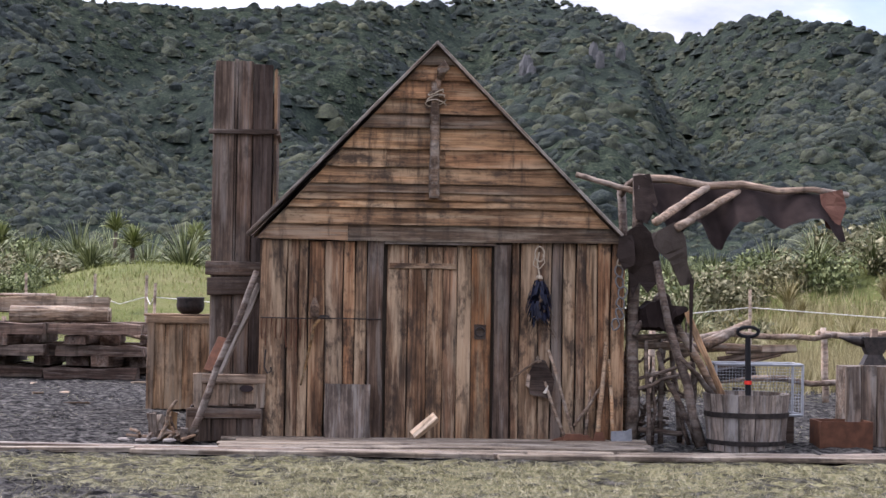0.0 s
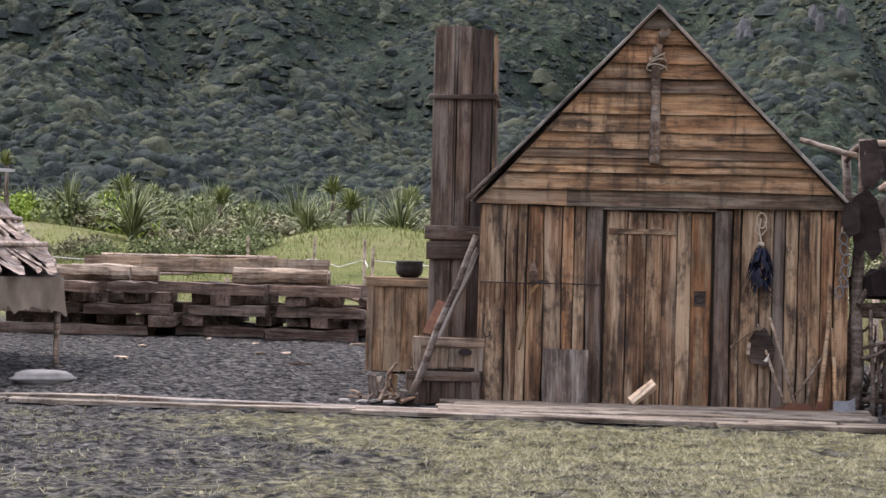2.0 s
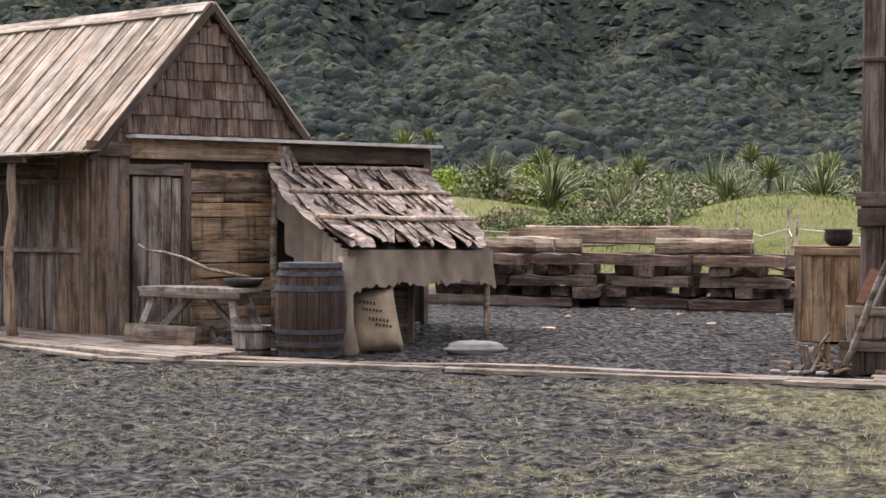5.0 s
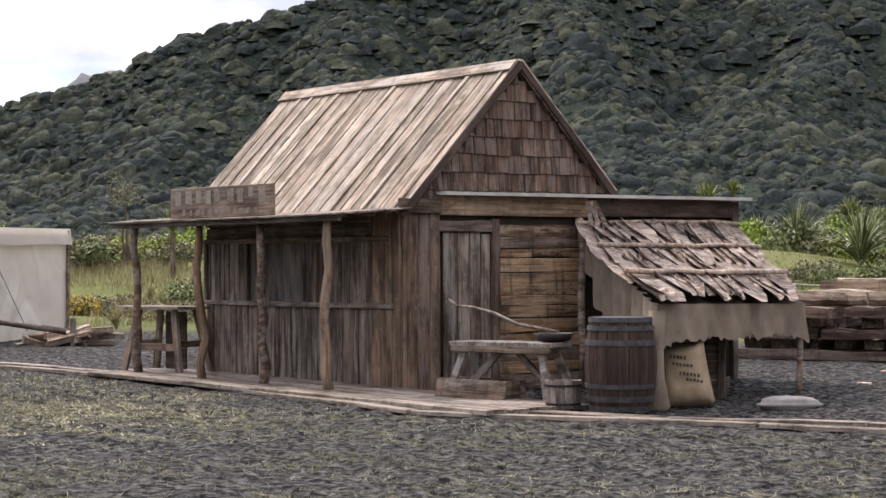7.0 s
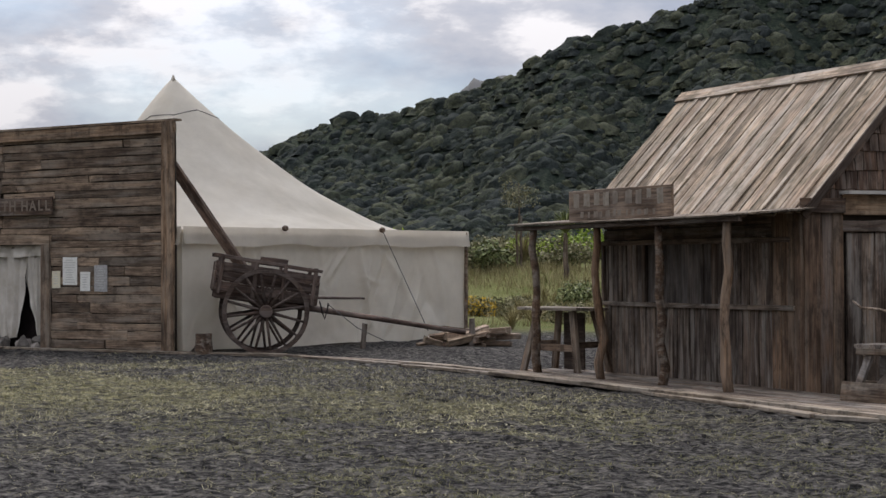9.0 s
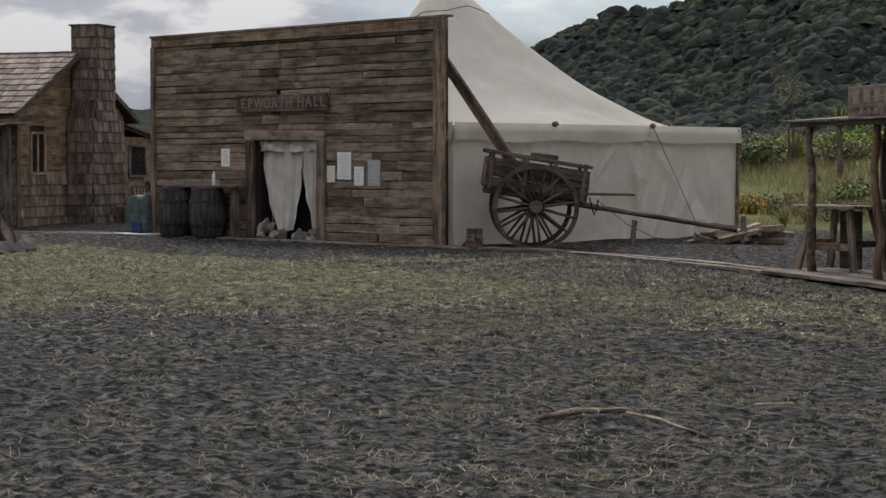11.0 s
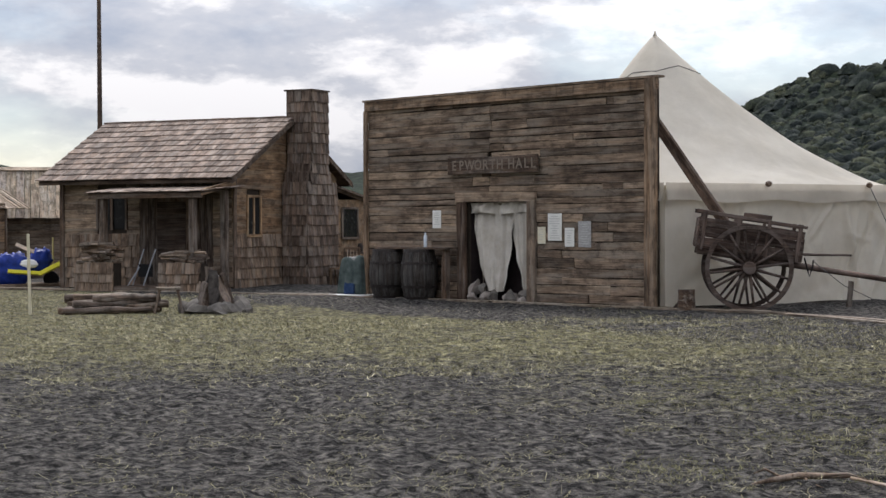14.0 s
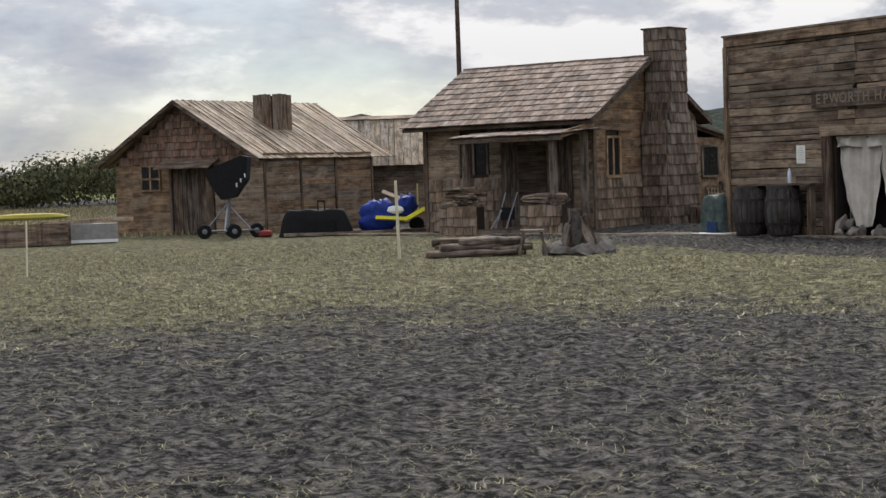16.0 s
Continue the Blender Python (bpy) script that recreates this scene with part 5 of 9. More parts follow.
for tip in ((-1.83, 1.95), (1.69, 1.985)):
    slope = Vector((S1X - tip[0], 0, S1A + 0.03 - tip[1]))
    nrm = Vector((-slope.z, 0, slope.x)) if tip[0] < 0 else Vector((slope.z, 0, -slope.x))
    y = -0.13
    while y < S1D + 0.1:
        w = rnd.uniform(0.16, 0.24)
        board(roof, (tip[0] + rnd.uniform(-.02, .02), y + w / 2, tip[1]), (S1X, y + w / 2, S1A + 0.03), nrm, w - 0.004, 0.028, M_GREY, rnd)
        y += w
# plank flue behind the shed
flue = thing("plank_flue", S1M @ pose(-1.98, 1.75, 0, 0, 0, 0), "tall square chimney flue of dark weathered planks", "chimney")
part("core", box(-.29, .27, -.24, .26, 0, 3.45), M_BACK, flue)
for x0, x1, mat, zt in ((-.325, -.115, M_DARK, 3.74), (-.11, -.09, M_DARK, 3.76), (-.085, .075, M_DARK, 3.73), (.08, .275, M_DARKER, 3.72)):
    board(flue, ((x0 + x1) / 2, -.28, 0), ((x0 + x1) / 2 + .01, -.27, zt), (0, -1, 0), x1 - x0 - .004, .03, mat, rnd, rough=.01)
for y0, zt in ((-.26, 3.66), (-.12, 3.62), (.03, 3.65), (.17, 3.6)):
    board(flue, (.30, y0 + .065, 0), (.31, y0 + .065, zt), (1, 0, 0), .13, .03, M_WARM if y0 < -.2 else M_DARK, rnd, rough=.01)
    board(flue, (-.31, y0 + .065, 0), (-.31, y0 + .065, zt), (-1, 0, 0), .13, .03, M_DARK, rnd)
board(flue, (-.35, -.315, 3.02), (.34, -.31, 3.03), (0, -1, 0), .05, .04, M_DARK, rnd, "band")
board(flue, (.335, -.32, 3.02), (.335, .28, 2.98), (1, 0, 0), .05, .04, M_DARK, rnd, "band")
board(flue, (-.36, -.33, 1.45), (.30, -.33, 1.46), (0, -1, 0), .18, .03, M_DARKER, rnd)
board(flue, (-.36, -.33, 1.63), (.30, -.33, 1.63), (0, -1, 0), .14, .03, M_DARK, rnd)

# ---- the store with the verandah: its front and its gable meet a little out of square ----
rnd = random.Random(22)
S2M = pose(-10.87, 18.0, 0, 0, 0, -22)
store = thing("store_hut", S2M, "small timber store with a pale plank roof, shingled gable and verandah", "hut")
G = Vector((math.cos(radians(83)), math.sin(radians(83)), 0))      # along the gable wall
GN = Vector((G.y, -G.x, 0))                                          # out of the gable wall
S2L, S2W, S2H, S2A = 4.36, 3.18, 2.16, 3.93


def s2(x, s, z, out=0.0):
    """x along the front, s along the gable wall, out from the gable wall."""
    p = Vector((x, 0, z)) + G * s + GN * out
    return (p.x, p.y, p.z)


def prism(points, depth):
    """A slab from a flat outline, pushed along depth."""
    n = len(points)
    v = [tuple(p) for p in points] + [tuple(Vector(p) + Vector(depth)) for p in points]
    return v, [tuple(range(n)), tuple(reversed(range(n, 2 * n)))] + [(i, i + n, (i + 1) % n + n, (i + 1) % n) for i in range(n)]


fw = part("front_wall", box(-S2L, -0.05, 0.03, 0.08, 0.02, S2H), M_BACK, store)
upright_boards(fw, -S2L, -0.55, 0.0, 1.0, rnd, M_GREYD, .09, .17, .02, .016, y=0.0)
upright_boards(fw, -S2L, -3.35, 1.0, 1.84, rnd, M_GREYD, .09, .15, .02, .016, y=-.01)
upright_boards(fw, -3.3, -1.75, 1.0, 1.84, rnd, M_SLATE, .3, .55, .02, y=0.012)
upright_boards(fw, -1.7, -0.2, 1.0, 1.84, rnd, M_GREYD, .12, .2, .02, .016, y=-.012)
upright_boards(fw, -0.55, 0.0, 0.0, 2.1, rnd, M_DARKW, .16, .24, .045, y=-.02)
level_boards(fw, -S2L, 0.0, 1.84, 2.16, rnd, M_DARK, .14, .18, .02, y=0.0)
board(fw, (-S2L, -.05, 1.0), (-.1, -.05, 1.01), (0, -1, 0), .06, .05, M_GREY, rnd, "sill")
board(fw, (-S2L, -.04, 1.81), (-.2, -.04, 1.80), (0, -1, 0), .06, .04, M_DARK, rnd, "head_rail")
for x in (-4.34, -3.32, -1.72, -.55):
    board(fw, (x, -.035, 1.0), (x, -.035, 1.82), (0, -1, 0), .07, .04, M_DARK, rnd, "mullion")
gw = part("gable_wall", join(prism([s2(-.05, 0.02, .02), s2(-.05, 5.0, .02), s2(-.05, 5.0, 2.15), s2(-.05, 0.02, 2.15)], -GN * .05), prism([s2(-.05, 0, 2.15), s2(-.05, S2W, 2.15), s2(-.05, S2W / 2, S2A - .06)], -GN * .05)), M_BACK, store)
for a, b, mat in ((0.0, .2, M_DARKW), (.2, .36, M_DARK), (.36, .50, M_DARKW)):
    board(gw, s2(0, (a + b) / 2, 0, .01), s2(0, (a + b) / 2, 2.12, .01), GN, b - a - .004, .045, mat, rnd)
# plain door
sdoor = part("door", prism([s2(0, .56, .02, -.03), s2(0, 1.22, .02, -.03), s2(0, 1.22, 1.87, -.03), s2(0, .56, 1.87, -.03)], -GN * .01), M_BACK, store, "narrow grey plank door, shut")
for a, b, mat in ((.56, .76, M_GREYD), (.765, .93, M_GREY), (.935, 1.08, M_GREYD), (1.085, 1.22, M_GREY)):
    board(sdoor, s2(0, (a + b) / 2, .02, -.01), s2(0, (a + b) / 2, 1.86, -.01), GN, b - a - .004, .025, mat, rnd)
board(gw, s2(0, 1.28, 0, .015), s2(0, 1.28, 2.04, .015), GN, .10, .05, M_DARK, rnd, "jamb")
board(gw, s2(0, .5, 1.94, .015), s2(0, 1.3, 1.95, .015), GN, .13, .04, M_DARK, rnd, "lintel")
z = 0.02
for i, h in enumerate((.16, .15, .17, .17, .18, .15, .12, .28, .17, .12, .13, .15, .15, .12)):
    if z + h > 2.05:
        break
    cut = [1.34, 2.54] if i % 3 else [1.34, 1.9 + rnd.uniform(-.2, .2), 2.54]
    for a, b in zip(cut, cut[1:]):
        board(gw, s2(0, a + .003, z + h / 2, rnd.uniform(-.005, .012)), s2(0, b - .003, z + h / 2, rnd.uniform(-.005, .012)), GN, h - .008, .025, (M_HONEY if i in (3, 4, 6, 8) else M_WARM if i % 2 else M_GREYW), rnd, rough=.01)
    z += h
board(gw, s2(0, .48, 2.19, .03), s2(0, 2.62, 2.19, .03), GN, .24, .04, M_HONEYB, rnd, "beam")
# beyond the lit beam, umber boards hold the shade of the recess as colour
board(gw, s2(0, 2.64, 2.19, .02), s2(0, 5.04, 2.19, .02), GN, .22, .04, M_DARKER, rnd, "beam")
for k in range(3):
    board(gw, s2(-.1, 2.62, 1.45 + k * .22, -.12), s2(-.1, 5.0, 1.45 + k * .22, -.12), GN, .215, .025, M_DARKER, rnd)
board(gw, s2(0, 4.98, 0, .0), s2(0, 4.98, 2.25, .0), GN, .09, .08, M_DARK, rnd, "post")
# shingles of the gable
rowz, k = 2.16, 0
while rowz < S2A - .12:
    h = .215
    half = lambda q: max(0, (S2A - .05 - q) / (S2A - .05 - S2H) * S2W / 2)
    s0, s1_ = S2W / 2 - half(rowz + .06), S2W / 2 + half(rowz + .06)
    s = s0 + .02
    while s < s1_ - .03:
        w = min(rnd.uniform(.11, .19), s1_ - s)
        top = min(rowz + h + .05, S2A - .05 - abs(s + w / 2 - S2W / 2) / (S2W / 2) * (S2A - .05 - S2H) - .06)
        if top - rowz > .07:
            m = lay(s2(0, s + w / 2, rowz - rnd.uniform(0, .02), .032), s2(0, s + w / 2, top, .008), GN)
            part("shingle", plank((top - rowz), w - .006, .014, rnd, .004, 1), M_SHINGLEX, gw, "", m)
        s += w
    rowz += h
    k += 1
# main roof of long boards, with a ridge cap
s2roof = part("roof", prism([s2(-S2L - .5, S2W / 2 - .03, S2A - .07), s2(-.1, S2W / 2 - .03, S2A - .07), s2(-.1, S2W / 2 + .03, S2A - .07), s2(-S2L - .5, S2W / 2 + .03, S2A - .07)], (0, 0, .04)), M_PALE, store)
for sgn in (1, -1):
    s_tip = S2W / 2 - sgn * 1.66
    x = -S2L - 0.62
    while x < 0.05:
        w = min(rnd.uniform(0.17, 0.33), .08 - x)
        a, b = Vector(s2(x + w / 2, s_tip, 2.09 + rnd.uniform(0, .012))), Vector(s2(x + w / 2, S2W / 2, S2A - .01))
        if sgn < 0:
            a = b.lerp(a, .84)
        nrm = Vector((1, 0, 0)).cross(b - a) if sgn > 0 else (b - a).cross(Vector((1, 0, 0)))
        board(s2roof, a, b, nrm, w - 0.024, 0.024, M_PALE if rnd.random() < .6 else M_PALED, rnd, rough=.008)
        if rnd.random() < .45:
            off = nrm.normalized() * .022
            board(s2roof, a + off + Vector((w / 2, 0, 0)), b + off + Vector((w / 2, 0, 0)), nrm, .07, .02, M_PALE, rnd, "batten", rough=.006)
        x += w
    n2 = Vector((0, -sgn * .72, .7))
    board(s2roof, s2(-S2L - .66, S2W / 2 - sgn * .075, S2A - .045), s2(.06, S2W / 2 - sgn * .075, S2A - .045), n2, .19, .025, M_PALE, rnd, "ridge_board")
for sgn in (1, -1):
    k = 1.0 if sgn > 0 else .86
    board(s2roof, s2(.10, S2W / 2 - sgn * 1.66 * k, S2A - .04 - (S2A - 2.09) * k), s2(.10, S2W / 2, S2A - .02), GN, .10, .03, M_DARKER, rnd, "barge_board")
board(s2roof, s2(.06, -.1, 2.18, .02), s2(.06, .50, 2.18, .02), GN, .17, .02, M_DARK, rnd, "barge_board")
# annex roof edge: the light along it is put into a pale colour
part("annex_roof", prism([s2(-1.2, .45, 2.335), s2(.20, .45, 2.305), s2(.20, 5.10, 2.305), s2(-1.2, 5.10, 2.335)], (0, 0, .04)), M_LITEDGE, store, "thin annex roof edge, coloured pale as if lit")
# verandah
ver = part("verandah_roof", prism([(-5.05, -1.06, 2.05), (.22, -1.06, 2.05), (.22, .02, 2.135), (-5.05, .02, 2.135)], (0, 0, .012)), M_BACK, store)
y = -1.1
while y < 0:
    board(ver, (-5.08 + rnd.uniform(-.03, .03), y + .09, 2.07 + (y + 1.1) * .075), (.24 + rnd.uniform(-.04, .04), y + .09, 2.068 + (y + 1.1) * .075), (0, -.075, 1), .18, .022, M_WALK, rnd)
    y += .185
board(ver, (-5.05, -1.0, 2.02), (.2, -1.0, 2.02), (0, -1, 0), .06, .06, M_DARK, rnd, "beam")
for x, z0, lean in ((-.2, .0, .03), (-1.61, .0, .02), (-2.99, .0, -.02), (-4.66, .0, -.01)):
    part("post", stick((x, -.88, z0), (x + lean, -.92, 2.04), .062, .048, rnd, .024, 7), M_POST if x in (-.2, -2.99) else M_LOG, store, smooth=True)
# sign above the verandah
sign = thing("store_sign", S2M @ pose(-2.35, -1.0, 2.075), "worn brown signboard on the verandah roof, faded painted capitals", "sign")
part("panel", plank(2.38, .385, .04, rnd, .006, 3), M_SIGN, sign, "", pose(0, 0, .195))


def lettering(parent, words, size, mat, x, z, y, label, pitch):
    """Painted capitals from the built-in font, one thin mesh a letter, on a face that looks to -Y."""
    narrow = {"I": .45, "'": .35, " ": .5, "L": .85, "T": .9, "W": 1.25}
    steps = [narrow.get(c, 1.0) * pitch for c in words]
    u = x - sum(steps) / 2
    for c, st in zip(words, steps):
        u += st
        if c == " ":
            continue
        cu = bpy.data.curves.new("letter", "FONT")
        cu.body, cu.size, cu.align_x, cu.align_y, cu.extrude, cu.offset = c, size, "CENTER", "CENTER", 0.003, size * .018
        cu.resolution_u = 3
        tmp = bpy.data.objects.new("letter", cu)
        scene.collection.objects.link(tmp)
        me = bpy.data.meshes.new_from_object(tmp.evaluated_get(bpy.context.evaluated_depsgraph_get()))
        bpy.data.objects.remove(tmp)
        me.materials.clear()
        me.materials.append(mat)
        ob = new("letter", me)
        ob.parent = parent
        ob.matrix_local = pose(u - st / 2, y, z, 90, 0, 0)


for k in range(9):
    w, h = (.06, .10) if k == 7 else (rnd.uniform(.11, .15), rnd.uniform(.15, .18))
    x = -.98 + k * .235 + (.06 if k > 4 else 0)
    part("painted_bar", plank(w, h, .006, rnd, .012, 3), M_PAINT2 if k in (4, 5, 6) else M_PAINT, sign, "faded cream painted bar", pose(x, -.022, .36 - h / 2 - .01))
for k in range(12):
    part("painted_bar", plank(rnd.uniform(.05, .10), .075, .006, rnd, .008, 2), M_PAINT2, sign, "worn faint painted bar", pose(-.84 + k * .15 + rnd.uniform(-.02, .02), -.021, .08))

# ---- the hall front and its marquee ----
rnd = random.Random(33)
HM = pose(-24.95, 20.39, 0, 0, 0, 9.0)
hall = thing("hall", HM, "tall square false front of weathered horizontal boards with a curtained doorway", "hall")
HW, HH = 8.2, 4.12
DL, DR, DT = -5.02, -3.30, 1.96
hf = part("wall", box(-HW + .01, DL, 0.04, 0.08, 0.03, HH - .05), M_BACK, hall)
part("wall", box(DR, -.05, 0.04, 0.08, 0.03, HH - .05), M_BACK, hall)
part("wall", box(DL, DR, 0.04, 0.08, DT, HH - .05), M_BACK, hall)
z = .04
while z < 3.9:
    h = min(rnd.uniform(.12, .2), 3.92 - z)
    segs = [(-8.13, DL - .28), (DR + .22, -.28)] if z < 2.1 else [(-8.13, -.28)]
    for a, b in segs:
        cut = [a]
        if a < -8 and b > -1:
            cut += sorted([-4.35 + rnd.uniform(-.03, .03)] + [rnd.uniform(a + .5, b - .5) for _ in range(2)])
        elif b - a > 2.5 and rnd.random() < .8:
            cut.append(rnd.uniform(a + .6, b - .6))
        cut.append(b)
        for p, q in zip(cut, cut[1:]):
            if q - p > .12:
                e = rnd.uniform(-.008, .008)
                board(hf, (p + .003, rnd.uniform(-.008, .006), z + h / 2 + e), (q - .003, rnd.uniform(-.008, .006), z + h / 2 - e), (0, -1, -.06), h - .013, .03, M_HALL if rnd.random() < .7 else M_HALLD, rnd, rough=.011)
    z += h
board(hf, (-8.2, -.05, 4.015), (0.02, -.05, 4.0), (0, -1, 0), .20, .05, M_HALLT, rnd, "top_board")
part("cap", box(-8.24, .06, -.09, .1, 4.11, 4.15), M_HALL, hall)
board(hf, (-.15, -.055, 0), (-.13, -.055, 4.12), (0, -1, 0), .27, .06, M_HALLT, rnd, "corner_board")
board(hf, (-8.17, -.055, 0), (-8.17, -.055, 3.92), (0, -1, 0), .11, .06, M_HALLT, rnd, "corner_board")
for x in (DL - .15, DR + .11):
    board(hf, (x, -.04, 0), (x, -.04, 2.0), (0, -1, 0), .26 if x < -4 else .22, .06, M_DARK if x < -4 else M_HALL, rnd, "jamb")
board(hf, (DL - .3, -.045, 2.06), (DR + .22, -.045, 2.05), (0, -1, 0), .19, .06, M_HALL, rnd, "lintel")
board(hall, (-.42, .14, 3.60), (.95, .85, 1.35), (0, -1, .3), .17, .10, M_SLEEPERR, rnd, "brace", label="reddish timber prop behind the front")
for x in (-7.6, -5.4, -2.9, -.4):
    part("stud", box(x - .05, x + .05, .08, .18, 0, 4.05), M_DARK, hall)
# curtain in the doorway, parted at the foot
def drape(x0, x1, z0, z1, pull, rnd, n=40, k=20, draw=.72):
    """A hanging cloth with folds; pull gathers its foot to one side."""
    v, f = [], []
    for j in range(k + 1):
        t = j / k
        for i in range(n + 1):
            s = i / n
            x = x0 + (x1 - x0) * s
            x = x + (pull - x) * (t ** 2.2) * draw
            fold = .03 * math.sin(s * 17 + 1.3 * math.sin(t * 3)) * (.4 + t) + .02 * math.sin(s * 41 + t * 2) + .05 * noise.noise(Vector((s * 3, t * 5, x0)))
            v.append((x, fold, z1 + (z0 - z1) * t + .02 * math.sin(s * 9) * t))
    for j in range(k):
        for i in range(n):
            a = j * (n + 1) + i
            f.append((a, a + 1, a + n + 2, a + n + 1))
    return v, f


curtain = thing("door_curtain", HM @ pose(0, 0.12, 0), "off-white cloth curtain hung in the hall doorway, drawn apart below", "curtain")
part("left_half", drape(DL + .02, -3.82, .20, 1.86, -4.30, rnd, draw=.55), M_CURTAIN, curtain, smooth=True)
part("right_half", drape(-3.92, DR - .02, .06, 1.86, -3.34, rnd, draw=.80), M_CURTAIN, curtain, smooth=True)
part("header", drape(DL + .01, DR - .01, 1.74, 1.95, -4.1, rnd, n=60, k=5, draw=0), M_CURTAIN, curtain, "straight cloth band above the curtain", pose(0, -.07, 0), smooth=True)
part("rail", box(DL, DR, -.03, .03, 1.90, 1.94), M_DARK, curtain)
# added near-black box behind the curtain: the hall's inner shade as colour
part("dark_lining", box(DL, DR, .40, .43, .02, 2.0), M_VOID, hall, "near-black panel standing for the shade inside the hall")
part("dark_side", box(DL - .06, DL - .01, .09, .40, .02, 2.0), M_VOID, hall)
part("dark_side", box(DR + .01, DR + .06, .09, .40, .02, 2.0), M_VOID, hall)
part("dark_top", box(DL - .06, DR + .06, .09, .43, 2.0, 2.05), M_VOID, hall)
hs = thing("hall_sign", HM @ pose(-4.22, -.09, 2.68), "narrow dark signboard nailed over the door with raised capitals", "sign")
part("panel", plank(2.56, .33, .04, rnd, .006, 3), M_DARK, hs)
lettering(hs, "EPWORTH HALL", .27, M_PAINT3, .03, .0, -.024, "", .215)
for x0, x1, z1, z0, mat in ((-6.05, -5.80, 1.81, 1.45, M_PAPER), (-3.03, -2.81, 1.47, 1.15, M_PAPER2), (-2.75, -2.38, 1.72, 1.21, M_PAPER), (-2.31, -2.06, 1.45, 1.10, M_PAPER), (-1.95, -1.63, 1.57, 1.09, M_PAPERG)):
    po = thing("notice", HM @ pose((x0 + x1) / 2, -.032, (z0 + z1) / 2), "paper notice pinned to the boards, " + ("grey with dense print" if mat is M_PAPERG else "yellowed and small" if mat is M_PAPER2 else "white with fine unreadable print"), "notice", "notices on the hall")
    w, h = x1 - x0, z1 - z0
    part("sheet", plank(w, h, .004, rnd, .004, 3, bow=-.006), mat, po)
    bars, zz = [], h / 2 - .06
    while zz > -h / 2 + .04:
        ww = w * rnd.uniform(.35, .8)
        bars.append(box(-ww / 2, ww / 2, -.010, -.008, zz, zz + .012))
        zz -= .045
    part("print", join(*bars), M_PRINT, po, "rows of unreadable print as fine bars")


# the marquee behind
def tent_roof(x, y):
    pull = 1 + .55 * np.clip((-.64 * x - .77 * y) / 1.5, 0, 1)
    s = np.minimum(np.maximum(np.abs(x) / 4.75, np.abs(y) / 3.95) * pull, 1)
    r = np.hypot(x / 4.75, y / 3.95) * pull
    q = np.clip(.55 * s + .45 * np.clip(r, 0, 1.2), 0, 1.0)
    q = np.where(s > .98, 1.0, q)
    hang = .05 * np.abs(np.sin(np.arctan2(y, x) * 4)) * s * (1 - s) * 4
    return 2.22 + 3.33 * (1 - q) ** 1.5 + .02 * np.sin(x * 5) * s - hang


TM = pose(-29.82, 24.3, 0, 0, 0, 2)
tent = thing("marquee_tent", TM, "large off-white canvas marquee with a single tall peak", "tent")
g1 = np.linspace(-1, 1, 81)
sheet_object("canopy", lambda a, b: (a * 4.75, b * 3.95, tent_roof(a * 4.75, b * 3.95)), g1, g1, M_CANVAS, tent)


def crease(q):
    """Sharp folds with slack cloth between them."""
    return (1 - np.abs(np.sin(q * 1.3))) ** 5 - (1 - np.abs(np.sin(q * .9 + 1))) ** 6


def tent_wall(p0, p1, n=300, k=44, z1=2.2, z0=0.02):
    d = Vector(p1) - Vector(p0)
    nrm = Vector((d.y, -d.x)).normalized()
    L = d.length

    def fn(a, b):
        t = 1 - (b - z0) / (z1 - z0)
        edge = np.clip(np.sin(np.pi * a / L), 0, 1) ** .35
        drift = .9 * value_noise(a * .45, 0 * a, 7) + .25 * value_noise(a * 1.7, b * .5, 9)
        sag = edge * (.05 * np.sin(a * 1.1 + 1.2 * np.sin(a * .7) + t) * t + .10 * crease(a * 1.1 + t * (1.1 + .9 * np.sin(a * 1.3)) + drift * 1.4) * np.clip(t * 2.5, 0, 1) + .02 * crease(a * 2.9 + drift * 2 - t * .6) * (1 - t) ** 2 + .09 * fbm(a * .9 + t, b * 1.3, 3, 77) * t + .05 * t + .06 * crease(2.6 * t + 1.1 * np.abs(np.sin(a * .62 + .5)) + drift) * np.clip(t * 3, 0, 1) * (1 - t * .5))
        sag = sag * .75 + edge * folds(a, t, L, int(p0[0] * 10 + p0[1] * 7)) * 1.25
        x = p0[0] + d.x * a / L + nrm.x * sag
        y = p0[1] + d.y * a / L + nrm.y * sag
        return x, y, b + .05 * (1 - t) * 0 + np.where(t > .97, .02 * np.sin(a * 1.9) + .0, 0)
    return fn, np.linspace(0, L, n), np.linspace(z0, z1, k)


def folds(a, t, L, seed, count=26):
    """Narrow ridges that slant and sag from the tent's eave."""
    q = random.Random(seed)
    out = 0 * a
    for _ in range(count):
        a0, t0, t1 = q.uniform(0, L), q.uniform(-.1, .45), q.uniform(.45, 1.1)
        drift, bow, w, amp = q.uniform(-1.6, 1.6), q.uniform(-.5, .5), q.uniform(.03, .085), q.uniform(.02, .055) * q.choice((1, 1, -1))
        k = np.clip((t - t0) / (t1 - t0), 0, 1)
        d = a - a0 - drift * k - bow * k * (1 - k) * 2
        out = out + amp * np.exp(-(d / (w * (1 + k))) ** 2) * np.sin(np.pi * k) ** .6
    return out


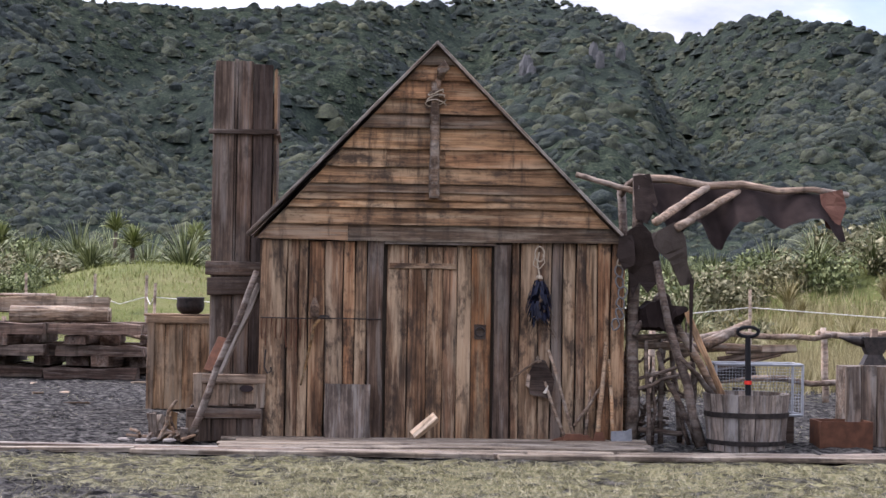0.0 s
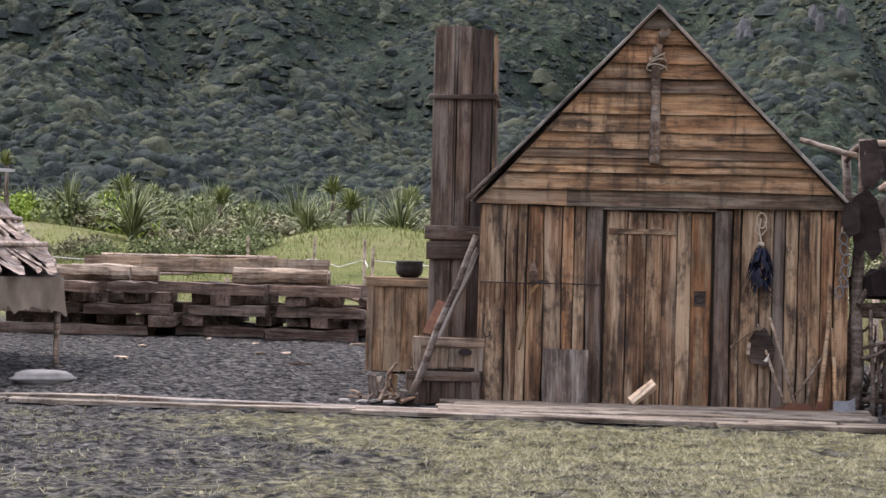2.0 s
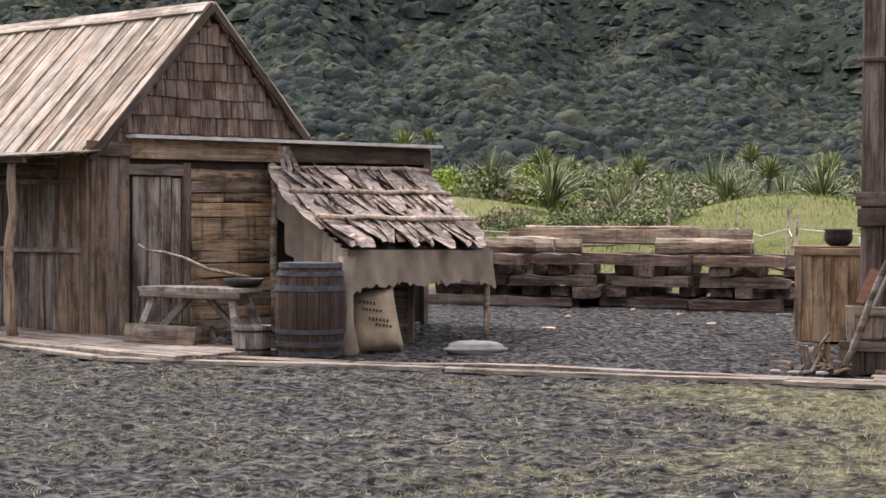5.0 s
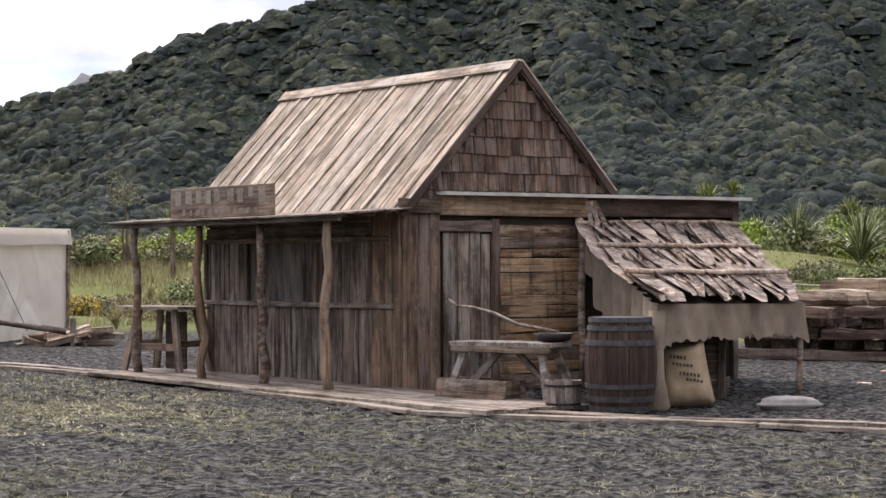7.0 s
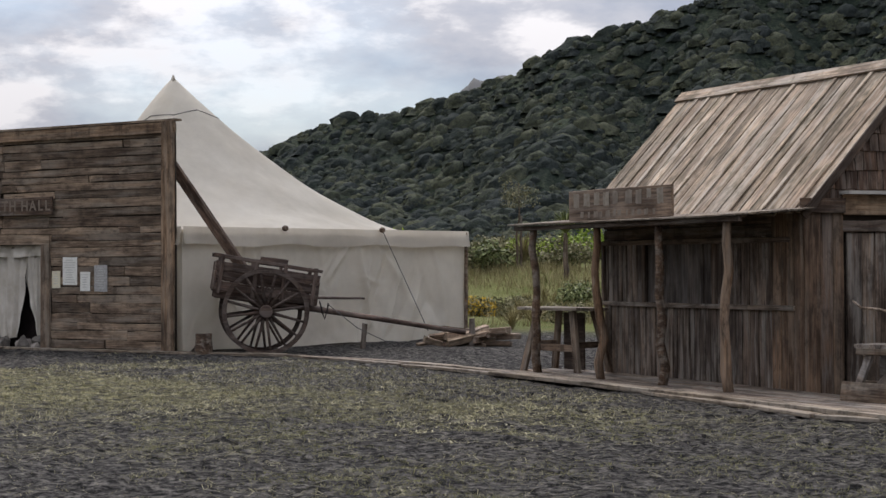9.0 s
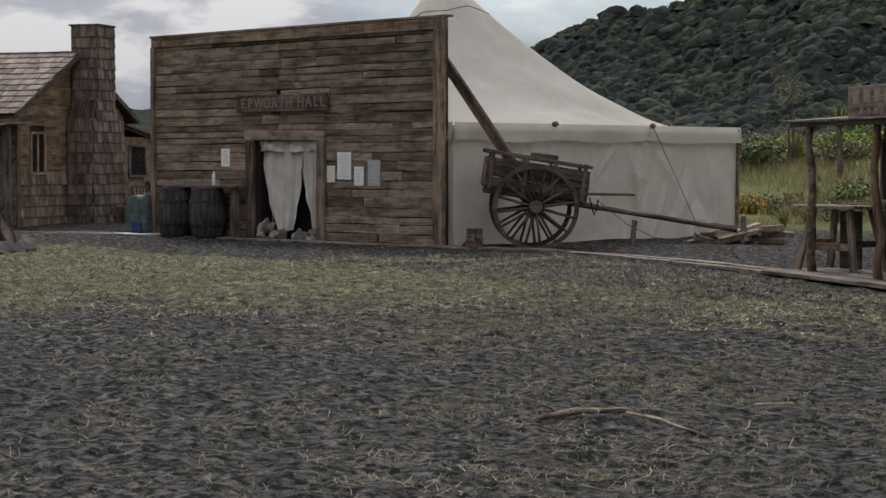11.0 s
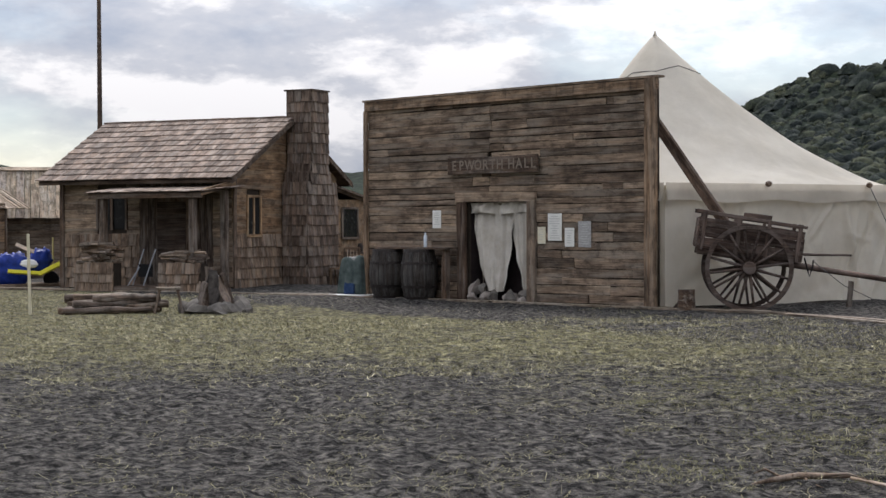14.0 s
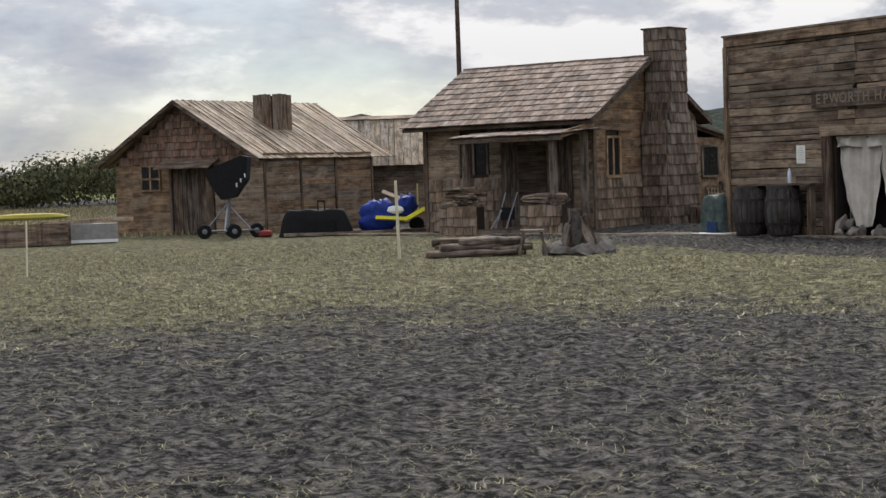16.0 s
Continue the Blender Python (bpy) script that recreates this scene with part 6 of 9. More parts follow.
cs = [(-4.72, -3.92), (4.72, -3.92), (4.72, 3.92), (-4.72, 3.92)]
for i in range(4):
    fn, us, vs = tent_wall(cs[i], cs[(i + 1) % 4])
    sheet_object("wall_panel", fn, us, vs, M_CANVAS, tent)
    p0, p1 = Vector(cs[i]) * 1.012, Vector(cs[(i + 1) % 4]) * 1.012
    d = p1 - p0
    nrm = Vector((d.y, -d.x)).normalized()
    sheet_object("valance", lambda a, b: (p0.x + d.x * a + nrm.x * (.02 + .16 * (2.25 - b) + .02 * np.sin(a * 47 + 2 * np.sin(a * 19)) * (2.25 - b) * 3), p0.y + d.y * a + nrm.y * (.02 + .16 * (2.25 - b) + .02 * np.sin(a * 47 + 2 * np.sin(a * 19)) * (2.25 - b) * 3), b + .014 * np.sin(a * 23) * (2.25 - b) * 4 - .05 * np.abs(np.sin(a * math.pi * 3)) * (2.25 - b) * 2), np.linspace(0, 1, 120), np.linspace(1.94, 2.25, 6), M_CANVASD, tent)
part("peak_cap", lathe([(.09, 5.36), (.045, 5.50), (.012, 5.60)], 12), M_CANVASD, tent, smooth=True)
part("corner_pole", stick((4.78, 3.9, 0), (4.78, 3.9, 2.22), .04, .035, rnd, .004), M_LOG, tent)
for s in (-1.5, 1.2):
    part("rope_knot", moved(lathe([(.02, -.05), (.06, -.02), (.06, .03), (.02, .06)], 8), pose(4.86, s, 2.24)), M_LOG, tent)
ring = [(4.75 * .155 * c_, 3.95 * .155 * s_) for c_, s_ in ((1, 0), (1, .5), (1, 1), (.5, 1), (0, 1), (-.5, 1), (-1, 1), (-1, .5), (-1, 0), (-1, -.5), (-1, -1), (-.5, -1), (0, -1), (.5, -1), (1, -1), (1, -.5), (1, 0))]
part("peak_seam", tube([(x, y, float(tent_roof(np.array(x), np.array(y))) + .006) for x, y in ring], .010, 5), M_ROPED, tent, "dark stitched seam below the peak")
for a, b in (((4.86, 1.2, 2.24), (5.75, 1.55, .25)),):
    part("guy_rope", stick(a, b, .009, .009, rnd, .0, 2, 5), M_ROPED, tent)

# ---- the shingled cottage, the low house and the roof between ----
rnd = random.Random(44)
CM = pose(-38.14, 18.41, 0, 0, 0, 32)
cottage = thing("shingled_cottage", CM, "brown timber cottage with a shingle roof, front porch and tall chimney", "cottage")
CL, CD, CH, CA = 4.95, 5.0, 2.66, 4.16


def shingles(parent, name, mat, rows, width, wmin, wmax, place, rnd, thick=.032, size=.3):
    """Rows of shingles: place(row, s) gives foot, head and face of one at s along its row."""
    for r in range(rows):
        s, (lo, hi) = 0, width(r)
        s = lo
        while s < hi - .04:
            w = min(rnd.uniform(wmin, wmax), hi - s)
            a, b, nrm = place(r, s + w / 2)
            j = Vector(b) - Vector(a)
            m = lay(Vector(a) - j * rnd.uniform(0, .1), b, nrm)
            part(name, plank(j.length * 1.04, w - .008, thick, rnd, .006, 1), mat, parent, "", m)
            s += w


cf = part("front_wall", box(-CL, -.02, .05, .1, .02, CH), M_BACK, cottage)
level_boards(cf, -CL, -3.85, 1.25, 2.6, rnd, M_HALL, .17, .26, .03, y=.02, lap=.08)
level_boards(cf, -3.0, -2.62, 1.25, 2.6, rnd, M_HALL, .17, .26, .03, y=.02, lap=.08)
# behind the porch opening its deep shade is put into darker boards
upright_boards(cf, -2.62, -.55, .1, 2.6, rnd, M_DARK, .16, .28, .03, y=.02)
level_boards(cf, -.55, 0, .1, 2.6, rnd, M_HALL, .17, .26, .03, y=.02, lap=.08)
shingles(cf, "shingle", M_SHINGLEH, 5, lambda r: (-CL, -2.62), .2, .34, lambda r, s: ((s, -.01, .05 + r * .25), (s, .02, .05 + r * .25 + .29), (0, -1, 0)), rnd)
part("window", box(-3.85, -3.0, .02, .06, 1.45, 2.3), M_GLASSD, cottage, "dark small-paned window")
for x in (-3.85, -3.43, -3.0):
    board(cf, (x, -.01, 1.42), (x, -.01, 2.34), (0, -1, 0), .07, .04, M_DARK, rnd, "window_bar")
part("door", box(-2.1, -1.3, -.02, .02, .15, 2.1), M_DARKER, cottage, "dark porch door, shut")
cs_ = part("side_wall", join(box(-.1, -.05, .1, CD, .02, CH), ([(-.1, 0, CH), (-.1, CD, CH), (-.1, CD / 2, CA - .05), (-.05, 0, CH), (-.05, CD, CH), (-.05, CD / 2, CA - .05)], [(0, 2, 1), (3, 4, 5), (0, 1, 4, 3), (1, 2, 5, 4), (2, 0, 3, 5)])), M_BACK, cottage)
z = 1.3
while z < CA - .25:
    h = rnd.uniform(.17, .25)
    half = CD / 2 if z < CH else max(0, (CA - z - h) / (CA - CH) * CD / 2)
    a, b = CD / 2 - half, CD / 2 + half
    for p, q in (((a, min(b, .62)), (1.22, b)) if z < 2.2 else ((a, b),)):
        if q - p > .1:
            board(cs_, (.0, p, z + h / 2), (.0, q, z + h / 2), (1, 0, -.08), h, .03, M_HONEYD, rnd)
    z += h
shingles(cs_, "shingle", M_SHINGLEH, 5, lambda r: (0.0, CD), .22, .36, lambda r, s: ((.03, s, .03 + r * .25), (.0, s, .03 + r * .25 + .29), (1, 0, 0)), rnd)
part("side_window", box(-.02, .01, .65, 1.2, 1.3, 2.2), M_GLASSD, cottage, "small dark window")
for a, b in (((.03, .62, 1.27), (.03, .62, 2.23)), ((.03, 1.22, 1.27), (.03, 1.22, 2.23)), ((.03, .6, 2.22), (.03, 1.24, 2.22)), ((.03, .6, 1.28), (.03, 1.24, 1.28)), ((.02, .92, 1.3), (.02, .92, 2.2))):
    board(cs_, a, b, (1, 0, 0), .06, .04, M_HONEY, rnd, "window_frame")
board(cs_, (.04, .05, 0), (.04, .05, CH), (1, 0, 0), .12, .05, M_DARK, rnd, "corner_board")
board(cf, (-CL + .05, -.03, 0), (-CL + .05, -.03, CH), (0, -1, 0), .12, .05, M_DARK, rnd, "corner_board")
part("back_wall", box(-CL, 0, CD - .05, CD, .02, CH), M_DARK, cottage)
part("far_wall", box(-CL, -CL + .05, .1, CD, .02, CH), M_DARK, cottage)
cr = part("roof", ([(-5.35, -.35, CH - .05), (.22, -.35, CH - .05), (.22, CD / 2, CA), (-5.35, CD / 2, CA), (.22, CD + .35, CH - .05), (-5.35, CD + .35, CH - .05), (-5.35, -.35, CH - .13), (.22, -.35, CH - .13), (.22, CD / 2, CA - .08), (-5.35, CD / 2, CA - .08), (.22, CD + .35, CH - .13), (-5.35, CD + .35, CH - .13)],
                    [(0, 1, 2, 3), (3, 2, 4, 5), (7, 6, 9, 8), (8, 9, 11, 10), (0, 6, 7, 1), (1, 7, 8, 2), (2, 8, 10, 4), (3, 9, 6, 0), (5, 11, 9, 3), (4, 10, 11, 5)]), M_DARKER, cottage)
NR = 11
up_ = Vector((0, CD / 2 + .4, CA - CH + .07)) / NR
shingles(cr, "shingle", M_RSHINGLE, NR, lambda r: (-5.42, .27), .22, .38, lambda r, s: (tuple(Vector((s, -.40, CH - .03)) + up_ * r + Vector((0, -.012, .02))), tuple(Vector((s, -.40, CH - .03)) + up_ * (r + 1.12)), (0, -up_.z, up_.y)), rnd, .022)
part("ridge_board", box(-5.42, .27, CD / 2 - .09, CD / 2 + .09, CA + .015, CA + .05), M_RSHINGLE, cottage)
part("barge_board", prism([(.24, -.42, CH - .16), (.24, CD / 2, CA - .1), (.24, CD / 2, CA + .02), (.24, -.42, CH - .03)], (.03, 0, 0)), M_DARK, cottage)
part("barge_board", prism([(.24, CD + .42, CH - .16), (.24, CD / 2, CA - .1), (.24, CD / 2, CA + .02), (.24, CD + .42, CH - .03)], (.03, 0, 0)), M_DARK, cottage)
# porch
pr = part("porch_roof", prism([(-3.05, -1.45, 2.27), (.1, -1.45, 2.27), (.1, 0, 2.40), (-3.05, 0, 2.40)], (0, 0, .03)), M_DARKER, cottage)
for r in range(5):
    x = -3.1
    while x < .12:
        w = rnd.uniform(.2, .4)
        m = lay((x + w / 2, -1.5 + r * .29 - rnd.uniform(0, .06), 2.31 + r * .026 + rnd.uniform(0, .02)), (x + w / 2, -1.5 + (r + 1.2) * .29, 2.325 + (r + 1.2) * .026), (0, -.09, 1))
        part("shingle", plank(.36, w - .01, .02, rnd, .01, 1), M_RSHINGLE, pr, "", m)
        x += w
for x, y in ((-2.72, -1.3), (-.24, -1.3), (.0, -.35)):
    board(cottage, (x, y, 0), (x, y, 2.27 + (y + 1.3) * .08), (0, -1, 0), .15, .14, M_GREYD, rnd, "porch_post")
board(cottage, (.08, -1.45, 2.28), (.08, 0, 2.52), (1, 0, 0), .14, .03, M_HONEYD, rnd, "barge_board")
board(cottage, (-3.05, -1.42, 2.22), (.1, -1.42, 2.22), (0, -1, 0), .12, .06, M_DARK, rnd, "porch_beam")
for x0, x1 in ((-3.4, -2.3), (-1.05, .1)):
    base = part("low_wall", box(x0, x1, -1.5, -1.2, .0, .66), M_BACK, cottage, "low shingled porch wall")
    shingles(base, "shingle", M_SHINGLEH, 3, lambda r: (x0, x1), .18, .3, lambda r, s: ((s, -1.54, .02 + r * .21), (s, -1.51, .02 + r * .21 + .24), (0, -1, 0)), rnd)
part("step", box(-2.3, -.75, -1.5, -.2, 0, .14), M_DARK, cottage)
# shingled chimney: wide breast below, narrow stack above
ch = part("chimney", join(box(.02, .72, 2.22, 3.72, 0, 2.35), prism([(.02, 2.22, 2.35), (.02, 3.72, 2.35), (.02, 3.27, 2.9), (.02, 2.47, 2.9)], (.70, 0, 0)), box(.02, .72, 2.47, 3.25, 2.85, 4.82)), M_BACK, cottage, "tall shingle-clad chimney")
def ch_lo(z):
    return 2.20 if z < 2.3 else min(2.45, 2.2 + (z - 2.3) * .5)
def ch_hi(z):
    return 3.74 if z < 2.3 else max(3.27, 3.74 - (z - 2.3))
NCH = 19
shingles(ch, "shingle", M_SHINGLEC, NCH, lambda r: (ch_lo(r * .252 + .1), ch_hi(r * .252 + .1)), .17, .3, lambda r, s: ((.765, s, .03 + r * .252), (.735, s, .03 + r * .252 + .285), (1, 0, 0)), rnd)
shingles(ch, "shingle", M_SHINGLEC, NCH, lambda r: (.06, .74), .17, .3, lambda r, s: ((s, ch_lo(r * .252) - .03, .03 + r * .252), (s, ch_lo(r * .252) - .005, .03 + r * .252 + .285), (0, -1, 0)), rnd)
part("cap", box(-.02, .78, 2.42, 3.30, 4.82, 4.86), M_DARK, cottage)

LM = pose(-47.7, 13.05, 0, 0, 0, 37.4)
low = thing("low_house", LM, "low brown timber house with pale plank roof and stub chimney", "house")
LW, LD, LH, LA, LX = 5.34, 5.3, 2.05, 3.78, -2.81
lg = part("gable_wall", join(box(-LW, 0, .04, .09, 0, LH), ([(-LW, .04, LH), (0, .04, LH), (LX, .04, LA - .05), (-LW, .09, LH), (0, .09, LH), (LX, .09, LA - .05)], [(0, 1, 2), (5, 4, 3), (1, 4, 5, 2), (2, 5, 3, 0)])), M_BACK, low)
level_boards(lg, -LW, -3.3, .0, 2.0, rnd, M_HONEYD, .14, .24, .03, y=.01, lap=.05)
level_boards(lg, -1.7, 0, .0, 2.0, rnd, M_HALL, .14, .24, .03, y=.01, lap=.05)
upright_boards(lg, -3.2, -1.75, .02, 1.85, rnd, M_DARK, .14, .2, .03, y=.0)
board(lg, (-3.26, -.03, 0), (-3.26, -.03, 1.95), (0, -1, 0), .09, .05, M_DARK, rnd, "jamb")
part("door_hood", prism([(-3.5, -.5, 1.86), (-1.5, -.5, 1.86), (-1.5, 0, 2.1), (-3.5, 0, 2.1)], (0, 0, .04)), M_DARK, low)
part("window", box(-4.32, -3.67, -.03, .0, 1.28, 1.96), M_GLASSD, low, "small dark window")
for a, b in (((-4.34, -.04, 1.26), (-4.34, -.04, 1.98)), ((-3.65, -.04, 1.26), (-3.65, -.04, 1.98)), ((-4.0, -.04, 1.26), (-4.0, -.04, 1.98)), ((-4.36, -.04, 1.27), (-3.63, -.04, 1.27)), ((-4.36, -.04, 1.97), (-3.63, -.04, 1.97)), ((-4.36, -.04, 1.6), (-3.63, -.04, 1.6))):
    board(lg, a, b, (0, -1, 0), .06, .04, M_HONEYD, rnd, "window_frame")
NG = 8
shingles(lg, "shingle", M_SHINGLEL, NG, lambda r: (LX - (LX + LW) * (1 - (r * .2 + .12) / (LA - LH)), LX + (0 - LX) * (1 - (r * .2 + .12) / (LA - LH))), .2, .34, lambda r, s: ((s, -.02, LH - .03 + r * .2), (s, .015, LH - .03 + r * .2 + .22), (0, -1, 0)), rnd)
ls = part("side_wall", box(-.09, -.04, .09, LD, 0, LH), M_BACK, low)
z = 0.0
while z < 2.0:
    h = rnd.uniform(.15, .24)
    for p, q in ((.05, 1.7), (1.75, 3.4), (3.45, LD)):
        board(ls, (.0, p, z + h / 2), (.0, q, z + h / 2 + rnd.uniform(-.01, .01)), (1, 0, -.05), h - .006, .03, M_HONEYD if rnd.random() < .6 else M_HALL, rnd)
    z += h
for y in (.04, 1.72, 3.42, LD):
    board(ls, (.03, y, 0), (.03, y, 2.05), (1, 0, 0), .09, .04, M_DARK, rnd, "cover_strip")
lr = part("roof", box(LX - .02, LX + .02, -.2, 6.3, LA - .1, LA - .03), M_PALE, low)
for tip, zt in ((.12, 2.06), (-5.86, 1.97)):
    y = -.35
    while y < 6.4:
        w = rnd.uniform(.16, .28)
        nrm = Vector((LA - zt, 0, tip - LX)) if tip > 0 else Vector((-(LA - zt), 0, LX - tip))
        board(lr, (tip + rnd.uniform(-.03, .03), y + w / 2, zt), (LX, y + w / 2, LA), nrm, w - .01, .025, M_PALE if rnd.random() < .6 else M_PALED, rnd)
        if rnd.random() < .6:
            board(lr, (tip, y + w, zt + .03), (LX, y + w, LA + .03), nrm, .07, .02, M_PALE, rnd, "batten")
        y += w
    part("barge_board", prism([(tip, -.37, zt - .1), (LX, -.37, LA - .1), (LX, -.37, LA + .02), (tip, -.37, zt + .03)], (0, .03, 0)), M_DARK, low)
part("far_walls", join(box(-LW, 0, LD - .05, LD, 0, LH), box(-LW, -LW + .05, .1, LD, 0, LH)), M_DARK, low)
stub = part("chimney", box(-1.97, -1.32, 2.28, 3.2, 2.6, 3.88), M_BACK, low, "square plank chimney stub")
for k in range(4):
    board(stub, (-1.31, 2.4 + k * .225, 2.55), (-1.31, 2.4 + k * .225, 3.93 + rnd.uniform(-.02, .03)), (1, 0, 0), .215, .03, M_GREYW, rnd)
    board(stub, (-1.92 + k * .16, 2.27, 2.6), (-1.92 + k * .16, 2.27, 3.93 + rnd.uniform(-.02, .03)), (0, -1, 0), .155, .03, M_GREYW, rnd)
# outbuilding between the two
om = thing("rear_shed", pose(-52.0, 19.3, 0, 0, 0, 70), "pale plank-roofed shed between the houses", "shed")
ow = part("wall", box(-4.2, .3, .1, .15, 0, 1.95), M_BACK, om)
level_boards(ow, -4.2, .3, 0, 1.9, rnd, M_HALL, .16, .25, .03, y=.06, maxlen=2)
orf = part("roof", prism([(-4.6, 2.0, 3.28), (.6, 2.0, 3.28), (.6, 2.06, 3.28), (-4.6, 2.06, 3.28)], (0, 0, .05)), M_PALE, om)
x = -4.6
while x < .6:
    w = rnd.uniform(.18, .3)
    board(orf, (x + w / 2, -.3, 1.78), (x + w / 2, 2.05, 3.33), (0, -1.55, 2.35), w - .01, .025, M_PALED if rnd.random() < .6 else M_GREY, rnd)
    x += w
board(orf, (-4.65, 1.98, 3.33), (.65, 1.98, 3.33), (0, -.6, 1), .2, .03, M_PALE, rnd, "ridge_board")
part("end_wall", prism([(-4.2, .1, 0), (-4.2, 4, 0), (-4.2, 4, 1.95), (-4.2, 2.05, 3.25), (-4.2, .1, 1.95)], (.05, 0, 0)), M_DARK, om)
part("end_wall", prism([(.3, .1, 0), (.3, 4, 0), (.3, 4, 1.95), (.3, 2.05, 3.25), (.3, .1, 1.95)], (.05, 0, 0)), M_DARK, om)
# flagpole behind the cottage, and the low annex beyond its chimney
solo("flagpole", tube([(0, 0, 0), (0, 0, 4), (-.02, 0, 11)], [.09, .08, .05], 8), M_DARKER, pose(-49.4, 19.6, 0), "tall bare dark flagpole standing behind the cottage", "flagpole", smooth=True)

# ---- the boardwalk: rough planks laid end to end along the yard ----
rnd = random.Random(55)
walk_m = thing("boardwalk", pose(0, 0, 0), "long low walkway of pale rough planks laid on the earth", "boardwalk", kind="structure")


def walk_edge(x):
    return float(walk_line(np.array(x)))


for row in range(3):
    x = -44 + rnd.uniform(0, 1.5)
    while x < 6.5:
        x1 = min(x + rnd.uniform(1.8, 3.8), 7)
        if row and rnd.random() < .22:
            x = x1
            continue
        o = .09 + row * .17
        a, b = (Vector((q, walk_edge(q) + o + rnd.uniform(-.035, .035), .022 + rnd.uniform(0, .016))) for q in (x + .02, x1 - .02))
        board(walk_m, a, b, (0, 0, 1), rnd.uniform(.13, .165), .04, M_WALK if rnd.random() < .7 else M_GREY, rnd, "plank", rough=.014)
        x = x1
# plank floor before the store and the shed
for k in range(5):
    a, b = S2M @ Vector((-5.2, -.15 - k * .27, .06)), S2M @ Vector((3.2, -.15 - k * .27, .055))
    mid = (a + b) / 2
    for p, q in ((a, mid), (mid, b)):
        board(walk_m, p, q, (0, 0, 1), .255, .05, M_WALK if k > 3 else M_GREY, rnd, "plank", rough=.01)
for k in range(4):
    board(walk_m, S1M @ Vector((-1.95 + rnd.uniform(-.1, .1), -.2 - k * .24, .04)), S1M @ Vector((1.85 + rnd.uniform(-.1, .1), -.2 - k * .24, .045)), (0, 0, 1), .23, .05, M_WALK, rnd, "plank", rough=.01)

def at1(x, y, z=0.0, rz=0.0):
    return S1M @ pose(x, y, z, 0, 0, rz)


def crate(name, m, w, d, h, mat, trim, label, rnd, slats=4, lid=False):
    ob = thing(name, m, label, "crate")
    part("inner", box(-w / 2 + .025, w / 2 - .025, -d / 2 + .025, d / 2 - .025, .02, h - .03), M_BACK, ob)
    for k in range(slats):
        c = -w / 2 + (k + .5) * w / slats
        board(ob, (c, -d / 2 + .01, .02), (c, -d / 2 + .01, h - .02), (0, -1, 0), w / slats - .006, .02, mat, rnd, "slat")
    for k in range(3):
        c = -d / 2 + (k + .5) * d / 3
        for sx in (-1, 1):
            board(ob, (sx * (w / 2 - .01), c, .02), (sx * (w / 2 - .01), c, h - .02), (sx, 0, 0), d / 3 - .006, .02, mat, rnd, "slat")
    board(ob, (-w / 2, d / 2 - .01, h / 2), (w / 2, d / 2 - .01, h / 2), (0, 1, 0), h - .04, .02, mat, rnd, "slat")
    for sx in (-1, 1):
        board(ob, (sx * (w / 2 - .04), -d / 2 - .012, 0), (sx * (w / 2 - .04), -d / 2 - .012, h), (0, -1, 0), .08, .025, trim, rnd, "corner_strip")
    board(ob, (-w / 2, -d / 2 - .014, h - .05), (w / 2, -d / 2 - .014, h - .05), (0, -1, 0), .09, .025, trim, rnd, "top_strip")
    if lid:
        for k in range(3):
            c = -d / 2 + (k + .5) * d / 3
            board(ob, (-w / 2 - .03, c, h), (w / 2 + .03, c, h), (0, 0, 1), d / 3 - .006, .025, trim, rnd, "lid_board")
    return ob


crate("tall_crate", pose(-3.02, 21.2, 0, 0, 0, 8), .80, .62, 1.10, M_HONEY, M_HONEYD, "tall pale plank crate with framed sides standing on the earth", rnd, 4, True)
crate("box_crate", at1(-2.02, .12, 0), .70, .5, .33, M_DARKER, M_DARK, "low dark wooden box with framed panels beside the shed", rnd, 3)
b2 = crate("box_crate", at1(-1.98, .15, .335), .66, .42, .31, M_GREYW, M_GREYW, "pale grey wooden box with an oval hand hole, set on another", rnd, 2)
# no opening is cut: a near-black disc paints the shade of the hole
part("hand_hole", moved(lathe([(.05, -.004), (.055, 0), (.05, .004)], 14), pose(.16, -.245, .17, 90, 0, 0) @ Matrix.Diagonal((1.2, .6, 1, 1))), M_VOID, b2, "dark oval hand hole")
solo("iron_pot", lathe([(.10, 0), (.15, .04), (.165, .10), (.155, .16), (.17, .19), (.16, .195), (.145, .17), (.14, .06), (.02, .03)], 20), M_IRON, pose(-2.93, 21.15, 1.115), "round black iron pot on the tall crate", "pot", smooth=True)
solo("tin_mug", lathe([(.04, 0), (.045, .005), (.045, .1), (.04, .1), (.038, .012)], 12), M_PAPER, pose(-2.66, 21.2, 1.115), "small white mug on the tall crate", "mug", smooth=True)
solo("leaning_pole", stick((-2.33, -.32, .02), (-1.745, -.04, 1.60), .036, .028, rnd, .009, 7), M_LOGD, S1M, "crooked grey pole leaning against the shed corner", "pole", smooth=True)
solo("leaning_beam", plank(1.1, .07, .05, rnd, .01, 4), M_GREYD, S1M @ lay((-2.1, .0, .62), (-1.78, .1, 1.35), (-.2, -1, .2)), "short dark timber leaning in the corner of the shed", "beam")
solo("red_board", plank(.38, .10, .03, rnd, .006, 2), M_RUSTY, S1M @ lay((-2.22, .35, .64), (-2.08, .5, .96), (-.4, -1, .2)), "small red-brown board propped behind the boxes", "board")
